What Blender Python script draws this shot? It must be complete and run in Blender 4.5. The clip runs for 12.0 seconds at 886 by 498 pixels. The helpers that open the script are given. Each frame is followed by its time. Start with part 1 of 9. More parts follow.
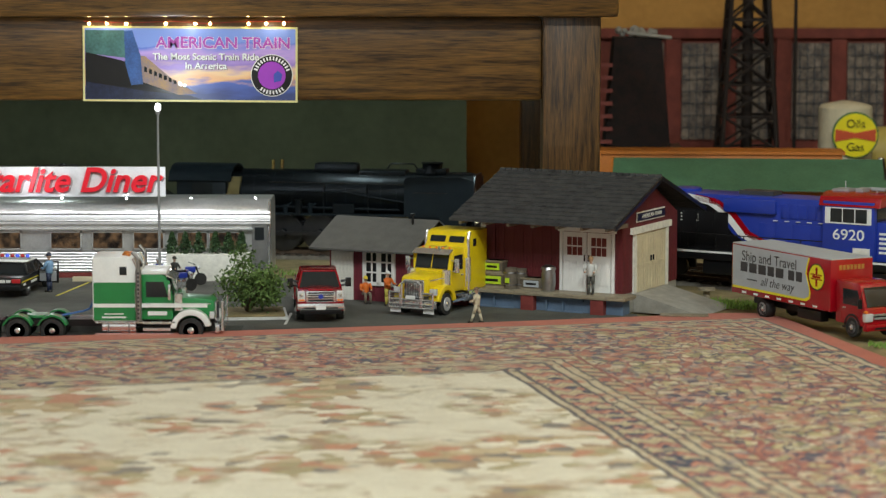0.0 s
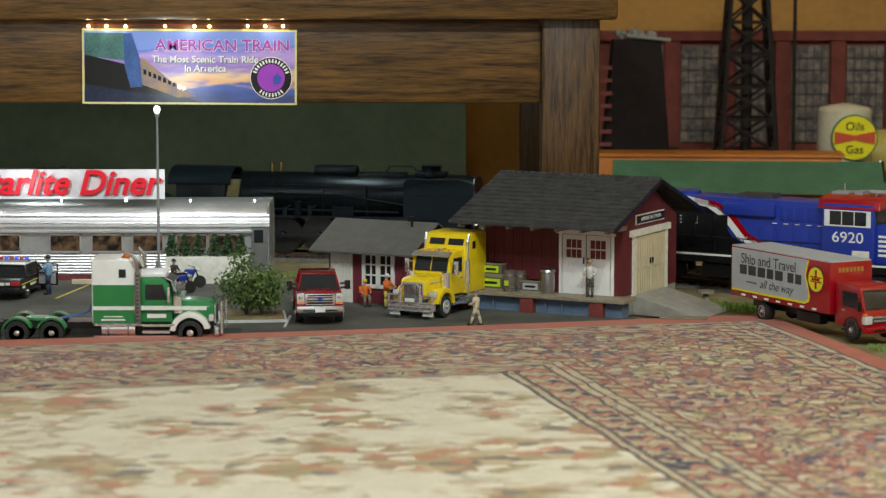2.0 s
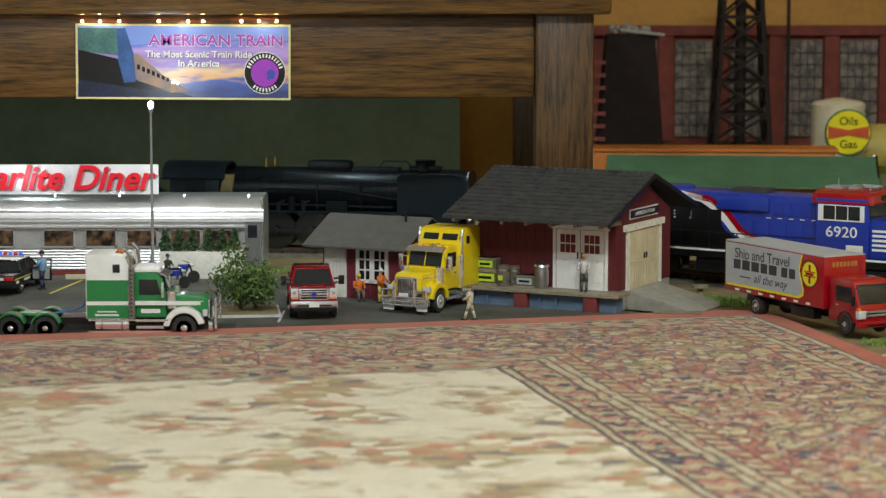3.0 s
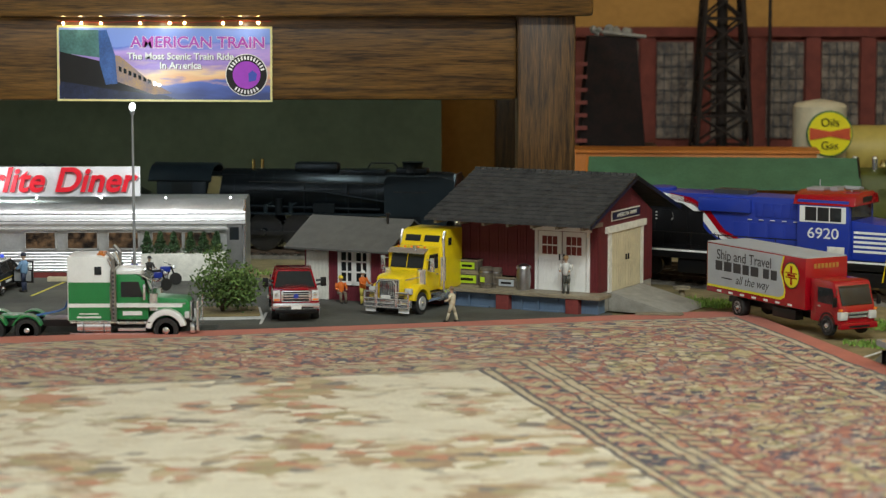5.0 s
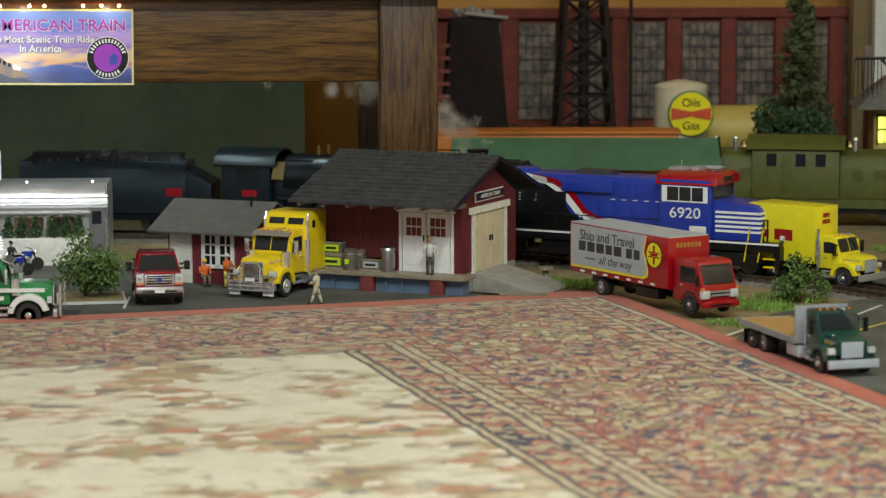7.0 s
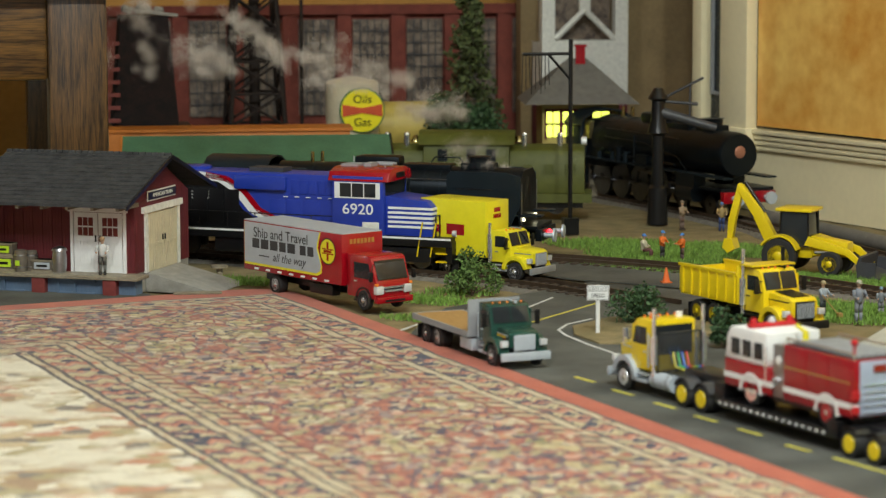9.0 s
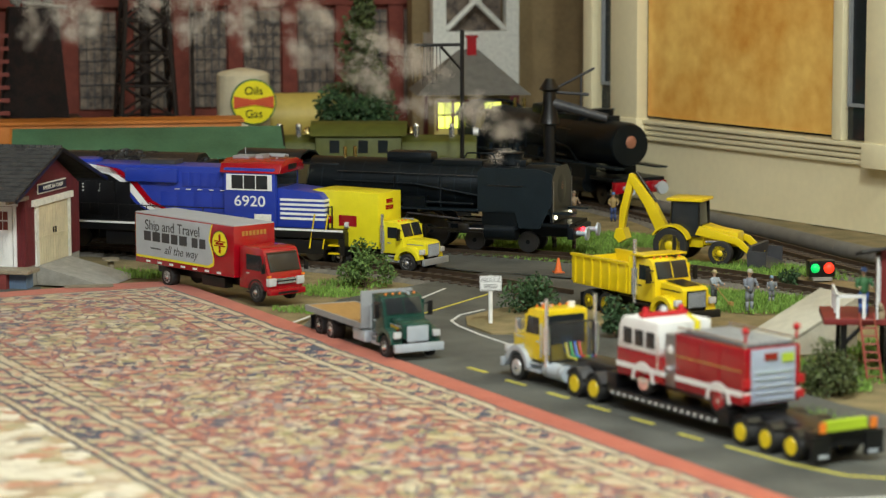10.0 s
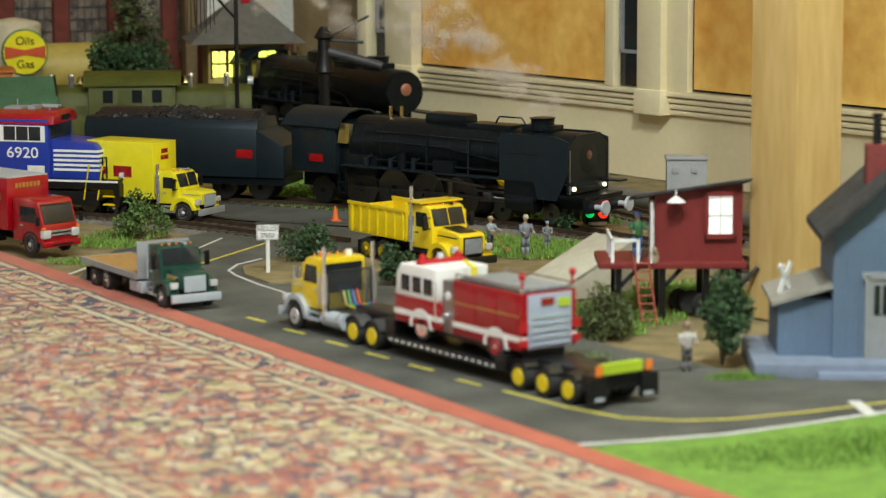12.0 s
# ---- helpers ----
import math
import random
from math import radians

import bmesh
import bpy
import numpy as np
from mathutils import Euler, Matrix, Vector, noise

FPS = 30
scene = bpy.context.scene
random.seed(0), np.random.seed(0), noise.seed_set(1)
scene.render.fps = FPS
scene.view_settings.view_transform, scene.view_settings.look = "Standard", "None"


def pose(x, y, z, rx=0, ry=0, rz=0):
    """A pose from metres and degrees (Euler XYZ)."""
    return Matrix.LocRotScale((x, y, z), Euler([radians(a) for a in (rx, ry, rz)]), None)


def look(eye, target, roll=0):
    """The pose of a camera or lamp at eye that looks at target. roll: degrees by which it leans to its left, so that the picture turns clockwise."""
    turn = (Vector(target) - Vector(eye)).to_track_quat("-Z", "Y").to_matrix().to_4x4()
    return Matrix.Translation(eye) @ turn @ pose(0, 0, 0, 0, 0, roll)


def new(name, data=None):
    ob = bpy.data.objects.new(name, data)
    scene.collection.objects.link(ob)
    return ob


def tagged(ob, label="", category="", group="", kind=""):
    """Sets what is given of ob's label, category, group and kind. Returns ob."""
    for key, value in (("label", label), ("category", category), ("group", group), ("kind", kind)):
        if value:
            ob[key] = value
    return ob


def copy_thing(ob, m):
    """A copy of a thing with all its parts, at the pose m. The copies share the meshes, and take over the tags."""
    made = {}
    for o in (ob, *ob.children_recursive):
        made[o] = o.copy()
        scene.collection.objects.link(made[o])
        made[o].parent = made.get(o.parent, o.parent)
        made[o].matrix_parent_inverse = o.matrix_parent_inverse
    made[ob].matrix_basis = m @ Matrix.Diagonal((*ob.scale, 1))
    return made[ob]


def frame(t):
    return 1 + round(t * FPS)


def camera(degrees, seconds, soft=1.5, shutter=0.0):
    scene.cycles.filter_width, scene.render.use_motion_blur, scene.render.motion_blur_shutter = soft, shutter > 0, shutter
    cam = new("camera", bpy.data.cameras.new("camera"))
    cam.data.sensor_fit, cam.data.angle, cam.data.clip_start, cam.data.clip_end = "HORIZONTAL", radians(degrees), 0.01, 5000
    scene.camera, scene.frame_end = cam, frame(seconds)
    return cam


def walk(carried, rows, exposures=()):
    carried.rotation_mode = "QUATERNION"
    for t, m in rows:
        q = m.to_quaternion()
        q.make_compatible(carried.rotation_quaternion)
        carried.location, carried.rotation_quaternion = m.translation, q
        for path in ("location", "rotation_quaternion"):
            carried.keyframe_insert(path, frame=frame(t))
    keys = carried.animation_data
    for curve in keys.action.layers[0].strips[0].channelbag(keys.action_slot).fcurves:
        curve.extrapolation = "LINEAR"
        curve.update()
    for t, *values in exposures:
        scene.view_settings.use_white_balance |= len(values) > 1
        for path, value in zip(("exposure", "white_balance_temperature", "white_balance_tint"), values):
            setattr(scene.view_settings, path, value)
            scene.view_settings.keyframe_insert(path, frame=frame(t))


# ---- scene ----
cam = camera(19.35, 12.0, soft=1.3)
EYE = 0.575
TURNS = [
    (0.0, 0.0, -6.7, 0.0), (0.5, 0.0, -6.695, 0.0), (1.0, 0.0, -6.643, 0.0), (1.5, -0.022, -6.63, 0.0),
    (2.0, -0.016, -6.643, 0.0), (2.5, -0.037, -6.7, 0.0), (3.0, -0.151, -6.756, 0.03), (5.0, -0.551, -6.717, 0.05),
    (5.5, -0.729, -6.751, 0.03), (6.0, -1.314, -6.758, 0.067), (6.5, -2.63, -6.865, 0.14), (6.7, -2.976, -6.972, 0.15),
    (8.3, -8.356, -7.486, 0.11), (8.5, -9.348, -7.3, 0.13), (9.0, -10.809, -7.2, 0.115), (9.5, -12.009, -7.132, 0.123),
    (10.0, -13.197, -7.399, 0.148), (10.5, -14.755, -7.466, 0.166), (11.0, -16.325, -7.57, 0.21),
    (11.5, -17.299, -8.016, 0.22), (12.0, -18.156, -8.555, 0.2),
]
walk(cam, [(t, pose(0, 0, EYE, 90 + pitch, 0, yaw) @ pose(0, 0, 0, 0, 0, -roll)) for t, yaw, pitch, roll in TURNS],
     exposures=[(0.0, -0.37), (6.0, -0.37), (7.5, -0.32), (8.5, -0.2), (10.0, 0.04), (11.0, 0.04), (12.0, -0.02)])
cam.data.dof.use_dof, cam.data.dof.focus_distance, cam.data.dof.aperture_fstop = True, 4.15, 6.8

# ---- light: unseen ceiling lamps assumed for the room, and a dim even room light ----
world = bpy.data.worlds.new("room_air")
scene.world = world
world.use_nodes = True
world.node_tree.nodes["Background"].inputs[0].default_value = (0.9, 0.95, 0.9, 1)
world.node_tree.nodes["Background"].inputs[1].default_value = 0.07


def unseen_ceiling_lamp(name, eye, target, watts, size, colour):
    data = bpy.data.lights.new(name, "AREA")
    data.shape, data.size, data.energy, data.color = "DISK", size, watts, colour
    ob = new(name, data)
    ob.matrix_world = look(eye, target)
    return tagged(ob, "unseen ceiling lamp assumed for the room", "lamp", kind="structure")


# fill lamp added behind the camera: brightens the walls that chrome reflects
unseen_ceiling_lamp("unseen_ceiling_lamp", (-0.6, -1.0, 2.45), (-0.3, -3.0, 0.9), 60, 0.3, (0.9, 0.97, 1.0))
unseen_ceiling_lamp("unseen_ceiling_lamp", (-0.9, 1.0, 2.45), (-0.3, 3.4, 0), 29, 0.12, (0.93, 0.98, 1.0))
unseen_ceiling_lamp("unseen_ceiling_lamp", (0.35, 1.0, 2.45), (0.8, 3.4, 0), 34, 0.12, (0.95, 1.0, 0.97))
unseen_ceiling_lamp("unseen_ceiling_lamp", (0.75, 1.3, 2.35), (1.5, 3.9, 0), 38, 0.12, (0.91, 1.0, 0.93))
unseen_ceiling_lamp("unseen_ceiling_lamp", (2.0, 1.6, 2.45), (1.4, 3.2, 0), 23, 0.12, (0.91, 1.0, 0.93))


def small_lamp(name, place, watts, colour, label):
    data = bpy.data.lights.new(name, "POINT")
    data.energy, data.color, data.shadow_soft_size = watts, colour, 0.006
    ob = new(name, data)
    ob.location = place
    return tagged(ob, label, "lamp", kind="structure")


# light of the street lamp, of an added unseen one, of the bulbs over the banner, and added diner lights
small_lamp("street_lamp_light", (-0.4636, 4.22, 0.3285), 1.1, (0.86, 0.95, 1.0), "cool white light of a street lamp")
# second street lamp light is out of view, added to brighten the diner
small_lamp("street_lamp_light", (-0.987, 4.22, 0.3285), 1.0, (0.86, 0.95, 1.0), "cool white light of a street lamp")
for x in (-0.57, -0.43, -0.29):
    small_lamp("banner_light", (x, 4.405, 0.438), 0.035, (1.0, 0.9, 0.7), "small light over the banner")
for x in (-0.75, -0.2, 0.0):
    small_lamp("under_table_light", (x, 4.72, 0.435), 1.3, (0.8, 0.97, 0.95), "light of the lamp strip under the tabletop")
# no fixture here: points added before the roof sign to brighten the diner
for x in (-0.95, -0.7, -0.42):
    small_lamp("diner_fill_light", (x, 4.37, 0.175), 0.12, (0.95, 0.97, 1.0), "added light that brightens the diner roof")

# ---- builder ----
S = 1 / 32  # model scale


class Kit:
    """Collects simple solids into one mesh."""

    def __init__(self):
        self.v, self.f = [], []

    def add(self, verts, faces):
        n = len(self.v)
        self.v += [tuple(p) for p in verts]
        self.f += [tuple(n + i for i in q) for q in faces]
        return self

    def box(self, x0, x1, y0, y1, z0, z1, m=None, top=(1, 1)):
        """A box; top scales the upper face in x and y."""
        cx, cy = (x0 + x1) / 2, (y0 + y1) / 2
        a, b = (x1 - x0) / 2, (y1 - y0) / 2
        vs = [(cx + sx * a * k[0], cy + sy * b * k[1], z) for z, k in ((z0, (1, 1)), (z1, top)) for sx, sy in ((-1, -1), (1, -1), (1, 1), (-1, 1))]
        if m is not None:
            vs = [m @ Vector(p) for p in vs]
        return self.add(vs, [(3, 2, 1, 0), (4, 5, 6, 7), (0, 1, 5, 4), (1, 2, 6, 5), (2, 3, 7, 6), (3, 0, 4, 7)])

    def tube(self, p0, p1, r0, r1=None, n=14, caps=True):
        """A round bar from p0 to p1."""
        r1 = r0 if r1 is None else r1
        p0, p1 = Vector(p0), Vector(p1)
        q = (p1 - p0).to_track_quat("Z", "Y").to_matrix()
        vs = []
        for p, r in ((p0, r0), (p1, r1)):
            vs += [p + q @ Vector((r * math.cos(2 * math.pi * i / n), r * math.sin(2 * math.pi * i / n), 0)) for i in range(n)]
        fs = [(i, (i + 1) % n, n + (i + 1) % n, n + i) for i in range(n)]
        if caps:
            fs += [tuple(range(n - 1, -1, -1)), tuple(range(n, 2 * n))]
        return self.add(vs, fs)

    def path(self, pts, r, n=6):
        for a, b in zip(pts, pts[1:]):
            self.tube(a, b, r, n=n)
        return self

    def slab(self, outline, axis, lo, hi, m=None):
        """An outline swept along an axis: 'x' takes (y, z), 'y' takes (x, z), 'z' takes (x, y)."""
        n = len(outline)
        put = {"x": lambda a, b, c: (c, a, b), "y": lambda a, b, c: (a, c, b), "z": lambda a, b, c: (a, b, c)}[axis]
        vs = [Vector(put(a, b, lo)) for a, b in outline] + [Vector(put(a, b, hi)) for a, b in outline]
        if m is not None:
            vs = [m @ p for p in vs]
        return self.add(vs, [tuple(range(n - 1, -1, -1)), tuple(range(n, 2 * n))] + [(i, (i + 1) % n, n + (i + 1) % n, n + i) for i in range(n)])

    def turned(self, outline, p, way="z", n=20):
        """An outline of (radius, height) turned round an axis at p."""
        put = {"z": lambda a, b, c: (a, b, c), "y": lambda a, b, c: (a, c, b), "x": lambda a, b, c: (c, a, b)}[way]
        vs, fs, k = [], [], len(outline)
        for i in range(n):
            c, s = math.cos(2 * math.pi * i / n), math.sin(2 * math.pi * i / n)
            vs += [Vector(p) + Vector(put(r * c, r * s, h)) for r, h in outline]
        for i in range(n):
            j = (i + 1) % n
            fs += [(i * k + a, j * k + a, j * k + a + 1, i * k + a + 1) for a in range(k - 1)]
        fs += [tuple(i * k for i in range(n - 1, -1, -1)), tuple(i * k + k - 1 for i in range(n))]
        return self.add(vs, fs)

    def lift(self, height):
        """Sets each corner's height by a function of its place."""
        self.v = [(x, y, height(x, y, z)) for x, y, z in self.v]
        return self

    def ball(self, p, r, n=10, sz=1.0):
        m = max(4, n // 2)
        return self.turned([(max(0.02, math.sin(math.pi * i / m)) * r, -math.cos(math.pi * i / m) * r * sz) for i in range(m + 1)], p, "z", n)

    def arch(self, cx, cz, r0, r1, a0, a1, y0, y1, n=10):
        """A bent band round (cx, cz), as over a wheel."""
        o = [(cx + r1 * math.cos(radians(a0 + (a1 - a0) * i / n)), cz + r1 * math.sin(radians(a0 + (a1 - a0) * i / n))) for i in range(n + 1)]
        o += [(cx + r0 * math.cos(radians(a1 + (a0 - a1) * i / n)), cz + r0 * math.sin(radians(a1 + (a0 - a1) * i / n))) for i in range(n + 1)]
        k = len(o)
        vs = [(x, y0, z) for x, z in o] + [(x, y1, z) for x, z in o]
        fs = [(i, (i + 1) % k, k + (i + 1) % k, k + i) for i in range(k)]
        for i in range(n):
            a, b, c, d = i, i + 1, k - 2 - i, k - 1 - i
            fs += [(a, d, c, b), (k + a, k + b, k + c, k + d)]
        return self.add(vs, fs)


def mesh_of(name, kit, material, s=1.0, bevel=0.0, smooth=True):
    me = bpy.data.meshes.new(name)
    bm = bmesh.new()
    vs = [bm.verts.new(Vector(p) * s) for p in kit.v]
    for q in kit.f:
        try:
            bm.faces.new([vs[i] for i in q])
        except ValueError:
            pass
    bmesh.ops.recalc_face_normals(bm, faces=bm.faces)
    if bevel:
        es = [e for e in bm.edges if len(e.link_faces) == 2 and e.calc_face_angle(0) > 0.6]
        bmesh.ops.bevel(bm, geom=es, offset=bevel * s, segments=2, profile=0.6, affect="EDGES", clamp_overlap=True)
    for q in bm.faces:
        q.smooth = smooth
    bm.to_mesh(me)
    bm.free()
    if smooth:
        me.set_sharp_from_angle(angle=radians(34))
    me.materials.append(material)
    return me


def part(name, kit, material, parent, label="", s=S, bevel=0.0, smooth=True):
    ob = new(name, mesh_of(name, kit, material, s, bevel, smooth))
    ob.parent = parent
    return tagged(ob, label) if label else ob


def thing(name, m, label, category, group=""):
    ob = new(name)
    ob.empty_display_size = 0.02
    ob.matrix_world = m
    return tagged(ob, label, category, group)


def single(name, kit, material, m, label, category, group="", kind="", s=1.0, bevel=0.0, smooth=True):
    ob = new(name, mesh_of(name, kit, material, s, bevel, smooth))
    ob.matrix_world = m
    return tagged(ob, label, category, group, kind)


def lettering(name, text, size, material, parent, m, label="", slant=0.0, thick=0.0002, wide=1.0, bold=0.0):
    """Built-in letters as a mesh, centred, lying in the local xy plane of m."""
    cu = bpy.data.curves.new(name, "FONT")
    cu.body, cu.size, cu.align_x, cu.align_y, cu.extrude, cu.shear, cu.offset = text, size, "CENTER", "CENTER", thick, slant, bold
    tmp = bpy.data.objects.new("tmp", cu)
    scene.collection.objects.link(tmp)
    me = bpy.data.meshes.new_from_object(tmp.evaluated_get(bpy.context.evaluated_depsgraph_get()))
    bpy.data.objects.remove(tmp)
    me.name = name
    me.transform(Matrix.Diagonal((wide, 1, 1, 1)))
    me.materials.clear()
    me.materials.append(material)
    ob = new(name, me)
    ob.parent = parent
    ob.matrix_basis = m
    return tagged(ob, label) if label else ob


# ---- materials ----
def mat(name, colour, rough=0.5, metal=0.0, vary=0.15, scale=60.0, bump=0.0, fine=None, other=None, blotch=0.5, coat=0.0, stretch=(1, 1, 1)):
    """Paint, plastic, wood or metal with coarse blotches and fine grain."""
    m = bpy.data.materials.new(name)
    m.use_nodes = True
    nt = m.node_tree
    b = nt.nodes["Principled BSDF"]
    b.inputs["Roughness"].default_value, b.inputs["Metallic"].default_value = rough, metal
    b.inputs["Coat Weight"].default_value = coat
    tc, mp = nt.nodes.new("ShaderNodeTexCoord"), nt.nodes.new("ShaderNodeMapping")
    mp.inputs["Scale"].default_value = stretch
    nt.links.new(tc.outputs["Object"], mp.inputs[0])
    n1, n2 = nt.nodes.new("ShaderNodeTexNoise"), nt.nodes.new("ShaderNodeTexNoise")
    n1.inputs["Scale"].default_value, n2.inputs["Scale"].default_value = scale, (fine or scale * 9)
    n1.inputs["Detail"].default_value = n2.inputs["Detail"].default_value = 4
    for n in (n1, n2):
        nt.links.new(mp.outputs[0], n.inputs["Vector"])
    mix = nt.nodes.new("ShaderNodeMix")
    mix.inputs[0].default_value = 0.4
    nt.links.new(n1.outputs[0], mix.inputs[2])
    nt.links.new(n2.outputs[0], mix.inputs[3])
    ramp = nt.nodes.new("ShaderNodeValToRGB")
    lo, hi = ramp.color_ramp.elements
    lo.position, hi.position = 0.5 - blotch * 0.4, 0.5 + blotch * 0.4
    o = other or tuple(c * (1 - vary) for c in colour)
    lo.color, hi.color = (*o, 1), (*(min(1, c * (1 + vary * 0.5)) for c in colour), 1)
    nt.links.new(mix.outputs[0], ramp.inputs[0])
    nt.links.new(ramp.outputs[0], b.inputs["Base Color"])
    if bump:
        bp = nt.nodes.new("ShaderNodeBump")
        bp.inputs["Strength"].default_value, bp.inputs["Distance"].default_value = bump, 0.001
        nt.links.new(n2.outputs[0], bp.inputs["Height"])
        nt.links.new(bp.outputs[0], b.inputs["Normal"])
    return m


def glow(name, colour, strength):
    m = bpy.data.materials.new(name)
    m.use_nodes = True
    b = m.node_tree.nodes["Principled BSDF"]
    b.inputs["Base Color"].default_value = (*colour, 1)
    b.inputs["Emission Color"].default_value = (*colour, 1)
    b.inputs["Emission Strength"].default_value = strength
    return m


def glass(name, colour=(0.9, 0.95, 0.95), rough=0.02, alpha=0.25):
    m = bpy.data.materials.new(name)
    m.use_nodes = True
    b = m.node_tree.nodes["Principled BSDF"]
    b.inputs["Base Color"].default_value, b.inputs["Roughness"].default_value = (*colour, 1), rough
    b.inputs["Alpha"].default_value = alpha
    return m


chrome = mat("chrome", (0.9, 0.92, 0.95), 0.13, 0.86, 0.06)
alloy = mat("satin_alloy", (0.72, 0.73, 0.75), 0.3, 0.55, 0.12)
steel = mat("dull_steel", (0.42, 0.42, 0.43), 0.38, 1.0, 0.2)
black = mat("black_metal", (0.008, 0.008, 0.009), 0.3, 0.0, 0.3)
dark = mat("dark_grey_plastic", (0.05, 0.05, 0.055), 0.5, 0.0, 0.3)
rubber = mat("rubber", (0.022, 0.021, 0.02), 0.75, 0.0, 0.3, 200, 0.2)
white = mat("white_paint", (0.82, 0.82, 0.8), 0.4, 0.0, 0.1)
offwhite = mat("weathered_white_paint", (0.78, 0.77, 0.7), 0.6, 0.0, 0.25, 120, 0.2)
cream = mat("cream_paint", (0.66, 0.58, 0.4), 0.5, 0.0, 0.2, 40)
yellow = mat("yellow_paint", (0.82, 0.6, 0.01), 0.28, 0.0, 0.1, coat=0.3)
lemon = mat("lemon_paint", (0.85, 0.74, 0.02), 0.32, 0.0, 0.08, coat=0.3)
red = mat("red_paint", (0.33, 0.003, 0.01), 0.2, 0.0, 0.1, coat=0.6)
darkred = mat("dark_red_paint", (0.3, 0.004, 0.012), 0.15, 0.0, 0.15, coat=0.8)
barnred = mat("barn_red_boards", (0.125, 0.012, 0.016), 0.65, 0.0, 0.35, 90, 0.3, stretch=(1, 1, 0.2))
green = mat("green_paint", (0.02, 0.22, 0.06), 0.28, 0.0, 0.12, coat=0.3)
darkgreen = mat("dark_green_paint", (0.01, 0.055, 0.04), 0.25, 0.0, 0.2, coat=0.4)
olive = mat("olive_paint", (0.085, 0.095, 0.012), 0.6, 0.0, 0.25)
blue = mat("blue_paint", (0.018, 0.045, 0.36), 0.33, 0.0, 0.12, coat=0.2)
silver = mat("silver_paint", (0.5, 0.55, 0.6), 0.4, 0.2, 0.12)
greypaint = mat("grey_paint", (0.3, 0.31, 0.32), 0.5, 0.0, 0.15)
panes = mat("dark_glass", (0.02, 0.024, 0.027), 0.06, 0.0, 0.2)
amber = glow("amber_lens", (0.75, 0.2, 0.02), 0.12)
redlens = glow("red_lens", (0.45, 0.012, 0.015), 0.06)
headlight = glow("lit_headlamp", (1.0, 0.93, 0.6), 2.5)
clearlens = mat("clear_lens", (0.75, 0.77, 0.78), 0.12, 0.3, 0.2)


def wood(name, dark_c, light_c, scale, rough, stretch):
    """Wood with long grain lines along one axis."""
    m = bpy.data.materials.new(name)
    m.use_nodes = True
    nt = m.node_tree
    b = nt.nodes["Principled BSDF"]
    b.inputs["Roughness"].default_value, b.inputs["Coat Weight"].default_value = rough, 0.25
    tc, mp = nt.nodes.new("ShaderNodeTexCoord"), nt.nodes.new("ShaderNodeMapping")
    mp.inputs["Scale"].default_value = stretch
    nt.links.new(tc.outputs["Object"], mp.inputs[0])
    n1, n2 = nt.nodes.new("ShaderNodeTexNoise"), nt.nodes.new("ShaderNodeTexNoise")
    n1.inputs["Scale"].default_value, n2.inputs["Scale"].default_value = scale, scale * 5
    n1.inputs["Detail"].default_value, n1.inputs["Distortion"].default_value, n2.inputs["Detail"].default_value = 5, 0.8, 6
    for n in (n1, n2):
        nt.links.new(mp.outputs[0], n.inputs["Vector"])
    mix = nt.nodes.new("ShaderNodeMix")
    mix.inputs[0].default_value = 0.45
    nt.links.new(n1.outputs[0], mix.inputs[2])
    nt.links.new(n2.outputs[0], mix.inputs[3])
    ramp = nt.nodes.new("ShaderNodeValToRGB")
    lo, hi = ramp.color_ramp.elements
    lo.position, hi.position, lo.color, hi.color = 0.38, 0.62, (*dark_c, 1), (*light_c, 1)
    nt.links.new(mix.outputs[0], ramp.inputs[0])
    nt.links.new(ramp.outputs[0], b.inputs["Base Color"])
    bp = nt.nodes.new("ShaderNodeBump")
    bp.inputs["Strength"].default_value, bp.inputs["Distance"].default_value = 0.25, 0.0008
    nt.links.new(mix.outputs[0], bp.inputs["Height"])
    nt.links.new(bp.outputs[0], b.inputs["Normal"])
    return m


oak_h = wood("oak_grain_across", (0.024, 0.01, 0.0018), (0.165, 0.08, 0.017), 9, 0.3, (0.8, 8, 13))
oak_v = wood("oak_grain_upright", (0.016, 0.007, 0.0016), (0.135, 0.066, 0.018), 11, 0.35, (16, 16, 0.9))
pine = wood("pale_pine", (0.6, 0.4, 0.14), (0.72, 0.52, 0.22), 4, 0.55, (5, 5, 0.7))
plank = wood("grey_planks", (0.16, 0.13, 0.09), (0.34, 0.29, 0.2), 60, 0.8, (1, 8, 8))
tanwood = wood("tan_deck", (0.36, 0.2, 0.06), (0.5, 0.3, 0.11), 40, 0.6, (1, 5, 5))
asphalt = mat("asphalt", (0.098, 0.098, 0.086), 0.9, 0, 0.45, 10, 0.6, 700, other=(0.045, 0.046, 0.04), blotch=0.35)
soil = mat("sandy_soil", (0.27, 0.2, 0.1), 0.95, 0, 0.4, 22, 0.8, 500, other=(0.11, 0.1, 0.04))
ballast = mat("grey_ballast", (0.2, 0.18, 0.15), 0.95, 0, 0.5, 90, 1.0, 700)
stone = mat("grey_concrete", (0.3, 0.285, 0.25), 0.85, 0, 0.3, 60, 0.4)
paleyellow = mat("road_yellow", (0.62, 0.55, 0.08), 0.8, 0, 0.3, 120)
roadwhite = mat("road_white", (0.62, 0.62, 0.6), 0.8, 0, 0.25, 120)
clay = mat("orange_plaster", (0.5, 0.25, 0.055), 0.8, 0, 0.3, 5, 0.1, 60, other=(0.38, 0.18, 0.035))
panelgold = mat("golden_panel", (0.9, 0.6, 0.17), 0.4, 0, 0.15, 4, 0.1, 26, other=(0.7, 0.3, 0.045), blotch=0.36)
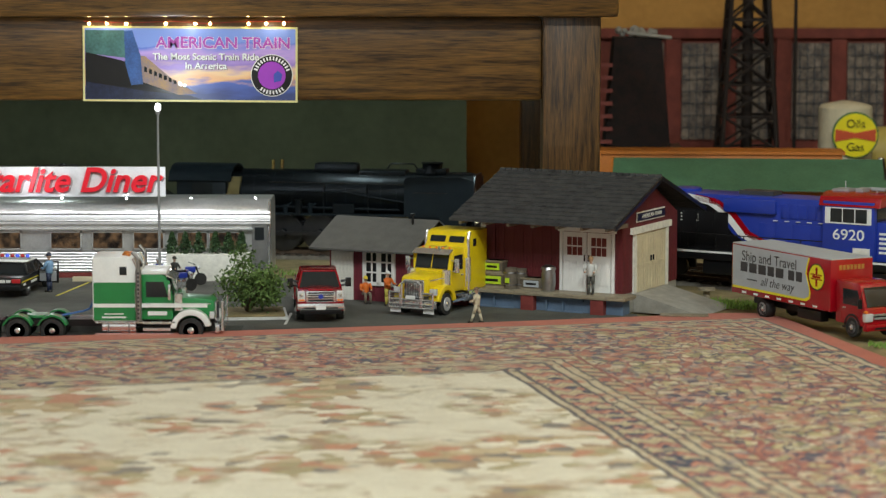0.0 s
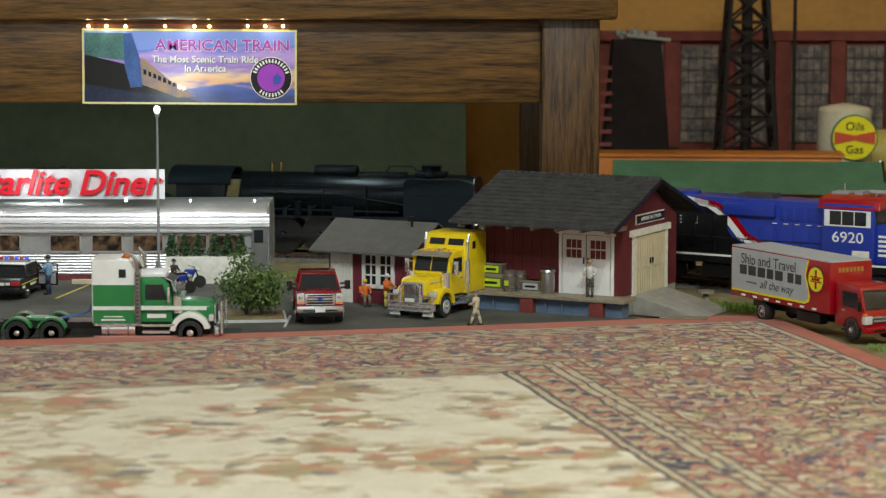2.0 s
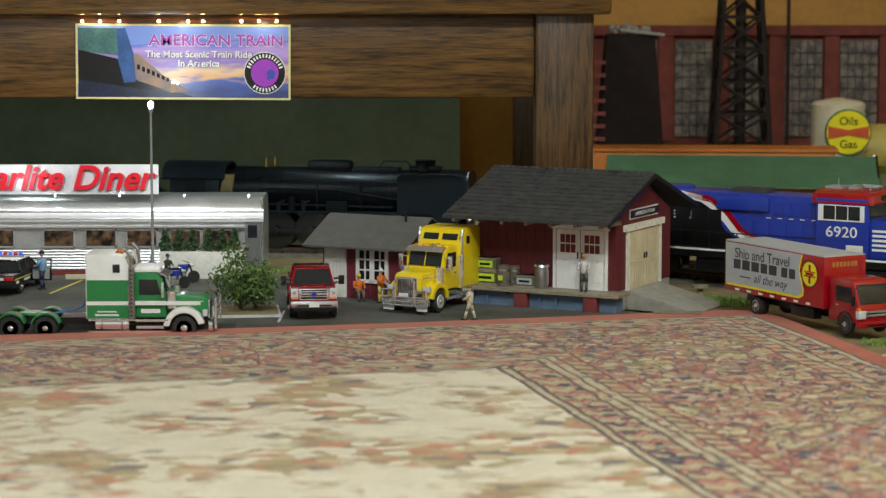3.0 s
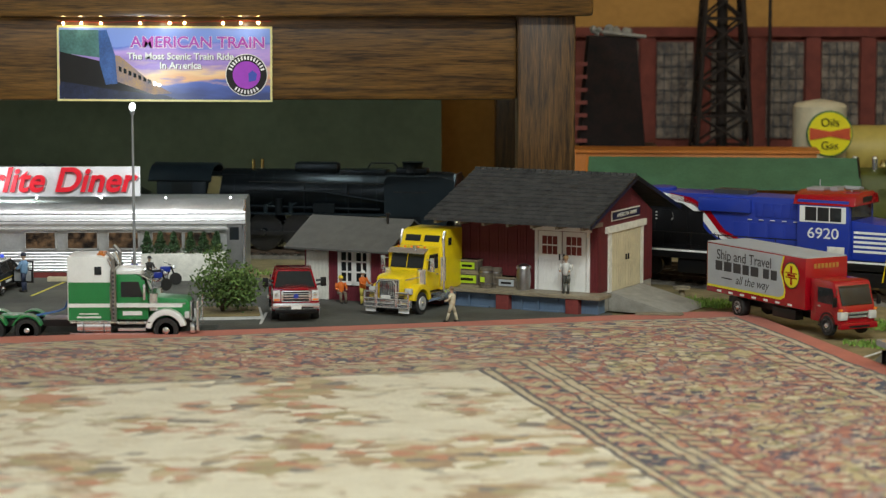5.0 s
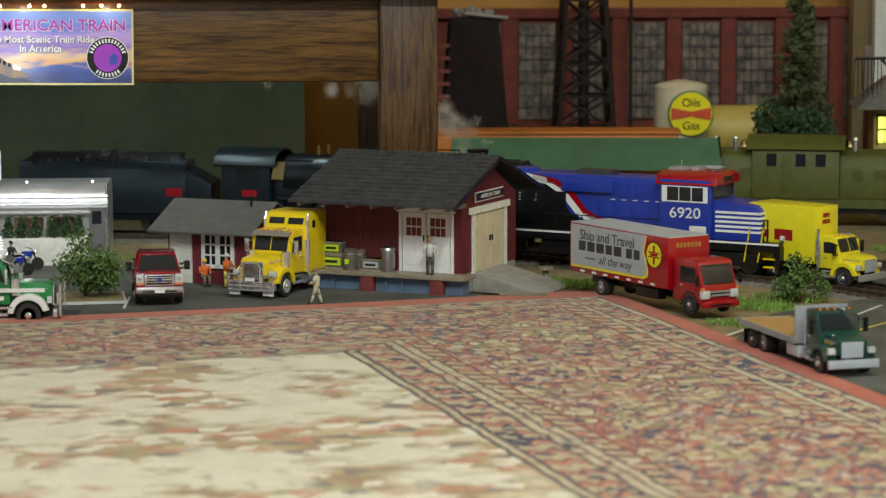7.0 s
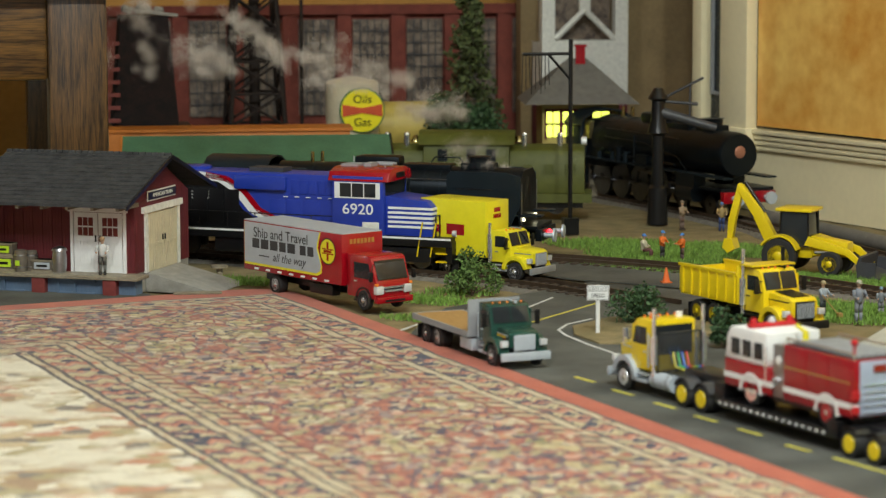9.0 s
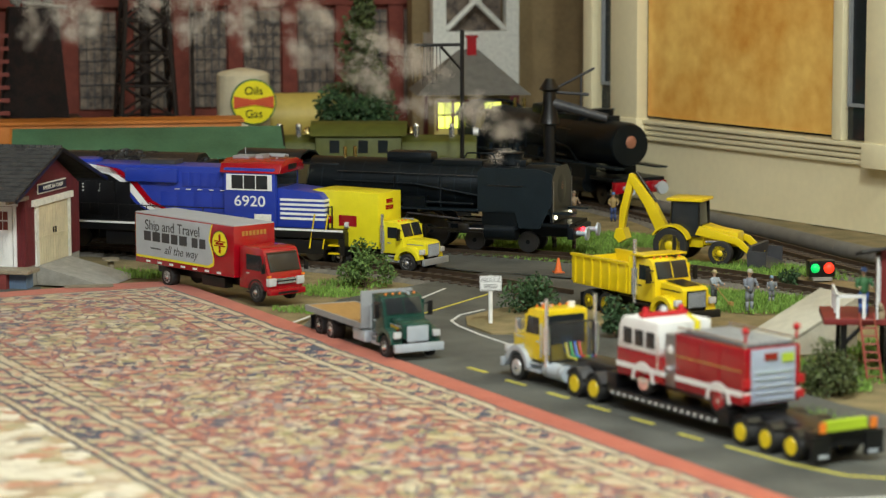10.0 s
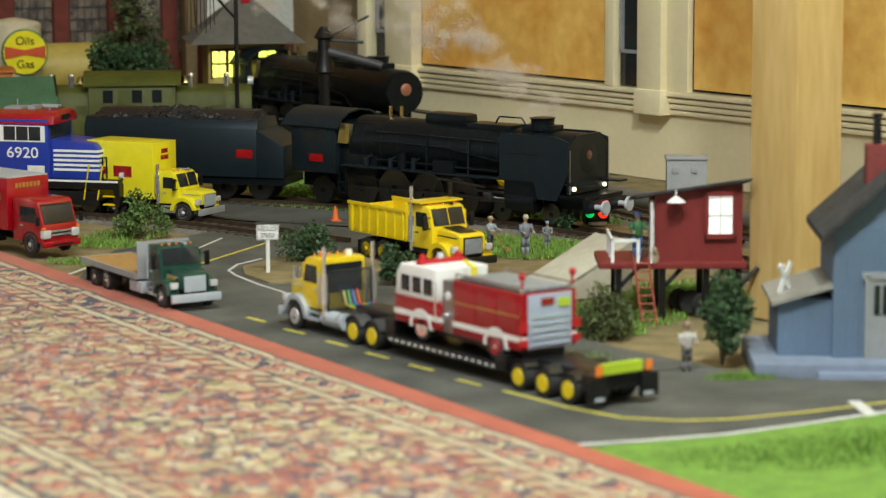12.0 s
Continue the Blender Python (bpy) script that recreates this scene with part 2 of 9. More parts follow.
ivorypaint = mat("ivory_wall_paint", (0.86, 0.76, 0.5), 0.45, 0, 0.08, 8)
brick = mat("old_red_brick", (0.2, 0.045, 0.03), 0.85, 0, 0.4, 30, 0.3)
darkcloth = mat("dark_green_cloth", (0.17, 0.2, 0.12), 0.9, 0, 0.3, 5, 0.1)
roofgrey = mat("dark_slate_roof", (0.045, 0.045, 0.045), 0.9, 0, 0.5, 60, 0.8, 420, other=(0.02, 0.02, 0.021), blotch=0.35)
roofmid = mat("grey_board_roof", (0.1, 0.097, 0.09), 0.85, 0, 0.3, 50, 0.3)
roofgreen = mat("green_sheet_roof", (0.07, 0.17, 0.09), 0.7, 0, 0.3, 22, 0.1)
orangepaint = mat("orange_paint", (0.55, 0.17, 0.02), 0.5, 0, 0.2, 40)
slateblue = mat("slate_blue_paint", (0.12, 0.18, 0.27), 0.6, 0, 0.2, 40, stretch=(1, 1, 0.3))
brickred = mat("red_pier_brick", (0.2, 0.035, 0.03), 0.8, 0, 0.3, 120, 0.3)


def rug_material():
    """Persian rug: ivory field, broad floral border, narrow guard stripes, red edging; local x and y run from its far corner."""
    m = bpy.data.materials.new("rug_pile")
    m.use_nodes = True
    nt = m.node_tree
    L, N = nt.links.new, nt.nodes.new
    b = nt.nodes["Principled BSDF"]
    b.inputs["Roughness"].default_value = 0.95
    b.inputs["Sheen Weight"].default_value = 0.2
    tc = N("ShaderNodeTexCoord")
    sep = N("ShaderNodeSeparateXYZ")
    L(tc.outputs["Object"], sep.inputs[0])

    def op(kind, a, c=None, clamp=False):
        n = N("ShaderNodeMath")
        n.operation, n.use_clamp = kind, clamp
        for i, q in enumerate((a, c)):
            if q is None:
                continue
            if isinstance(q, (int, float)):
                n.inputs[i].default_value = q
            else:
                L(q, n.inputs[i])
        return n.outputs[0]

    wob = N("ShaderNodeTexNoise")
    wob.inputs["Scale"].default_value = 18
    L(tc.outputs["Object"], wob.inputs["Vector"])
    shake = op("MULTIPLY", op("SUBTRACT", wob.outputs[0], 0.5), 0.012)
    # distance from the two edges, the far one a little narrower
    edge = op("ADD", op("MINIMUM", op("MULTIPLY", sep.outputs[0], -1), op("SUBTRACT", op("MULTIPLY", sep.outputs[1], -1.29), 0.05)), shake)

    def colours(stops, source, hard=True):
        r = N("ShaderNodeValToRGB")
        r.color_ramp.interpolation = "CONSTANT" if hard else "LINEAR"
        e = r.color_ramp.elements
        while len(e) < len(stops):
            e.new(0.5)
        for q, (p, c) in zip(e, stops):
            q.position, q.color = p, (*c, 1)
        L(source, r.inputs[0])
        return r.outputs[0]

    def mixed(f, a, c):
        n = N("ShaderNodeMix")
        n.data_type = "RGBA"
        L(f, n.inputs[0])
        L(a, n.inputs[6])
        L(c, n.inputs[7])
        return n.outputs[2]

    def cells(scale, stretch=(1, 1, 1), rand=1.0, out="Color"):
        mp = N("ShaderNodeMapping")
        mp.inputs["Scale"].default_value = stretch
        warp = N("ShaderNodeTexNoise")
        warp.inputs["Scale"].default_value, warp.inputs["Detail"].default_value = scale * 0.9, 3
        L(tc.outputs["Object"], warp.inputs["Vector"])
        va = N("ShaderNodeVectorMath")
        va.operation = "MULTIPLY_ADD"
        L(warp.outputs["Color"], va.inputs[0])
        va.inputs[1].default_value = (0.9 / scale,) * 3
        L(tc.outputs["Object"], va.inputs[2])
        L(va.outputs[0], mp.inputs[0])
        v = N("ShaderNodeTexVoronoi")
        v.inputs["Scale"].default_value, v.inputs["Randomness"].default_value = scale, rand
        L(mp.outputs[0], v.inputs["Vector"])
        return v

    ivory, salmon, rust, navy, gold, oliv, rose = (0.6, 0.53, 0.38), (0.46, 0.17, 0.1), (0.3, 0.09, 0.06), (0.05, 0.052, 0.085), (0.46, 0.36, 0.18), (0.27, 0.24, 0.1), (0.54, 0.32, 0.23)
    # broad border: large gold blossoms in a tangle of salmon leaves
    v1 = cells(70)
    pick = N("ShaderNodeSeparateColor")
    L(v1.outputs["Color"], pick.inputs[0])
    blossom = colours([(0, gold), (0.24, (0.6, 0.52, 0.34)), (0.46, oliv), (0.6, (0.5, 0.42, 0.22)), (0.8, salmon), (0.92, navy)], pick.outputs[0])
    leaves = colours([(0, salmon), (0.16, rose), (0.26, (0.4, 0.33, 0.17)), (0.38, (0.34, 0.11, 0.075)), (0.5, salmon), (0.6, (0.55, 0.45, 0.31)), (0.76, (0.3, 0.24, 0.22)), (0.83, (0.34, 0.29, 0.15)), (0.92, navy)], pick.outputs[0])
    v1b = cells(9.5)
    inside = colours([(0, (1, 1, 1)), (0.43, (0, 0, 0))], v1b.outputs["Distance"])
    border = mixed(inside, leaves, blossom)
    ring = colours([(0, (0, 0, 0)), (0.09, (1, 1, 1)), (0.13, (0, 0, 0)), (0.42, (1, 1, 1)), (0.46, (0, 0, 0))], v1b.outputs["Distance"])
    border = mixed(ring, border, colours([(0, (0.3, 0.07, 0.06)), (0.52, (0.2, 0.11, 0.12))], wob.outputs[0]))
    v1c = N("ShaderNodeTexVoronoi")
    v1c.feature = "DISTANCE_TO_EDGE"
    v1c.inputs["Scale"].default_value = 40
    warp = N("ShaderNodeTexNoise")
    warp.inputs["Scale"].default_value = 30
    L(tc.outputs["Object"], warp.inputs["Vector"])
    va = N("ShaderNodeVectorMath")
    va.operation = "MULTIPLY_ADD"
    L(warp.outputs["Color"], va.inputs[0])
    va.inputs[1].default_value = (0.04, 0.04, 0.04)
    L(tc.outputs["Object"], va.inputs[2])
    L(va.outputs[0], v1c.inputs["Vector"])
    vines = colours([(0, (1, 1, 1)), (0.058, (0, 0, 0))], v1c.outputs["Distance"])
    border = mixed(vines, border, colours([(0, (0.08, 0.06, 0.09)), (0.48, (0.26, 0.09, 0.07)), (0.56, (0.1, 0.09, 0.12)), (0.62, (0.46, 0.37, 0.2))], wob.outputs[0]))
    # guard stripes: slanting leaves between zigzags; rope stripes: short dark dashes on gold
    along = op("ADD", op("MAXIMUM", op("MULTIPLY", sep.outputs[0], -1), op("MULTIPLY", sep.outputs[1], -1.16)), shake)
    slant = op("ADD", along, op("MULTIPLY", op("PINGPONG", edge, 0.012), 1.6))
    turn = op("FRACT", op("MULTIPLY", slant, 15.5))
    guard = colours([(0, navy), (0.07, salmon), (0.3, rose), (0.42, navy), (0.49, (0.52, 0.42, 0.24)), (0.72, (0.3, 0.26, 0.14)), (0.8, (0.5, 0.4, 0.24)), (0.93, (0.35, 0.1, 0.07))], turn)
    guard = mixed(colours([(0, (0, 0, 0)), (0.82, (1, 1, 1))], pick.outputs[1]), guard, colours([(0, navy)], wob.outputs[0]))
    dash = op("FRACT", op("MULTIPLY", op("ADD", along, op("MULTIPLY", edge, 0.8)), 24))
    rope = colours([(0, (0.1, 0.08, 0.08)), (0.3, (0.44, 0.34, 0.19)), (0.55, (0.5, 0.4, 0.24)), (0.8, (0.4, 0.15, 0.09))], dash)
    rope = mixed(colours([(0, (0, 0, 0)), (0.7, (1, 1, 1))], pick.outputs[1]), rope, leaves)
    # field: loose brown, rust and olive sprays on ivory
    v4 = cells(44, (0.8, 1, 1))
    pick4 = N("ShaderNodeSeparateColor")
    L(v4.outputs["Color"], pick4.inputs[0])
    spray = colours([(0, (0.3, 0.17, 0.08)), (0.2, (0.46, 0.16, 0.07)), (0.38, (0.33, 0.26, 0.11)), (0.55, (0.5, 0.37, 0.2)), (0.72, (0.4, 0.26, 0.11)), (0.86, (0.15, 0.12, 0.1))], pick4.outputs[0])
    tuft = N("ShaderNodeTexNoise")
    tuft.inputs["Scale"].default_value, tuft.inputs["Detail"].default_value, tuft.inputs["Roughness"].default_value = 6.5, 5, 0.62
    L(tc.outputs["Object"], tuft.inputs["Vector"])
    near3 = colours([(0.44, (0, 0, 0)), (0.54, (1, 1, 1))], tuft.outputs[0], False)
    gate = mixed(colours([(0, (0, 0, 0)), (0.3, (0.85, 0.85, 0.85))], pick4.outputs[1]), colours([(0, (0, 0, 0))], wob.outputs[0]), near3)
    base = colours([(0.3, (0.66, 0.59, 0.45)), (0.7, (0.74, 0.68, 0.53))], wob.outputs[0], False)
    field = mixed(gate, base, spray)

    def step(at):
        return op("GREATER_THAN", edge, at)

    edging = colours([(0.3, (0.4, 0.085, 0.045)), (0.7, (0.5, 0.12, 0.06))], wob.outputs[0], False)
    line_d = colours([(0, (0.1, 0.085, 0.085))], wob.outputs[0])
    line_i = mixed(colours([(0, (0, 0, 0)), (0.72, (1, 1, 1))], pick.outputs[2]), colours([(0.4, (0.52, 0.43, 0.28)), (0.55, (0.45, 0.35, 0.22))], wob.outputs[0]), rope)
    line_r = colours([(0, (0.24, 0.06, 0.045))], wob.outputs[0])
    out = edging
    for at, c in ((0.035, line_d), (0.04, line_i), (0.05, line_d), (0.053, guard), (0.088, line_d), (0.092, line_i), (0.104, line_d), (0.107, rope), (0.13, line_r), (0.135, border),
                  (0.412, line_r), (0.417, rope), (0.44, line_d), (0.444, line_i), (0.456, line_d), (0.46, line_i), (0.472, line_d), (0.477, guard), (0.522, line_d), (0.528, line_i), (0.537, line_d), (0.543, field)):
        out = mixed(step(at), out, c)
    wear = N("ShaderNodeTexNoise")
    wear.inputs["Scale"].default_value, wear.inputs["Detail"].default_value = 420, 3
    L(tc.outputs["Object"], wear.inputs["Vector"])
    fade = colours([(0.3, (0.8, 0.8, 0.8)), (0.7, (1.1, 1.1, 1.1))], wear.outputs[0], False)
    mul = N("ShaderNodeMix")
    mul.data_type, mul.blend_type = "RGBA", "MULTIPLY"
    mul.inputs[0].default_value = 1
    L(out, mul.inputs[6])
    L(fade, mul.inputs[7])
    L(mul.outputs[2], b.inputs["Base Color"])
    bp = N("ShaderNodeBump")
    bp.inputs["Strength"].default_value, bp.inputs["Distance"].default_value = 0.6, 0.001
    L(wear.outputs[0], bp.inputs["Height"])
    L(bp.outputs[0], b.inputs["Normal"])
    return m


# ---- setting: room, layout ground, rug, table ----
def setting(name, kit, material, label, category, m=None, **kw):
    return single(name, kit, material, m or Matrix.Identity(4), label, category, kind="structure", **kw)


lawn = mat("lawn_green", (0.16, 0.3, 0.04), 0.95, 0, 0.4, 60, 0.6, 700, other=(0.1, 0.19, 0.03))
setting("floor", Kit().box(-4, 4.5, -3, 7, -0.05, -0.006), wood("floor_boards", (0.1, 0.05, 0.02), (0.25, 0.14, 0.06), 6, 0.5, (1, 8, 1)), "brown wooden floor of the room", "floor")
# unseen ceiling and walls, white to give chrome a bright neutral reflection
setting("ceiling", Kit().box(-4, 4.5, -3, 7, 2.6, 2.7), white, "plain white ceiling of the room", "ceiling")
setting("wall_south", Kit().box(-4, 4.5, -3.1, -3, 0, 2.6), white, "plain white wall of the room", "wall")
setting("wall_west", Kit().box(-4.1, -4, -3, 7, 0, 2.6), white, "plain white wall of the room", "wall")
setting("wall_east", Kit().box(4.5, 4.6, -3, 7, 0, 2.6), white, "plain white wall of the room", "wall")
setting("wall_north", Kit().box(-4, 4.5, 6.2, 6.3, 0, 2.6), clay, "orange plastered back wall of the room", "wall")

gm = bpy.data.meshes.new("ground")
bm = bmesh.new()
bmesh.ops.create_grid(bm, x_segments=150, y_segments=130, size=1)
for v in bm.verts:
    v.co = Vector((v.co.x * 2.6 + 0.3, v.co.y * 2.1 + 4.1, 0))
    dip = max(0, min(1, (-0.27 - v.co.x) / 0.05)) * max(0, min(1, (3.9 - v.co.y) / 0.04))
    v.co.z = -0.002 - 0.013 * dip + 0.0035 * (noise.noise(v.co * 9) + 0.4 * noise.noise(v.co * 31))
bm.to_mesh(gm)
bm.free()
gm.materials.append(soil)
ground = new("ground", gm)
tagged(ground, "sandy soil base of the model railway", "ground", kind="structure")

RUG_C, RUG_TURN = (0.505, 4.005), 13.2
rug_kit = Kit()
nx, ny = 60, 70
vs, fs = [], []
for k in (0, 1):
    for j in range(ny + 1):
        for i in range(nx + 1):
            x, y = -2.6 * i / nx, -3.0 * j / ny
            bow = 0.018 * math.sin(math.pi * min(1, -x / 1.2)) if x > -1.2 else 0
            corner = 0.02 * max(0, 1 + x / 0.06) * max(0, 1 + y / 0.06)
            vs.append((x - corner, y * 1.0 - bow - corner, (0.0075 + 0.0015 * noise.noise(Vector((x * 7, y * 7, 0)))) if k == 0 and 0 < i < nx and 0 < j < ny else (0.0072 if k == 0 else -0.001)))
w = nx + 1
for j in range(ny):
    for i in range(nx):
        a = j * w + i
        fs.append((a, a + w, a + w + 1, a + 1))
n0 = w * (ny + 1)
for i in range(nx):
    fs += [(i, i + 1, n0 + i + 1, n0 + i)]
for j in range(ny):
    fs += [(j * w, n0 + j * w, n0 + (j + 1) * w, (j + 1) * w)]
rug_kit.add(vs, fs)
single("rug", rug_kit, rug_material(), pose(*RUG_C, 0, 0, 0, RUG_TURN), "worn Persian rug with ivory field and red floral border", "rug")


def sheet(name, pts, z, material, label, category, kind="structure", thick=0.002):
    return single(name, Kit().slab(pts, "z", z - thick, z), material, Matrix.Identity(4), label, category, kind=kind, smooth=False)


sheet("parking_lot", [(-1.6, 3.87), (-0.3, 3.87), (-0.3, 3.68), (0.3, 3.75), (0.3, 3.99), (0.1, 4.12), (-0.2, 4.3), (-0.28, 4.44), (-1.6, 4.44)], 0.0045, asphalt, "grey asphalt parking lot of the model town", "road", thick=0.014)
sheet("lower_lane", [(-1.6, 3.4), (-0.302, 3.6), (-0.302, 3.868), (-1.6, 3.868)], -0.0055, asphalt, "grey asphalt lane sunk beside the rug", "road", thick=0.004)
sheet("road", [(0.66, 3.62), (0.72, 3.75), (1.0, 3.98), (1.16, 3.82), (1.02, 3.55), (1.03, 3.3), (1.13, 2.8), (1.2, 2.62), (1.9, 2.6), (1.9, 2.3), (0.7, 2.3), (0.55, 3.3)], 0.0045, asphalt, "grey asphalt road with yellow dashes", "road")
sheet("lawn", [(0.86, 2.1), (0.9, 2.31), (1.06, 2.315), (1.26, 2.355), (1.7, 2.42), (1.7, 2.0), (0.86, 2.0)], 0.0065, lawn, "bright green lawn beside the road", "ground")
sheet("crossing_road", [(0.98, 4.02), (0.88, 4.16), (1.02, 4.3), (1.3, 3.95), (1.18, 3.85)], 0.004, asphalt, "pale asphalt beyond the track", "road")

# oak table over the far part of the layout
table = thing("oak_table", pose(0, 0, 0), "heavy oiled oak table standing over the railway", "table")
TY = 4.42
part("leg", Kit().box(0.169, 0.268, TY, TY + 0.1, 0, 0.47), oak_v, table, "square oak table leg with upright grain", s=1, bevel=0.006)
part("leg", Kit().box(0.169, 0.268, TY + 1.2, TY + 1.3, 0, 0.47), oak_v, table, s=1, bevel=0.006)
part("apron", Kit().box(-2.2, 0.169, TY + 0.012, TY + 0.055, 0.309, 0.452), oak_h, table, "wide oak apron board", s=1, bevel=0.008)
part("side_apron", Kit().box(0.19, 0.24, TY + 0.1, TY + 1.2, 0.309, 0.452), oak_h, table, s=1, bevel=0.006)
part("lamp_strip", Kit().box(-1.2, 0.1, TY + 0.28, TY + 0.31, 0.446, 0.452), white, table, "lamp strip under the tabletop", s=1)
part("tabletop", Kit().box(-2.3, 0.296, TY - 0.03, TY + 1.4, 0.452, 0.51), oak_h, table, "thick oak tabletop with rounded edge", s=1, bevel=0.008)

# ---- right wall with panels, pilaster and ledge mouldings ----
WALL = pose(1.70, 4.63, 0, 0, 0, -70)  # local x runs along the wall towards the viewer, -y faces the room
setting("wall_panelled", Kit().box(-0.53, 3.2, 0, 0.1, 0, 2.6), ivorypaint, "ivory painted wall with golden panels", "wall", WALL)
for z0, z1, d in ((0.154, 0.163, 0.02), (0.143, 0.152, 0.015), (0.132, 0.141, 0.012), (0.121, 0.13, 0.009)):
    setting("trim", Kit().box(-0.53, 3.2, -d, 0.002, z0, z1), ivorypaint, "rounded ivory ledge moulding along the wall", "moulding", WALL, bevel=0.003)
for x0, x1 in ((-0.336, 0.218), (0.446, 2.4)):
    setting("wall_panel", Kit().box(x0, x1, -0.006, 0.002, 0.17, 1.4), panelgold, "golden brown mottled wall panel", "panel", WALL)
    setting("panel_edge", Kit().box(x0 - 0.005, x1 + 0.005, -0.004, 0.002, 0.166, 1.406), black, "thin dark edge of a wall panel", "trim", WALL)
for x0, x1, d in ((0.224, 0.25, 0.02), (0.322, 0.385, 0.03), (0.385, 0.44, 0.016), (-0.43, -0.341, 0.03), (-0.523, -0.492, 0.03)):
    setting("pilaster", Kit().box(x0, x1, -d, 0.002, 0.163, 2.4), ivorypaint, "ivory wall pilaster", "pilaster", WALL, bevel=0.003)
    if d == 0.03:
        setting("pilaster_foot", Kit().box(x0 - 0.004, x1 + 0.004, -d - 0.004, 0.002, 0.12, 0.165), ivorypaint, "stepped foot of an ivory pilaster", "pilaster", WALL, bevel=0.003)
for x0, x1 in ((0.252, 0.32), (-0.49, -0.432)):
    w = setting("window_1", Kit().box(x0, x1, -0.005, 0.002, 0.165, 1.2), panes, "narrow dark window strip in the wall", "window", WALL)
    part("window_frame", Kit().box(x0 + 0.005, x1 - 0.005, -0.012, -0.005, 0.225, 0.231).box(x0 + 0.005, x0 + 0.01, -0.012, -0.005, 0.225, 1.2).box(x1 - 0.01, x1 - 0.005, -0.012, -0.005, 0.225, 1.2), greypaint, w, s=1)

# brick works at the back
brickwall = setting("wall_brick_works", Kit().box(0.3, 1.9, 5.95, 6.0, 0, 0.378), brick, "red brick factory wall with tall grimy windows", "building")
grime = mat("grimy_window", (0.2, 0.15, 0.11), 0.5, 0, 0.6, 40, 0, 200, other=(0.045, 0.032, 0.026), blotch=0.3)
for i in range(11):
    x = 0.42 + i * 0.126
    part("window", Kit().box(x, x + 0.084, 5.942, 5.951, 0.13, 0.35), grime, brickwall, s=1)
    bars = Kit()
    for k in range(1, 5):
        bars.box(x + 0.084 * k / 5 - 0.001, x + 0.084 * k / 5 + 0.001, 5.938, 5.942, 0.13, 0.35)
    for k in range(1, 8):
        bars.box(x, x + 0.084, 5.938, 5.942, 0.13 + 0.0275 * k - 0.001, 0.13 + 0.0275 * k + 0.001)
    part("window_frame", bars, dark, brickwall, s=1)
    part("pier", Kit().box(x + 0.088, x + 0.122, 5.935, 5.952, 0, 0.36), brick, brickwall, s=1)
part("cornice", Kit().box(0.3, 1.9, 5.93, 5.952, 0.362, 0.384), brick, brickwall, s=1)
setting("wall_cloth", Kit().box(-2.4, 0.05, 5.5, 5.52, 0, 0.45), darkcloth, "dark green cloth hanging behind the table", "cloth")
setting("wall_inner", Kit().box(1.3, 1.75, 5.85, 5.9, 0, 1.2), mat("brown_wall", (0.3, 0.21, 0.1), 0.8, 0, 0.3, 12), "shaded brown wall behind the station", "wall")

# pine post
setting("post_1", Kit().box(-0.04, 0.04, -0.04, 0.04, 0, 2.6), pine, "square pale pine post standing on the layout", "post", pose(1.425, 2.93, 0, 0, 0, 20), bevel=0.003)


# ---- track ----
def bezier(pts, n=24):
    """A smooth line through points (Catmull-Rom)."""
    p = [Vector(q) for q in pts]
    p = [2 * p[0] - p[1]] + p + [2 * p[-1] - p[-2]]
    out = []
    for a, b, c, d in zip(p, p[1:], p[2:], p[3:]):
        for i in range(n):
            t = i / n
            out.append(0.5 * (2 * b + (c - a) * t + (2 * a - 5 * b + 4 * c - d) * t * t + (3 * b - a - 3 * c + d) * t ** 3))
    return out + [p[-2]]


class Line:
    def __init__(self, pts):
        self.p = bezier([(x, y, 0) for x, y in pts])
        self.s = [0.0]
        for a, b in zip(self.p, self.p[1:]):
            self.s.append(self.s[-1] + (b - a).length)

    def at(self, s):
        s = max(0.0, min(self.s[-1] - 1e-6, s))
        k = max(i for i in range(len(self.s) - 1) if self.s[i] <= s)
        f = (s - self.s[k]) / (self.s[k + 1] - self.s[k])
        return self.p[k].lerp(self.p[k + 1], f)

    def ride(self, s, z, base):
        """Pose of a vehicle whose bogies stand at s + base / 2 and s - base / 2."""
        a, b = self.at(s - base / 2), self.at(s + base / 2)
        c = (a + b) / 2
        return pose(c.x, c.y, z, 0, 0, math.degrees(math.atan2(b.y - a.y, b.x - a.x)))


GAUGE, RAIL = 0.045, 0.012
MAIN = Line([(-2.2, 4.93), (-1.2, 4.9), (-0.25, 4.8), (0.2, 4.68), (0.52, 4.52), (0.97, 4.28), (1.25, 4.01), (1.42, 3.71), (1.53, 3.35), (1.6, 2.9)])
FRONT = Line([(0.0, 4.75), (0.32, 4.52), (0.58, 4.31), (0.79, 4.12), (0.93, 3.93), (1.05, 3.7)])
WALLSIDE = Line([(1.28, 5.5), (1.38, 5.12), (1.465, 4.8), (1.51, 4.5), (1.545, 4.2), (1.58, 3.9), (1.64, 3.5)])
railiron = mat("rusty_rail", (0.11, 0.075, 0.05), 0.5, 0.6, 0.3, 80)
sleepers = mat("dark_sleeper", (0.07, 0.05, 0.035), 0.85, 0, 0.35, 90, 0.4)


tie_mesh = mesh_of("sleeper", Kit().box(-0.0045, 0.0045, -0.042, 0.042, 0.001, 0.0065), sleepers, smooth=False)


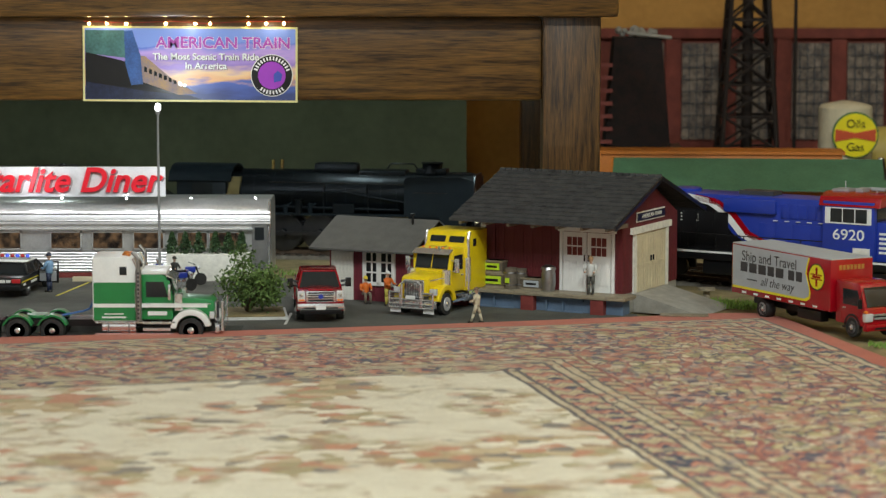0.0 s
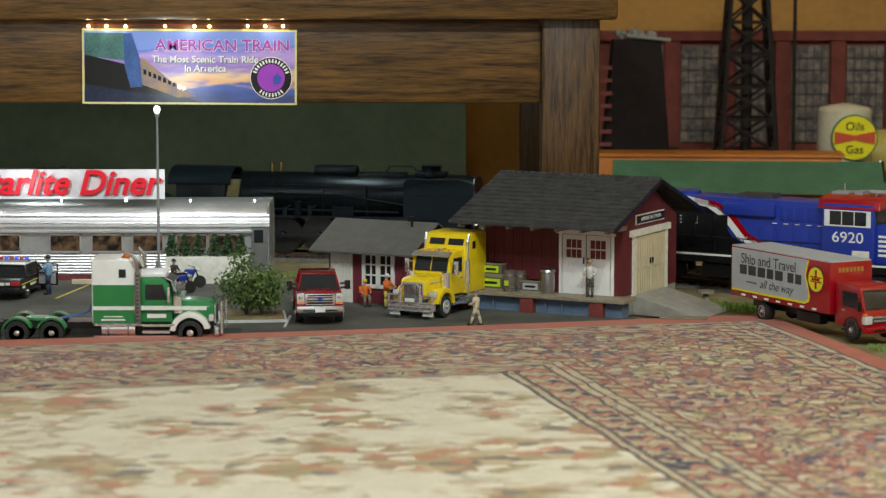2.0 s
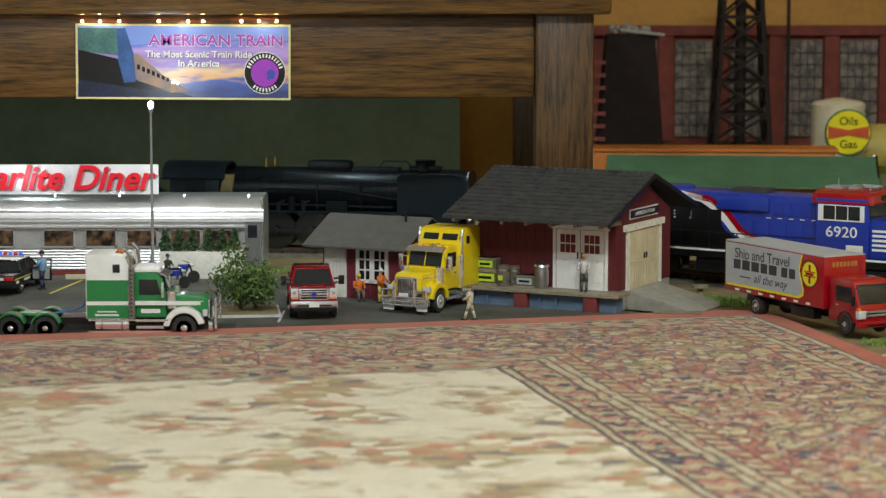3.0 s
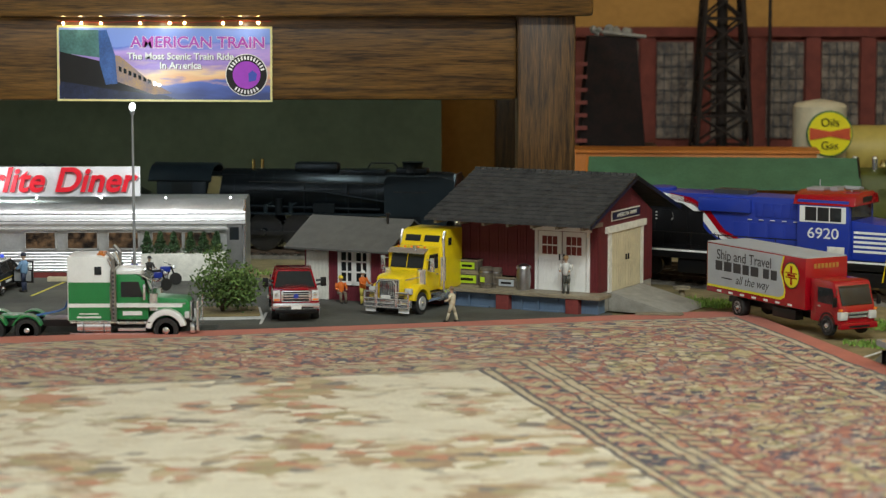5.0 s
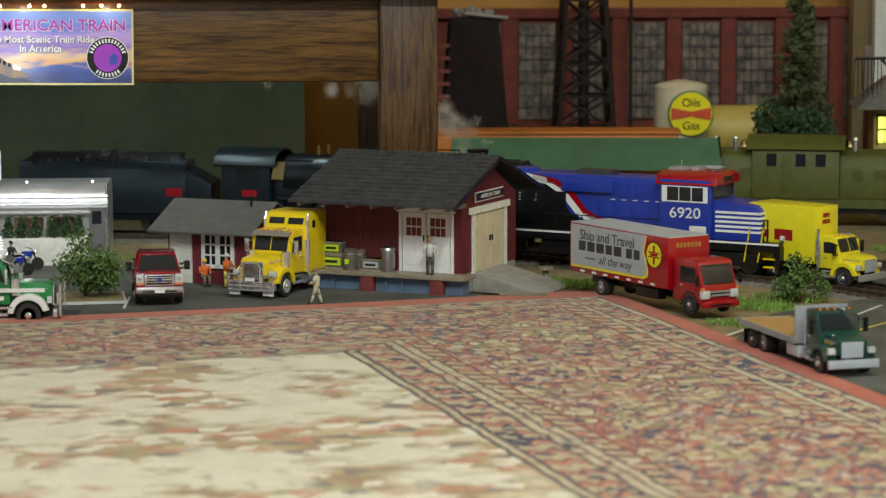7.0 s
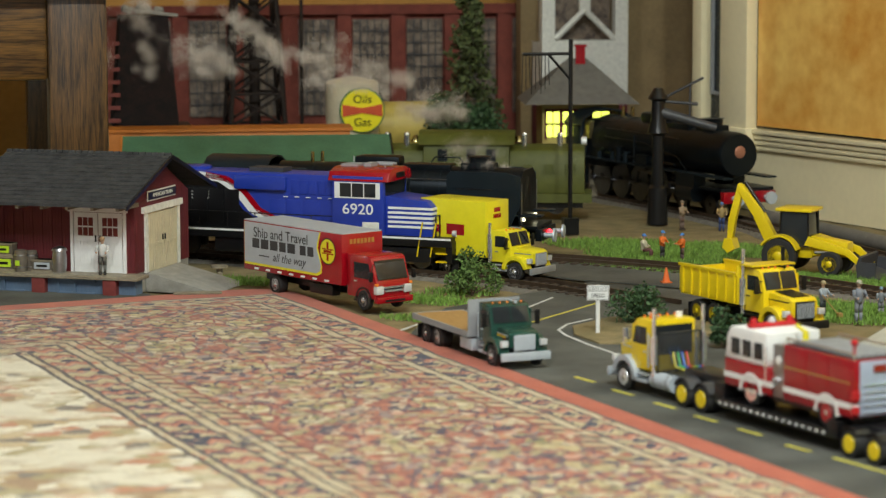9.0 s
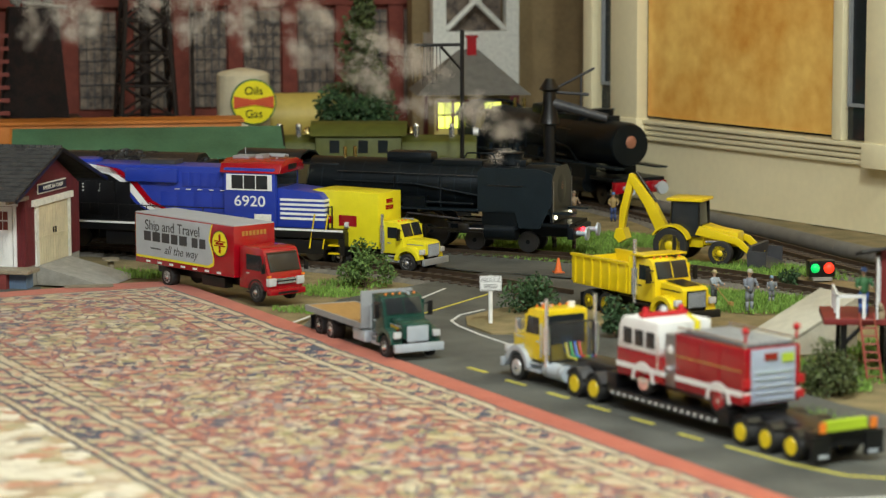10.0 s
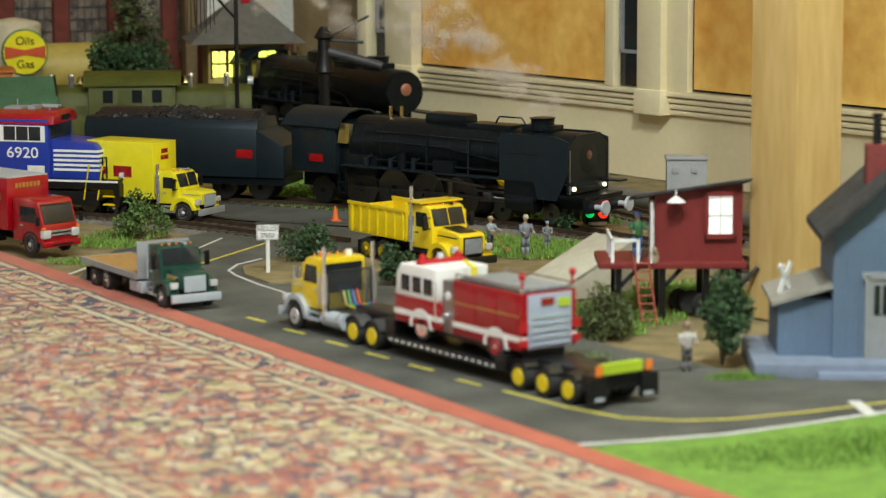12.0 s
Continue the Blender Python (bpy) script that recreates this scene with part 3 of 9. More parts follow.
def track(line, label):
    root = thing("railway_track", pose(0, 0, 0), label, "track", "railway tracks")
    bed, n = Kit(), int(line.s[-1] / 0.03)
    for side in (-1, 1):
        k, pts = Kit(), []
        for i in range(n + 1):
            s = line.s[-1] * i / n
            a, b = line.at(s), line.at(s + 0.005)
            d = (b - a).normalized() if (b - a).length > 1e-7 else (a - line.at(s - 0.01)).normalized()
            pts.append(a + Vector((-d.y, d.x, 0)) * side * GAUGE / 2)
        for a, b in zip(pts, pts[1:]):
            d = (b - a).normalized()
            q = Vector((-d.y, d.x, 0)) * 0.0018
            k.add([p + w + Vector((0, 0, z)) for p in (a, b) for w, z in ((-q, 0.005), (q, 0.005), (q, RAIL), (-q, RAIL))],
                  [(0, 4, 5, 1), (1, 5, 6, 2), (2, 6, 7, 3), (3, 7, 4, 0)])
        part("rail", k, railiron, root, s=1, smooth=False)
    for i in range(int(line.s[-1] / 0.022)):
        s = i * 0.022
        a, b = line.at(s), line.at(s + 0.006)
        ang = math.degrees(math.atan2(b.y - a.y, b.x - a.x))
        tie = new("sleeper", tie_mesh)
        tie.parent = root
        tie.matrix_basis = pose(a.x, a.y, 0, 0, 0, ang)
        bed.box(-0.0125, 0.0125, -0.055, 0.055, -0.004, 0.0035, pose(a.x, a.y, 0, 0, 0, ang), top=(1, 0.85))
    t = part("ballast", bed, ballast, root, s=1, smooth=False)
    t["kind"] = "stuff"
    return root


track(MAIN, "model railway track on dark sleepers behind the buildings")
track(FRONT, "model railway track on dark sleepers beside the depot")
track(WALLSIDE, "model railway track on dark sleepers along the wall")


# ---- buildings ----
def boards(parent, x0, x1, z0, z1, y, material, step=0.0055, d=0.0009):
    """Upright boards as pieces of their own on one shared mesh."""
    n = max(1, int((x1 - x0) / step))
    w = (x1 - x0) / n
    me = mesh_of("board", Kit().box(0.00015, w - 0.00015, -d, 0.002, z0, z1), material, smooth=False)
    for i in range(n):
        ob = new("board", me)
        ob.parent = parent
        ob.location = (x0 + w * i, y - 0.0003 * ((i * 7) % 3), 0)


def pitched_roof(x0, x1, y0, y1, ze, zr, thick, rows=0):
    """Two slopes over a ridge along x, with courses of shingles when rows is given."""
    ym = (y0 + y1) / 2
    k = Kit()
    for ya, sgn in ((y0, 1), (y1, -1)):
        if not rows:
            k.slab([(ya, ze), (ym, zr), (ym, zr + thick), (ya, ze + thick)], "x", x0, x1)
        else:
            for i in range(rows):
                f0, f1 = i / rows, (i + 1.15) / rows
                a, b = ya + (ym - ya) * f0, ya + (ym - ya) * min(1, f1)
                za, zb = ze + (zr - ze) * f0, ze + (zr - ze) * min(1, f1)
                nseg = 44
                for j in range(nseg):
                    u, w = x0 + (x1 - x0) * j / nseg, x0 + (x1 - x0) * (j + 0.96) / nseg
                    lift = 0.0014 * ((j * 7 + i * 13 + (i * j) % 4) % 5) / 4
                    k.slab([(a, za), (b, zb), (b, zb + thick * 0.6), (a, za + thick + lift)], "x", u, w)
    return k


def depot():
    root = thing("freight_depot", pose(0.261, 3.93, 0, 0, 0, -28), "barn-red board freight depot with dark shingle roof", "building")
    X0, X1, Y0, Y1, Z0, ZE, ZR, YM = -0.257, -0.02, 0.075, 0.29, 0.033, 0.146, 0.2, 0.18
    part("foundation", Kit().box(X0, X1, Y0, Y1, 0, Z0), stone, root, "grey stone foundation", s=1, bevel=0.001)
    body = Kit().slab([(Y0, Z0), (Y1, Z0), (Y1, ZE), (YM, ZR), (Y0, ZE)], "x", X0 + 0.001, X1 - 0.001)
    wall = part("wall", body, barnred, root, s=1, smooth=False)
    boards(wall, X0, X1, Z0, ZE, Y0, barnred)
    n = 24
    for i in range(n):
        a, b = Y0 + (Y1 - Y0) * i / n, Y0 + (Y1 - Y0) * (i + 1) / n
        m = (a + b) / 2
        zt = ZE + (ZR - ZE) * (1 - abs(m - YM) / (YM - Y0))
        part("board", Kit().box(X1 - 0.001, X1 + 0.0009, a + 0.0002, b - 0.0002, Z0, zt), barnred, wall, s=1, smooth=False)
    part("roof", pitched_roof(-0.285, 0.0, 0.0, 0.36, 0.143, 0.207, 0.004, 13), roofgrey, root, "dark grey weathered shingles", s=1, smooth=False)
    k = Kit()
    for j in range(26):
        k.tube((-0.285 + j * 0.011, 0.18, 0.209), (-0.2755 + j * 0.011, 0.18, 0.2095), 0.004, n=8)
    part("ridge_cap", k, roofgrey, root, s=1)
    for i in range(7):
        x = -0.27 + i * 0.042
        part("rafter_end", Kit().box(x, x + 0.005, 0.004, 0.08, 0.138, 0.144), plank, root, s=1)
    for ya, za, yb, zb in ((0.0, 0.14, 0.18, 0.204), (0.36, 0.14, 0.18, 0.204)):
        part("barge_board", Kit().slab([(ya, za), (yb, zb), (yb, zb + 0.006), (ya, za + 0.006)], "x", 0.0, 0.003), black, root, s=1)
    # loading dock
    dock = part("loading_dock", Kit().box(-0.3, 0.004, 0.03, 0.076, 0.028, 0.034), plank, root, "weathered plank loading dock", s=1, bevel=0.0008)
    for x in (-0.295, -0.175, -0.055):
        part("brick_pier", Kit().box(x, x + 0.022, 0.032, 0.05, 0, 0.028), brickred, dock, "red brick pier", s=1, bevel=0.0008)
    part("dock_back", Kit().box(-0.3, -0.005, 0.044, 0.07, 0, 0.028), slateblue, dock, "slate blue boards under the dock", s=1)
    for x in (-0.255, -0.135):
        part("skirting_frame", Kit().box(x, x + 0.064, 0.039, 0.044, 0.003, 0.0065).box(x, x + 0.064, 0.039, 0.044, 0.022, 0.026).box(x, x + 0.003, 0.039, 0.044, 0.003, 0.026).box(x + 0.028, x + 0.031, 0.039, 0.044, 0.003, 0.026), slateblue, dock, s=1)
    # front double door
    dx = -0.122
    part("door_frame", Kit().box(dx - 0.004, dx + 0.001, Y0 - 0.004, Y0, Z0, 0.131).box(dx + 0.085, dx + 0.09, Y0 - 0.004, Y0, Z0, 0.131).box(dx - 0.007, dx + 0.093, Y0 - 0.005, Y0, 0.128, 0.135), white, root, "white painted door frame", s=1)
    for i in (0, 1):
        a = dx + 0.002 + i * 0.0415
        leaf = part("door", Kit().box(a, a + 0.04, Y0 - 0.003, Y0 - 0.001, Z0, 0.127), white, root, "white door leaf with six panes", s=1)
        for q in range(5):
            part("door_plank", Kit().box(a + 0.005 + q * 0.0062, a + 0.0105 + q * 0.0062, Y0 - 0.0036, Y0 - 0.003, 0.045, 0.082), white, leaf, s=1)
        for r in range(2):
            for q in range(3):
                part("pane", Kit().box(a + 0.007 + q * 0.009, a + 0.0145 + q * 0.009, Y0 - 0.0036, Y0 - 0.003, 0.091 + r * 0.0155, 0.104 + r * 0.0155), brickred, leaf, s=1)
        part("handle", Kit().box(a + (0.036 if i == 0 else 0.002), a + (0.038 if i == 0 else 0.004), Y0 - 0.005, Y0 - 0.003, 0.082, 0.092), black, leaf, s=1)
    # gable door, a ramp in front of it
    part("gable_door_frame", Kit().box(X1, X1 + 0.004, 0.112, 0.122, 0.03, 0.128).box(X1, X1 + 0.004, 0.238, 0.248, 0.03, 0.128).box(X1, X1 + 0.006, 0.102, 0.256, 0.124, 0.134), offwhite, root, "off-white door frame", s=1)
    for i in (0, 1):
        a = 0.124 + i * 0.057
        leaf = part("gable_door", Kit().box(X1, X1 + 0.003, a, a + 0.056, 0.03, 0.123), cream, root, "cream plank door leaf", s=1)
        part("door_batten", Kit().box(X1 + 0.003, X1 + 0.0044, a + 0.002, a + 0.054, 0.07, 0.074), cream, leaf, s=1)
        for q in range(6):
            part("door_plank", Kit().box(X1 + 0.003, X1 + 0.0038, a + 0.002 + q * 0.009, a + 0.0095 + q * 0.009, 0.032, 0.121), cream, leaf, s=1)
        part("handle", Kit().box(X1 + 0.004, X1 + 0.006, a + (0.051 if i == 0 else 0.003), a + (0.053 if i == 0 else 0.005), 0.076, 0.085), black, leaf, s=1)
    sign = part("name_board", Kit().box(X1 + 0.002, X1 + 0.004, 0.125, 0.232, 0.143, 0.155), black, root, "black name board with white edge and letters", s=1)
    part("board_edge", Kit().box(X1 + 0.0015, X1 + 0.003, 0.123, 0.234, 0.141, 0.157), offwhite, sign, s=1)
    lettering("lettering", "AMERICAN TRAIN", 0.0092, offwhite, sign, pose(X1 + 0.0046, 0.1785, 0.149, 90, 0, 90), wide=1.05)
    single("ramp", Kit().slab([(0, 0), (0.115, 0), (0.112, 0.003), (0.0, 0.031)], "y", -0.064, 0.064), stone, pose(0.261, 3.93, 0, 0, 0, -28) @ pose(X1 + 0.001, 0.18, 0), "grey concrete ramp up to the depot door", "ramp", bevel=0.0008)
    return root


depot()


def shed():
    root = thing("tool_shed", pose(-0.183, 4.175, 0, 0, 0, -26), "small barn-red tool shed with grey lean roof", "building")
    wall = part("wall", Kit().slab([(0, 0), (0.13, 0), (0.13, 0.086), (0.065, 0.115), (0, 0.086)], "x", 0, 0.155), barnred, root, s=1, smooth=False)
    boards(wall, 0, 0.155, 0, 0.09, 0, mat("plum_boards", (0.17, 0.02, 0.035), 0.7, 0, 0.3, 90, 0.2))
    part("roof", pitched_roof(-0.022, 0.165, -0.03, 0.16, 0.087, 0.13, 0.003), roofmid, root, "grey board roof", s=1, smooth=False)
    boards(part("door", Kit().box(0.004, 0.044, -0.0015, 0.0, 0, 0.083), offwhite, root, "white plank door", s=1), 0.004, 0.044, 0.0005, 0.0825, -0.0024, offwhite, 0.0065)
    w = part("window", Kit().box(0.066, 0.116, -0.003, 0, 0.034, 0.085), panes, root, s=1)
    k = Kit().box(0.062, 0.068, -0.005, 0, 0.03, 0.088).box(0.114, 0.12, -0.005, 0, 0.03, 0.088).box(0.062, 0.12, -0.005, 0, 0.03, 0.036).box(0.062, 0.12, -0.005, 0, 0.083, 0.088).box(0.087, 0.095, -0.005, 0, 0.03, 0.088)
    for z in (0.05, 0.067):
        k.box(0.066, 0.116, -0.0045, 0, z, z + 0.0025)
    for x in (0.077, 0.104):
        k.box(x, x + 0.0025, -0.0045, 0, 0.034, 0.085)
    part("window_frame", k, white, w, "white muntins", s=1)
    part("chimney_pipe", Kit().tube((0.125, 0.05, 0.11), (0.125, 0.05, 0.14), 0.002).tube((0.125, 0.05, 0.14), (0.125, 0.05, 0.143), 0.004), black, root, s=1)


shed()

diner_steel = mat("ribbed_stainless", (0.74, 0.74, 0.74), 0.28, 0.7, 0.2, 25)
bannerglow = mat("white_sign_board", (0.74, 0.76, 0.8), 0.5)
redtube = glow("red_neon", (0.6, 0.006, 0.02), 0.35)
dotwhite = glow("white_glow_dot", (0.95, 0.97, 1.0), 45)
ledwarm = glow("warm_led", (1.0, 0.72, 0.25), 40)
interior = mat("dim_lit_interior", (0.38, 0.25, 0.14), 0.6, 0, 0.6, 60, 0, 160, other=(0.05, 0.04, 0.035), blotch=0.25)

room_glow = interior.node_tree.nodes["Principled BSDF"]
interior.node_tree.links.new(room_glow.inputs["Base Color"].links[0].from_socket, room_glow.inputs["Emission Color"])
room_glow.inputs["Emission Strength"].default_value = 0.35


def diner():
    Y = 4.43
    root = thing("diner", pose(0, Y, 0), "stainless steel diner car with red script roof sign", "building")
    X0, X1 = -1.35, -0.296
    part("brick_base", Kit().box(X0, X1 - 0.03, 0.004, 0.12, 0, 0.014), brickred, root, "red brick plinth", s=1)
    flutes = Kit().box(X0, X1, 0.004, 0.13, 0.014, 0.05)
    for i in range(7):
        flutes.tube((X0, 0.004, 0.017 + i * 0.005), (X1 - 0.025, 0.004, 0.017 + i * 0.005), 0.0024, n=8)
    part("fluted_skirt", flutes, diner_steel, root, "fluted stainless skirt", s=1)
    part("window_band", Kit().box(X0, X1, 0.003, 0.13, 0.05, 0.098), diner_steel, root, s=1)
    for x in (-0.70 - 0.075 * 3, -0.70 - 0.075 * 2, -0.70 - 0.075, -0.672, -0.60, -0.53, -0.455, -0.40):
        w = part("window", Kit().box(x, x + 0.05, 0.0, 0.003, 0.056, 0.083), interior, root, "diner window with a dim lit room", s=1)
        part("pane", Kit().box(x, x + 0.05, -0.001, 0.0, 0.056, 0.083), glass("clear_pane", (0.02, 0.02, 0.02), 0.03, 0.12), w, s=1)
        part("window_frame", Kit().box(x - 0.002, x + 0.052, -0.003, 0.0, 0.053, 0.056).box(x - 0.002, x + 0.052, -0.003, 0, 0.083, 0.086).box(x - 0.002, x, -0.003, 0, 0.053, 0.086).box(x + 0.05, x + 0.052, -0.003, 0, 0.053, 0.086), diner_steel, w, s=1)
    part("awning_strip", Kit().box(X0, X1 - 0.03, -0.008, 0.004, 0.088, 0.0905), diner_steel, root, s=1)
    roof = [(-0.004, 0.098), (-0.002, 0.118), (0.006, 0.129), (0.02, 0.136), (0.04, 0.139), (0.1, 0.139), (0.12, 0.132), (0.134, 0.098)]
    part("roof", Kit().slab(roof, "x", X0, X1), diner_steel, root, "rounded polished roof", s=1)
    for z in (0.104, 0.116):
        part("roof_trim", Kit().tube((X0, -0.004, z), (X1, -0.004, z), 0.0014, n=8), chrome, root, s=1)
    # end door
    d = part("end_door", Kit().box(X1 - 0.032, X1 - 0.006, -0.001, 0.004, 0.0, 0.098), steel, root, "steel end door", s=1)
    part("pane", Kit().box(X1 - 0.027, X1 - 0.011, -0.002, -0.001, 0.07, 0.092), panes, d, s=1)
    part("corner_post", Kit().tube((X1 - 0.002, 0.002, 0), (X1 - 0.002, 0.002, 0.14), 0.003), chrome, root, s=1)
    # roof sign
    board = part("sign_board", Kit().box(-1.3, -0.474, -0.012, -0.006, 0.146, 0.197), bannerglow, root, "white roof sign board", s=1, bevel=0.001)
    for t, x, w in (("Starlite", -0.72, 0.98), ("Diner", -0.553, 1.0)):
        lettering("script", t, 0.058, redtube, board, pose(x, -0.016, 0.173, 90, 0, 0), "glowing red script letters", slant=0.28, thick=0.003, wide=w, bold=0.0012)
        # grey copy set right and below paints a shadow behind the script
        lettering("script_shadow", t, 0.058, mat("grey_shadow_letters", (0.35, 0.3, 0.32), 0.5), board, pose(x + 0.003, -0.0128, 0.171, 90, 0, 0), slant=0.28, thick=0.0005, wide=w, bold=0.0012)
    # glowing dots put in for the bright spots on the polished roof
    for i in range(9):
        part("roof_light", Kit().ball((-1.2 + i * 0.11, -0.016, 0.144), 0.0016, 8), dotwhite, root, "small glowing dot for a bright spot on the roof edge", s=1)
    # planter with six small conifers
    pl = thing("planter", pose(-0.405, 4.40, 0), "white block planter box before the diner", "planter")
    part("box", Kit().box(-0.066, 0.066, -0.012, 0.02, 0.0, 0.05), offwhite, pl, s=1, bevel=0.001)
    k = Kit()
    for j in range(9):
        k.box(0.062, 0.078, -0.016, 0.0, j * 0.006, j * 0.006 + 0.0053)
    part("block_pillar", k, offwhite, pl, s=1)


diner()


# ---- vehicles: local x ahead, y to the left, z up, in metres of the full-size thing ----
def wheel(root, x, y, r, wd, rim_mat, side, s=S, hub=chrome, label=""):
    """A tyre with a dished rim; side +1 faces left."""
    rim_mat = alloy if rim_mat is chrome else rim_mat
    w = part("wheel", Kit().turned([(r * 0.62, -wd / 2), (r * 0.93, -wd / 2), (r, -wd * 0.36), (r, wd * 0.36), (r * 0.93, wd / 2), (r * 0.62, wd / 2), (r * 0.6, wd * 0.3), (r * 0.6, -wd * 0.3)], (x, y, r), "y", 22), rubber, root, label, s=s)
    o = wd / 2 * side
    k = Kit().turned([(r * 0.64, -wd * 0.3), (r * 0.64, wd * 0.3)], (x, y, r), "y", 18)
    k.turned([(r * 0.63, 0), (r * 0.6, 0.03)], (x, y + o * 1.0, r), "y", 18)
    part("rim", k, rim_mat, w, s=s)
    h = Kit().turned([(r * 0.3, 0), (r * 0.27, side * 0.06), (r * 0.12, side * 0.12)], (x, y + o * 0.75, r), "y", 12)
    for i in range(8):
        a = i * math.pi / 4
        h.tube((x + r * 0.42 * math.cos(a), y + o * 0.62, r + r * 0.42 * math.sin(a)), (x + r * 0.42 * math.cos(a), y + o * 0.95, r + r * 0.42 * math.sin(a)), r * 0.07, n=6)
    part("hub", h, hub, w, s=s)
    return w


def hood_truck(name, m, label, paint, cab_len=1.5, hood_len=1.6, sleeper=0.0, roof2=None, trim_mat=chrome, rear=(-4.4, -5.7), tail=-6.4, rim=chrome, rear_rim=chrome,
               stacks=True, visor=True, tank=True, fifth=True, fender=None, bullbar=False, high=1.0, mirror=chrome, s=S, square=True, grille=chrome, sleeper_lower=None, flaps=True):
    """A bonneted truck; x = 0 is the front axle."""
    root = thing(name, m, label, "truck", "model trucks")
    fender = fender or paint
    hf, cb = 1.0, 1.0 - hood_len  # hood front, cab front
    cr = cb - cab_len
    part("chassis", Kit().box(tail, 0.95, 0.38, 0.5, 0.62, 0.9).box(tail, 0.95, -0.5, -0.38, 0.62, 0.9).box(-1, -0.8, -0.4, 0.4, 0.62, 0.85).box(tail, tail + 0.15, -0.4, 0.4, 0.62, 0.88).box(-3.6, -3.4, -0.4, 0.4, 0.62, 0.85), black, root, s=s)
    zt = 1.95 * high
    hood = Kit().slab([(cb + 0.02, 0.95), (hf - 0.05, 0.95), (hf - 0.03, zt - 0.22), (hf - 0.25, zt - 0.1), (cb + 0.02, zt)], "y", -0.72, 0.72)
    part("hood", hood, paint, root, s=s, bevel=0.09)
    for sd in (-1, 1):
        y0, y1 = sorted((sd * 0.66, sd * 1.2))
        part("fender", Kit().arch(0, 0.55, 0.62, 0.86, 12, 175, y0, y1), fender, root, s=s, bevel=0.03)
        part("headlight", Kit().box(hf - 0.22, hf - 0.02, *sorted((sd * 0.78, sd * 1.12)), 1.02, 1.3), clearlens, root, "clear headlight", s=s, bevel=0.03)
        wheel(root, 0, sd * 1.02, 0.52, 0.3, rim, sd, s)
        for x in rear:
            wheel(root, x, sd * 0.9, 0.52, 0.6, rear_rim, sd, s, hub=rear_rim)
        if flaps:
            part("mudflap", Kit().box(tail + 0.05, tail + 0.09, *sorted((sd * 0.6, sd * 1.2)), 0.2, 0.85), black, root, s=s)
    g = part("grille", Kit().box(hf - 0.04, hf + 0.03, -0.52, 0.52, 0.85, zt - 0.25), grille, root, s=s, bevel=0.03)
    k = Kit()
    for i in range(11):
        y = -0.44 + i * 0.088
        k.box(hf + 0.03, hf + 0.045, y - 0.018, y + 0.018, 0.92, zt - 0.32)
    part("grille_insert", k, dark if grille is chrome else silver, g, s=s)
    part("bumper", Kit().box(hf + 0.02, hf + 0.2, -1.2, 1.2, 0.42, 0.78), trim_mat, root, s=s, bevel=0.04)
    # cab
    zr = 2.95 * high
    cab = Kit().slab([(cb, 0.95), (cb, zt + 0.03), (cb - 0.28, zr - 0.1), (cb - 0.5, zr), (cr, zr), (cr, 0.95)], "y", -1.0, 1.0)
    c = part("cab", cab, paint, root, s=s, bevel=0.07)
    tw = Matrix.Translation((cb - 0.005, 0, zt + 0.1)) @ Matrix.Rotation(-math.atan2(0.28, zr - 0.1 - zt - 0.03), 4, "Y")
    hgt = math.hypot(0.28, zr - 0.13 - zt)
    part("windshield", Kit().box(-0.005, 0.02, -0.86, 0.86, 0.0, hgt - 0.1, tw), panes, c, "dark windshield", s=s, bevel=0.01)
    part("windshield_post", Kit().box(0.0, 0.035, -0.02, 0.02, 0.0, hgt - 0.1, tw), paint, c, s=s)
    for sd in (-1, 1):
        d = part("door", Kit().box(cr + 0.25, cb - 0.12, *sorted((sd * 1.0, sd * 1.02)), 1.0, zr - 0.25), paint, c, s=s, bevel=0.01)
        part("side_window", Kit().slab([(cr + 0.33, zt + 0.02), (cb - 0.2, zt + 0.02), (cb - 0.38, zr - 0.3), (cr + 0.33, zr - 0.3)], "y", *sorted((sd * 1.02, sd * 1.035))), panes, c, s=s)
        part("mirror", Kit().box(cb - 0.16, cb - 0.06, *sorted((sd * 1.2, sd * 1.42)), zt - 0.05, zt + 0.6).tube((cb - 0.1, sd * 1.0, zt + 0.5), (cb - 0.1, sd * 1.25, zt + 0.5), 0.03, n=6).tube((cb - 0.1, sd * 1.0, zt), (cb - 0.1, sd * 1.25, zt), 0.03, n=6), mirror, root, s=s, bevel=0.02)
        part("step", Kit().box(cr + 0.2, cb - 0.1, *sorted((sd * 0.7, sd * 1.12)), 0.5, 0.62).box(cr + 0.2, cb - 0.1, *sorted((sd * 0.8, sd * 1.08)), 0.78, 0.84), trim_mat, root, s=s)
        if tank:
            k = Kit().tube((cr - 0.1, sd * 0.85, 0.68), (cr - 1.5, sd * 0.85, 0.68), 0.32, n=20)
            part("fuel_tank", k, trim_mat, root, "polished fuel tank", s=s)
            b = Kit()
            for q in (0.35, 1.2):
                b.tube((cr - q, sd * 0.85, 0.68), (cr - q - 0.06, sd * 0.85, 0.68), 0.335, n=20)
            part("tank_strap", b, steel, root, s=s)
        if stacks:
            xs = cr - 0.18 if not sleeper else cr - 0.02
            k = Kit().tube((xs, sd * 1.13, 0.9), (xs, sd * 1.13, zr + 0.35), 0.075).tube((xs, sd * 1.13, 1.35), (xs, sd * 1.13, zr - 0.5), 0.125).tube((xs, sd * 1.13, zr + 0.35), (xs - 0.15, sd * 1.13, zr + 0.7), 0.075)
            part("exhaust_stack", k, chrome, root, "chrome exhaust stack", s=s)
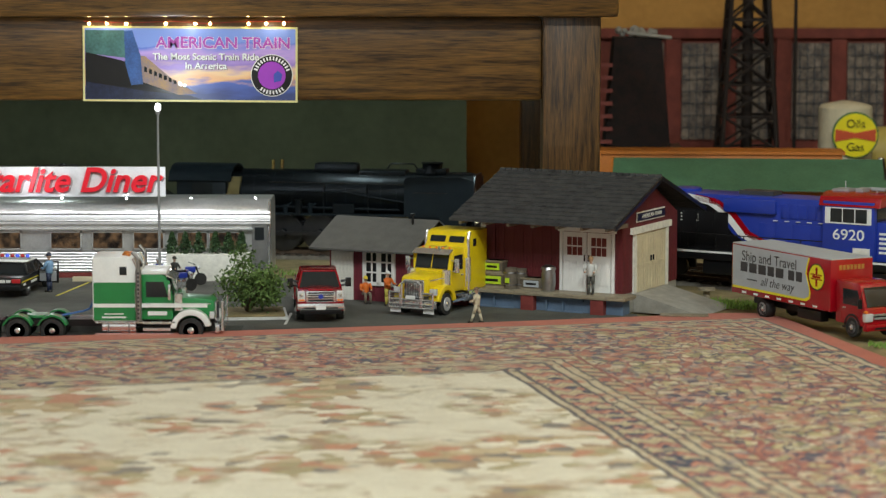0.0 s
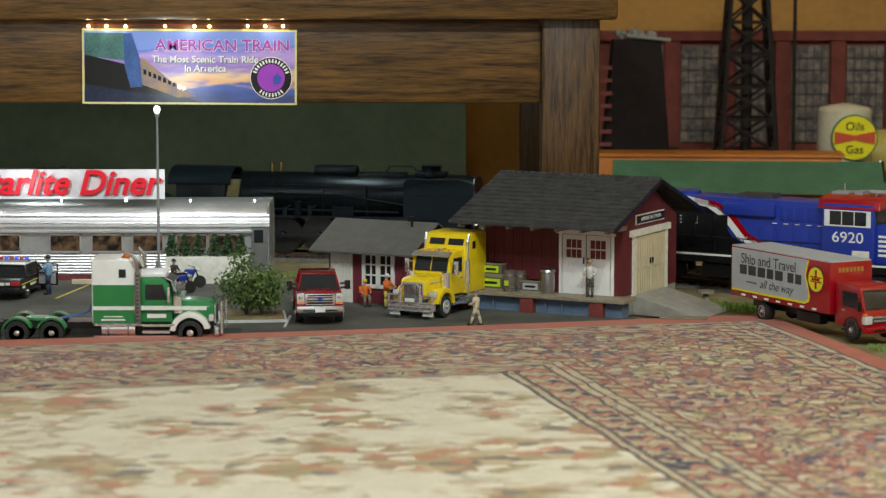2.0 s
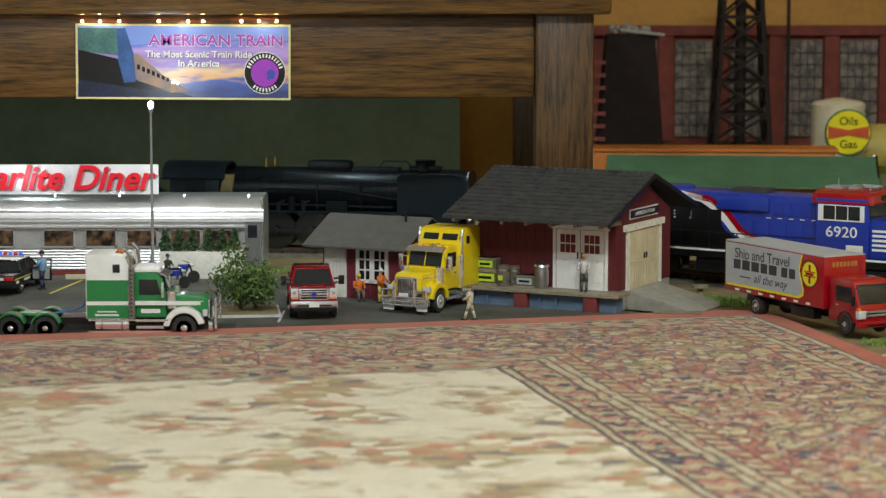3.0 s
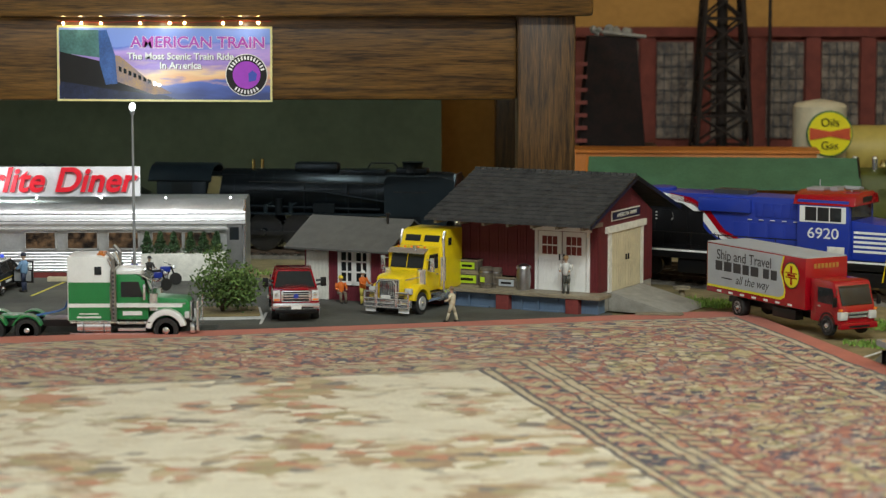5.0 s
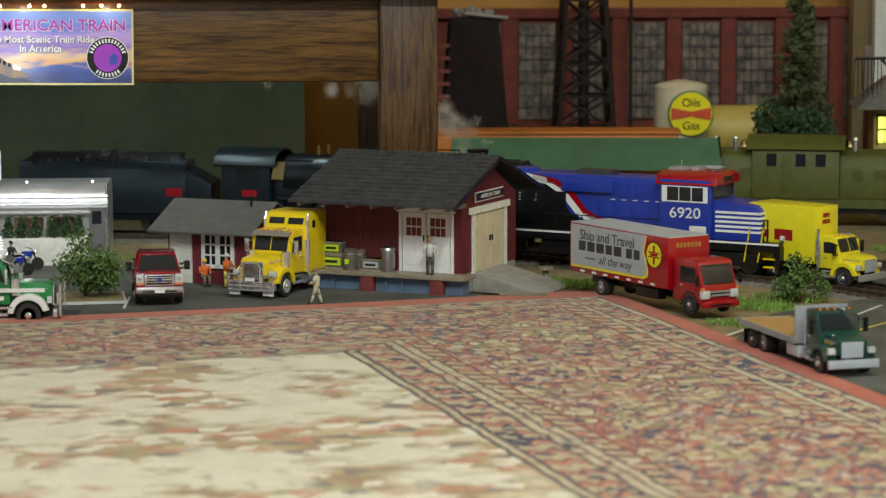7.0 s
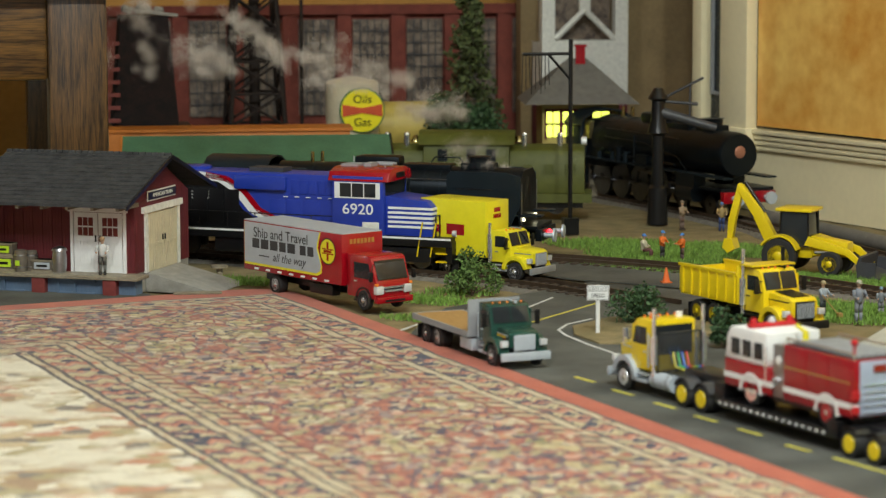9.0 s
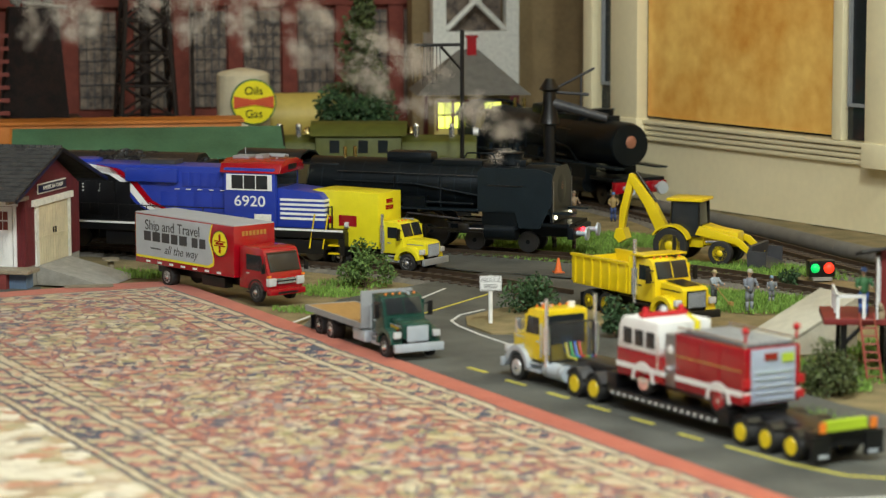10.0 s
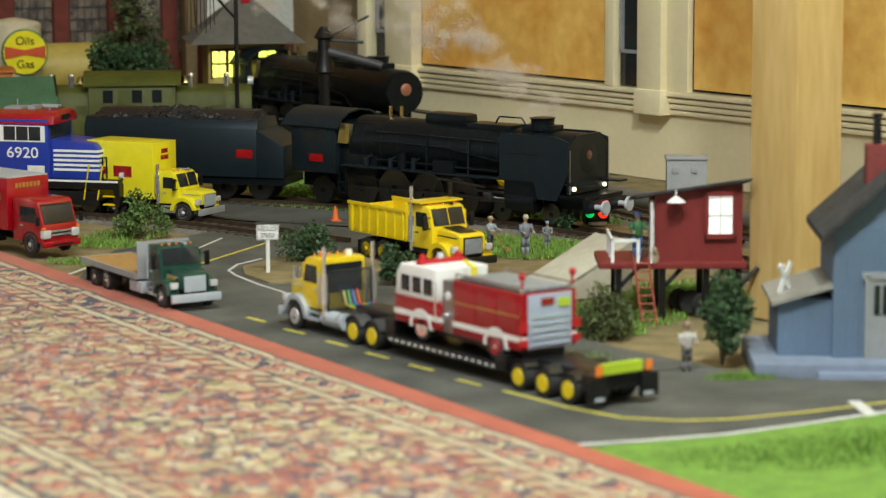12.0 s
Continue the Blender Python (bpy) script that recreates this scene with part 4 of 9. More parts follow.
            part("air_cleaner", Kit().tube((cb + 0.22, sd * 0.92, 1.35), (cb + 0.22, sd * 0.92, 2.05), 0.2, n=16), chrome, root, s=s)
    for sd in (-1, 1):
        part("hood_edge", Kit().box(cb + 0.05, hf - 0.2, *sorted((sd * 0.7, sd * 0.735)), zt - 0.32, zt - 0.27), trim_mat, root, s=s)
        dh = part("door_handle", Kit().box(cr + 0.32, cr + 0.52, *sorted((sd * 1.02, sd * 1.06)), zt - 0.28, zt - 0.22), trim_mat, c, s=s)
        part("grab_rail", Kit().tube((cr + 0.12, sd * 1.08, 1.1), (cr + 0.12, sd * 1.08, zr - 0.5), 0.03, n=6), trim_mat, c, s=s)
    part("wiper", Kit().box(0.02, 0.035, -0.6, -0.1, 0.03, 0.06, tw).box(0.02, 0.035, 0.1, 0.6, 0.03, 0.06, tw), black, c, s=s)
    part("air_horn", Kit().tube((cb - 0.9, 0.3, zr + 0.06), (cb - 0.3, 0.3, zr + 0.06), 0.04, n=8).tube((cb - 0.3, 0.3, zr + 0.06), (cb - 0.2, 0.3, zr + 0.06), 0.07, n=8), trim_mat, c, s=s)
    if visor:
        part("sun_visor", Kit().slab([(cb - 0.3, zr - 0.05), (cb + 0.08, zr - 0.22), (cb + 0.08, zr - 0.19), (cb - 0.3, zr)], "y", -0.98, 0.98), trim_mat, c, s=s)
    for y in (-0.7, -0.35, 0, 0.35, 0.7):
        part("marker_light", Kit().ball((cb - 0.5, y, zr + 0.03), 0.06, 8), amber, c, s=s)
    if sleeper:
        z2 = zr + 0.75
        k = Kit().slab([(cr + 0.1, 0.9), (cr + 0.1, zr), (cr - 0.25, z2 - 0.1), (cr - 0.55, z2), (cr - sleeper, z2), (cr - sleeper, 0.9)], "y", -1.15, 1.15)
        sl = part("sleeper", k, roof2 or paint, root, s=s, bevel=0.1)
        if sleeper_lower:
            for sd in (-1, 1):
                part("sleeper_side", Kit().box(cr - sleeper + 0.06, cr + 0.02, *sorted((sd * 1.15, sd * 1.165)), 0.95, 2.55), sleeper_lower, sl, s=s)
        for sd in (-1, 1):
            part("sleeper_window", Kit().box(cr - 0.75, cr - 0.45, *sorted((sd * 1.155, sd * 1.175)), z2 - 0.75, z2 - 0.4), panes, sl, s=s, bevel=0.02)
            t2 = Matrix.Translation((cr - 0.04, sd * 0.5, zr + 0.27)) @ Matrix.Rotation(-0.45, 4, "Y")
            part("roof_window", Kit().box(-0.01, 0.03, -0.4, 0.4, -0.1, 0.22, t2), panes, sl, s=s, bevel=0.02)
    if fifth:
        part("fifth_wheel", Kit().turned([(0.52, 0), (0.5, 0.09)], (sum(rear) / len(rear), 0, 0.98), "z", 18).box(rear[-1] - 0.2, rear[0] + 0.2, -0.3, 0.3, 0.9, 0.99), black if not sleeper_lower else sleeper_lower, root, s=s)
        for sd in (-1, 1):
            for x in rear:
                part("rear_fender", Kit().arch(x, 0.52, 0.58, 0.63, 25, 155, *sorted((sd * 0.6, sd * 1.2))), dark if not sleeper_lower else sleeper_lower, root, s=s)
        part("catwalk", Kit().box(rear[0] + 0.6, cr - sleeper - 0.1, -0.5, 0.5, 0.9, 0.95), steel, root, s=s)
        k = Kit()
        for i, y in enumerate((-0.2, 0, 0.2)):
            k.path([(cr - sleeper, y, 1.9), (cr - sleeper - 0.25, y, 1.3), (cr - sleeper - 0.5, y * 0.5, 1.2), (rear[0] + 0.2, y, 1.0)], 0.03)
        part("air_hose", k, mat("blue_hose", (0.03, 0.12, 0.35), 0.4), root, s=s)
    if bullbar:
        x = hf + 0.32
        k = Kit()
        for z in (0.42, 0.6, 0.8):
            k.tube((x, -1.15, z), (x, 1.15, z), 0.05, n=8)
        k.path([(x, -0.5, 0.42), (x, -0.5, 1.5), (x, -0.35, 1.66), (x, 0.35, 1.66), (x, 0.5, 1.5), (x, 0.5, 0.42)], 0.055, 8)
        part("bull_bar", k, chrome, root, "chrome bull bar", s=s)
        for sd in (-1, 1):
            part("guard_hoop", Kit().path([(x, sd * 0.58, 0.42), (x, sd * 0.58, 1.12), (x, sd * 1.15, 1.12), (x, sd * 1.15, 0.42)], 0.05, 8), chrome, root, "chrome headlight guard", s=s)
            for i in range(4):
                part("guard_wire", Kit().tube((x, sd * 0.6, 0.86 + i * 0.07), (x, sd * 1.13, 0.86 + i * 0.07), 0.015, n=5), steel, root, s=s)
        for y in (-0.16, 0.16):
            part("bumper_bar", Kit().tube((x, y, 0.42), (x, y, 0.95), 0.035, n=8), chrome, root, s=s)
        part("bumper_plate", Kit().box(x + 0.04, x + 0.06, -0.25, 0.25, 0.84, 1.0), white, root, s=s)
        for sd in (-1, 1):
            part("front_flap", Kit().box(hf + 0.2, hf + 0.23, *sorted((sd * 0.6, sd * 1.15)), 0.18, 0.42), white, root, s=s)
    return root


def at(x, y, ang):
    return pose(x, y, 0.0045, 0, 0, ang)


# green and white tractor beside the rug
GS = S * 1.12
gt = hood_truck("semi_tractor", pose(-0.369, 3.803, -0.0055, 0, 0, 0), "green and white bonneted tractor with chrome tanks", green, cab_len=1.45, hood_len=1.75, sleeper=1.9, roof2=white,
                sleeper_lower=green, rear=(-5.8, -7.25), tail=-8.1, fender=white, high=0.97, s=GS)
part("roof_panel", Kit().box(-2.1, -1.0, -0.98, 0.98, 2.86, 3.02), white, gt, "white roof panel", bevel=0.05, s=GS)
for sd in (-1, 1):
    part("white_stripe", Kit().box(-4.08, 0.7, *sorted((sd * 1.166, sd * 1.175)), 1.5, 1.66).box(-2.1, -0.75, *sorted((sd * 1.03, sd * 1.04)), 1.5, 1.66), white, gt, s=GS)
    part("door_badge", Kit().box(-3.7, -2.7, *sorted((sd * 1.166, sd * 1.178)), 1.05, 1.12).box(-3.6, -2.8, *sorted((sd * 1.166, sd * 1.178)), 1.2, 1.25).box(-1.8, -1.0, *sorted((sd * 1.04, sd * 1.05)), 1.15, 1.32), white, gt, s=GS)
part("air_dam", Kit().arch(-5.8, 0.52, 0.6, 0.66, 20, 160, -1.22, -0.6).arch(-7.25, 0.52, 0.6, 0.66, 20, 160, -1.22, -0.6), green, gt, s=GS)

part("bull_bar", Kit().box(1.28, 1.36, -1.1, 1.1, 0.5, 0.9).tube((1.32, -1.1, 0.5), (1.32, -1.1, 1.75), 0.06, n=8).tube((1.32, 1.1, 0.5), (1.32, 1.1, 1.75), 0.06, n=8).tube((1.32, -1.1, 1.3), (1.32, 1.1, 1.3), 0.05, n=8).tube((1.32, -1.1, 1.72), (1.32, 1.1, 1.72), 0.05, n=8), chrome, gt, "chrome bull bar", s=GS)
for sd in (-1, 1):
    st = part("stack_shield", Kit().tube((-2.15, sd * 1.27, 0.95), (-2.15, sd * 1.27, 3.1), 0.13, n=14).tube((-2.15, sd * 1.27, 3.1), (-2.15, sd * 1.27, 3.55), 0.08, n=10).tube((-2.15, sd * 1.27, 3.55), (-2.4, sd * 1.27, 3.85), 0.08, n=10), steel, gt, "perforated steel exhaust shield", s=GS)
    for i in range(12):
        part("shield_slot", Kit().box(-2.19, -2.11, *sorted((sd * 1.38, sd * 1.41)), 1.05 + i * 0.17, 1.14 + i * 0.17), dark, st, s=GS)
    part("side_rail", Kit().box(-4.0, 0.1 - 0.75, *sorted((sd * 1.16, sd * 1.2)), 0.84, 0.9).box(-4.0, -0.75, *sorted((sd * 1.14, sd * 1.18)), 0.36, 0.42), chrome, gt, s=GS)
    for i in range(9):
        part("marker_light", Kit().ball((-3.9 + i * 0.38, sd * 1.2, 0.87), 0.05, 8), clearlens, gt, s=GS)
part("roof_horn", Kit().box(-2.9, -2.6, -0.5, 0.5, 3.55, 3.68).ball((-2.75, -0.5, 3.72), 0.1, 8), orangepaint, gt, "orange roof lamp", s=GS)

# yellow tractor between shed and depot
yp = hood_truck("semi_tractor", at(-0.028, 3.998, -119) @ Matrix.Scale(1.07, 4), "yellow bonneted sleeper tractor with chrome bull bar", yellow, sleeper=1.9, rear=(-4.9, -6.2), tail=-6.9, bullbar=True)

# green flatbed
fb = hood_truck("flatbed_truck", at(0.712, 3.235, -77) @ pose(0, 0, 0), "dark green flatbed truck with tan plank deck", darkgreen, cab_len=1.35, hood_len=1.35, rear=(-5.9, -7.2), tail=-8.2, fifth=False, stacks=False, visor=False, tank=False, trim_mat=silver, grille=silver, high=0.92, mirror=black, s=S * 0.93)
part("deck", Kit().box(-8.5, -2.3, -1.22, 1.22, 1.2, 1.27), tanwood, fb, "tan plank deck", s=S * 0.93)
part("deck_rim", Kit().box(-8.5, -2.3, -1.3, -1.22, 1.02, 1.29).box(-8.5, -2.3, 1.22, 1.3, 1.02, 1.29).box(-8.56, -8.5, -1.3, 1.3, 1.02, 1.29).box(-8.5, -2.3, -0.6, 0.6, 0.88, 1.2), greypaint, fb, "grey steel deck rim", s=S * 0.93)
part("headboard", Kit().box(-2.3, -2.2, -1.28, 1.28, 1.05, 2.75), greypaint, fb, "grey headboard", s=S * 0.93, bevel=0.03)
for sd in (-1, 1):
    part("tool_box", Kit().box(-3.3, -2.0, *sorted((sd * 0.6, sd * 1.2)), 0.45, 0.95), silver, fb, s=S * 0.93, bevel=0.03)
    for i, c in enumerate((red, yellow, orangepaint)):
        part("stripe", Kit().box(-0.3, 0.55, *sorted((sd * 0.725, sd * 0.735)), 1.3 + i * 0.07, 1.36 + i * 0.07), c, fb, s=S * 0.93)

# yellow box truck behind the diesel
ub = hood_truck("box_truck", at(0.905, 4.03, -47), "lemon yellow truck with a tall box body", lemon, cab_len=1.35, hood_len=1.35, rear=(-4.6,), tail=-5.6, fifth=False, stacks=False, visor=False, tank=False, trim_mat=greypaint, grille=greypaint, high=0.92, mirror=black, s=S * 0.93)
part("box", Kit().box(-6.4, -1.95, -1.12, 1.12, 1.15, 4.25), lemon, ub, "lemon yellow box body", s=S * 0.93, bevel=0.05)
for i, (z, wd) in enumerate(((3.75, 0.62), (3.4, 0.75))):
    for q in range(6):
        part("name_bar", Kit().box(-1.95, -1.93, -wd / 2 + q * wd / 6, -wd / 2 + (q + 0.7) * wd / 6, z - 0.12, z + 0.12), red, ub, "red bar of a firm name", s=S * 0.93)
part("name_bar", Kit().box(-6.0, -5.0, -1.14, -1.12, 2.4, 2.8).box(-4.6, -3.4, -1.14, -1.12, 2.3, 2.9), red, ub, s=S * 0.93)
part("exhaust_stack", Kit().tube((-1.75, -1.0, 0.9), (-1.75, -1.0, 3.1), 0.09).tube((-1.75, -1.0, 1.5), (-1.75, -1.0, 2.5), 0.14), chrome, ub, s=S * 0.93)

# dump truck
dt = hood_truck("dump_truck", at(1.138, 3.397, -71), "yellow dump truck with a ribbed tipping bed", yellow, cab_len=1.5, hood_len=1.7, rear=(-4.2, -5.5), tail=-6.2, fifth=False, stacks=False, visor=False, tank=False, trim_mat=black, grille=black, high=0.98, mirror=black, rear_rim=yellow)
k = Kit().box(-6.7, -2.3, -1.25, 1.25, 1.2, 1.32)
k.box(-6.7, -2.3, -1.28, -1.18, 1.3, 2.55).box(-6.7, -2.3, 1.18, 1.28, 1.3, 2.55).box(-2.4, -2.28, -1.28, 1.28, 1.3, 2.95).box(-6.75, -6.62, -1.28, 1.28, 1.3, 2.4)
bed = part("tipping_bed", k, yellow, dt, "open yellow steel bed", bevel=0.02)
for i in range(7):
    x = -6.5 + i * 0.66
    for sd in (-1, 1):
        part("bed_rib", Kit().box(x, x + 0.12, *sorted((sd * 1.28, sd * 1.36)), 1.25, 2.5), yellow, bed)
part("bed_rail", Kit().box(-6.75, -2.28, -1.36, -1.18, 2.5, 2.62).box(-6.75, -2.28, 1.18, 1.36, 2.5, 2.62), yellow, bed)
part("cab_guard", Kit().box(-2.3, -1.3, -1.2, 1.2, 2.98, 3.06), yellow, bed)
for sd in (-1, 1):
    part("exhaust_stack", Kit().tube((-2.1, sd * 1.1, 0.8), (-2.1, sd * 1.1, 3.7), 0.09).tube((-2.1, sd * 1.1, 1.2), (-2.1, sd * 1.1, 2.4), 0.17), black if sd > 0 else chrome, dt)
part("hood_top", Kit().slab([(-0.6, 1.95), (0.7, 1.83), (0.7, 1.85), (-0.6, 1.97)], "y", -0.45, 0.45), black, dt, "black anti-glare hood panel")

# lowboy tractor, trailer and the fire engine on it
lt = hood_truck("semi_tractor", at(0.84, 3.05, 107), "yellow day-cab tractor with grey fenders", yellow, cab_len=1.5, hood_len=1.25, rear=(-4.2, -5.5), tail=-6.0, rear_rim=yellow, fender=silver, stacks=False, visor=False, trim_mat=silver, high=1.0)
part("rear_window", Kit().box(-1.77, -1.75, -0.85, 0.85, 1.6, 2.75), panes, lt, "dark rear cab window")
part("headache_rack", Kit().box(-2.25, -2.15, -1.0, 1.0, 1.0, 2.5), glass("smoked_guard", (0.06, 0.06, 0.06), 0.1, 0.35), lt, bevel=0.1)
part("guard_frame", Kit().path([(-2.2, -1.0, 1.0), (-2.2, -1.0, 2.4), (-2.2, -0.9, 2.52), (-2.2, 0.9, 2.52), (-2.2, 1.0, 2.4), (-2.2, 1.0, 1.0), (-2.2, -1.0, 1.0)], 0.04), black, lt)
for y, c in ((-0.25, (0.5, 0.02, 0.02)), (-0.05, (0.03, 0.12, 0.5)), (0.15, (0.04, 0.3, 0.08)), (0.35, (0.45, 0.4, 0.05))):
    part("coiled_hose", Kit().path([(-2.28, y, 1.75), (-2.6, y + 0.08, 1.25), (-3.1, y - 0.06, 1.15), (-3.6, y * 0.6, 1.4)], 0.04), mat("hose_rubber", c, 0.4), lt, "coloured air hose")
for sd in (-1, 1):
    part("exhaust_stack", Kit().tube((-2.1, sd * 1.12, 0.8), (-2.1, sd * 1.12, 3.5), 0.08).tube((-2.1, sd * 1.12, 1.3), (-2.1, sd * 1.12, 2.4), 0.15), chrome, lt)
for y in (-0.6, 0.6):
    part("beacon", Kit().tube((-1.2, y, 2.95), (-1.2, y, 3.15), 0.14), white if y < 0 else amber, lt)
tr = thing("lowboy_trailer", at(0.84, 3.05, 107), "black lowboy trailer with yellow wheels", "trailer")
part("gooseneck", Kit().box(-6.6, -3.4, -0.55, 0.55, 1.05, 1.35).box(-7.0, -6.4, -1.2, 1.2, 0.6, 1.35), black, tr, bevel=0.03)
part("deck", Kit().box(-13.6, -6.9, -1.3, 1.3, 0.5, 0.8), black, tr, bevel=0.03)
for i in range(17):
    for y in (-1.32, 1.3):
        part("reflector", Kit().box(-13.4 + i * 0.4, -13.25 + i * 0.4, y, y + 0.02, 0.6, 0.7), white, tr, "small white reflector")
part("rear_deck", Kit().box(-18.9, -13.4, -0.7, 0.7, 0.75, 1.1).box(-18.9, -18.3, -1.3, 1.3, 0.6, 1.15).box(-14.1, -13.5, -1.3, 1.3, 0.55, 1.15), black, tr, bevel=0.03)
part("warning_board", Kit().box(-18.94, -18.7, -0.85, 0.85, 1.15, 1.5), mat("lime_board", (0.45, 0.62, 0.03), 0.5), tr, "lime warning board")
for sd in (-1, 1):
    for x in (-14.8, -16.2, -17.6):
        wheel(tr, x, sd * 1.0, 0.5, 0.62, yellow, sd, hub=yellow)
        part("fender", Kit().arch(x, 0.5, 0.56, 0.61, 40, 140, *sorted((sd * 0.7, sd * 1.32))), black, tr)
    part("tail_panel", Kit().box(-19.0, -18.85, *sorted((sd * 0.75, sd * 1.5)), 0.25, 1.05), black, tr)
    part("tail_plate", Kit().box(-19.03, -19.0, *sorted((sd * 0.85, sd * 1.25)), 0.3, 0.42), silver, tr)
    part("tail_light", Kit().box(-19.02, -18.95, *sorted((sd * 0.95, sd * 1.2)), 1.15, 1.5), amber, tr)


def fire_engine():
    root = thing("fire_engine", at(0.84, 3.05, 107) @ pose(-8.75 * S, 0, 0.82 * S), "red and white fire engine riding on the lowboy trailer", "truck")
    body = part("rear_body", Kit().box(-6.1, -2.0, -1.2, 1.2, 0.55, 2.55), red, root, bevel=0.05)
    part("white_band", Kit().box(-6.12, -2.0, -1.215, 1.215, 0.85, 1.05), white, body)
    part("rear_panel", Kit().box(-6.16, -6.1, -0.95, 0.95, 0.6, 2.5), mat("pale_steel", (0.5, 0.57, 0.72), 0.35, 0.3), body, "pale steel rear panel", bevel=0.02)
    part("hatch", Kit().box(-6.2, -6.16, -0.15, 0.4, 2.1, 2.35), darkred, body)
    part("lime_plate", Kit().box(-6.2, -6.16, -0.85, -0.35, 2.0, 2.3), mat("lime_plate", (0.5, 0.65, 0.05), 0.4), body)
    part("hose_bed", Kit().box(-6.0, -2.1, -1.05, 1.05, 2.55, 2.58), dark, body, "dark hose bed")
    for i in range(7):
        part("hose", Kit().box(-5.9, -2.3, -0.95 + i * 0.28, -0.75 + i * 0.28, 2.58, 2.68), greypaint, body, "folded grey hose", bevel=0.03)
    for i in range(5):
        part("rear_step", Kit().box(-6.2, -6.16, -0.8, 0.8, 0.7 + i * 0.24, 0.73 + i * 0.24), chrome, body)
    for sd in (-1, 1):
        part("gold_line", Kit().box(-5.95, -2.05, *sorted((sd * 1.226, sd * 1.23)), 1.72, 1.77), mat("gold_leaf", (0.6, 0.4, 0.12), 0.3, 0.6), body)
        part("pump_gauge", Kit().turned([(0.16, 0), (0.15, sd * 0.04)], (-1.65, sd * 1.15, 1.9), "y", 14), white, body)
        part("pump_outlet", Kit().tube((-1.65, sd * 1.15, 1.2), (-1.65, sd * 1.35, 1.15), 0.13, n=12), chrome, body)
        part("cab_grab_rail", Kit().tube((-0.98, sd * 1.25, 1.0), (-0.98, sd * 1.25, 2.3), 0.03, n=6), chrome, body)
    for sd in (-1, 1):
        part("rail", Kit().tube((-6.0, sd * 1.12, 2.75), (-2.1, sd * 1.12, 2.75), 0.04, n=8).tube((-6.0, sd * 1.12, 2.55), (-6.0, sd * 1.12, 2.75), 0.04, n=8).tube((-2.1, sd * 1.12, 2.55), (-2.1, sd * 1.12, 2.75), 0.04, n=8), chrome, body)
        for i in range(3):
            part("locker", Kit().box(-5.9 + i * 1.25, -4.8 + i * 1.25, *sorted((sd * 1.2, sd * 1.225)), 1.15, 2.45), red, body, bevel=0.02)
        part("corner_lamp", Kit().tube((-6.0, sd * 1.1, 2.75), (-6.0, sd * 1.1, 3.1), 0.05).ball((-6.0, sd * 1.1, 3.15), 0.14, 8), redlens, body)
        part("tail_lamp", Kit().box(-6.22, -6.1, *sorted((sd * 1.0, sd * 1.3)), 1.2, 1.5).box(-6.22, -6.1, *sorted((sd * 1.0, sd * 1.3)), 0.7, 0.95), redlens, body)
        wheel(root, 0.0, sd * 1.0, 0.5, 0.32, red, sd)
        wheel(root, -4.6, sd * 0.95, 0.5, 0.5, red, sd)
        for x in (0.0, -4.6):
            part("wheel_arch", Kit().arch(x, 0.5, 0.56, 0.71, 0, 180, *sorted((sd * 0.85, sd * 1.23))), white, root, "white wheel arch")
            part("rim_ring", Kit().turned([(0.36, 0), (0.34, sd * 0.03)], (x, sd * 1.17, 0.5), "y", 18), chrome, root, "bright wheel ring")
    cab = part("cab", Kit().box(-1.3, 1.7, -1.2, 1.2, 0.55, 1.55), red, root, bevel=0.06)
    part("cab_top", Kit().slab([(-0.9, 1.55), (1.7, 1.55), (1.6, 2.4), (1.35, 2.75), (-0.9, 2.75)], "y", -1.18, 1.18), white, cab, "white upper cab", bevel=0.08)
    part("cab_band", Kit().box(-1.3, 1.72, -1.215, 1.215, 0.85, 1.05), white, cab)
    part("windshield", Kit().box(1.62, 1.7, -1.0, 1.0, 1.65, 2.4), panes, cab)
    for sd in (-1, 1):
        for i in range(3):
            part("side_window", Kit().box(-0.7 + i * 0.72, -0.15 + i * 0.72, *sorted((sd * 1.18, sd * 1.2)), 1.75, 2.35), panes, cab, bevel=0.02)
    part("light_bar", Kit().box(0.3, 0.6, -1.0, 1.0, 2.75, 2.92), redlens, cab, "red roof light bar", bevel=0.05)
    for y in (-0.8, 0, 0.8):
        part("beacon", Kit().turned([(0.14, 0), (0.12, 0.16), (0.05, 0.2)], (0.45, y, 2.92), "z", 12), redlens if y else clearlens, cab)
    part("pump_panel", Kit().box(-2.0, -1.3, -1.15, 1.15, 0.55, 2.45), steel, root, "bare steel pump panel", bevel=0.03)
    part("deck_gun", Kit().tube((-1.65, 0, 2.45), (-1.65, 0, 2.8), 0.12).tube((-1.75, 0, 2.8), (-1.1, 0, 3.0), 0.07), lemon, root)
    part("underframe", Kit().box(-5.9, 1.5, -0.8, 0.8, 0.3, 0.56), black, root)


fire_engine()


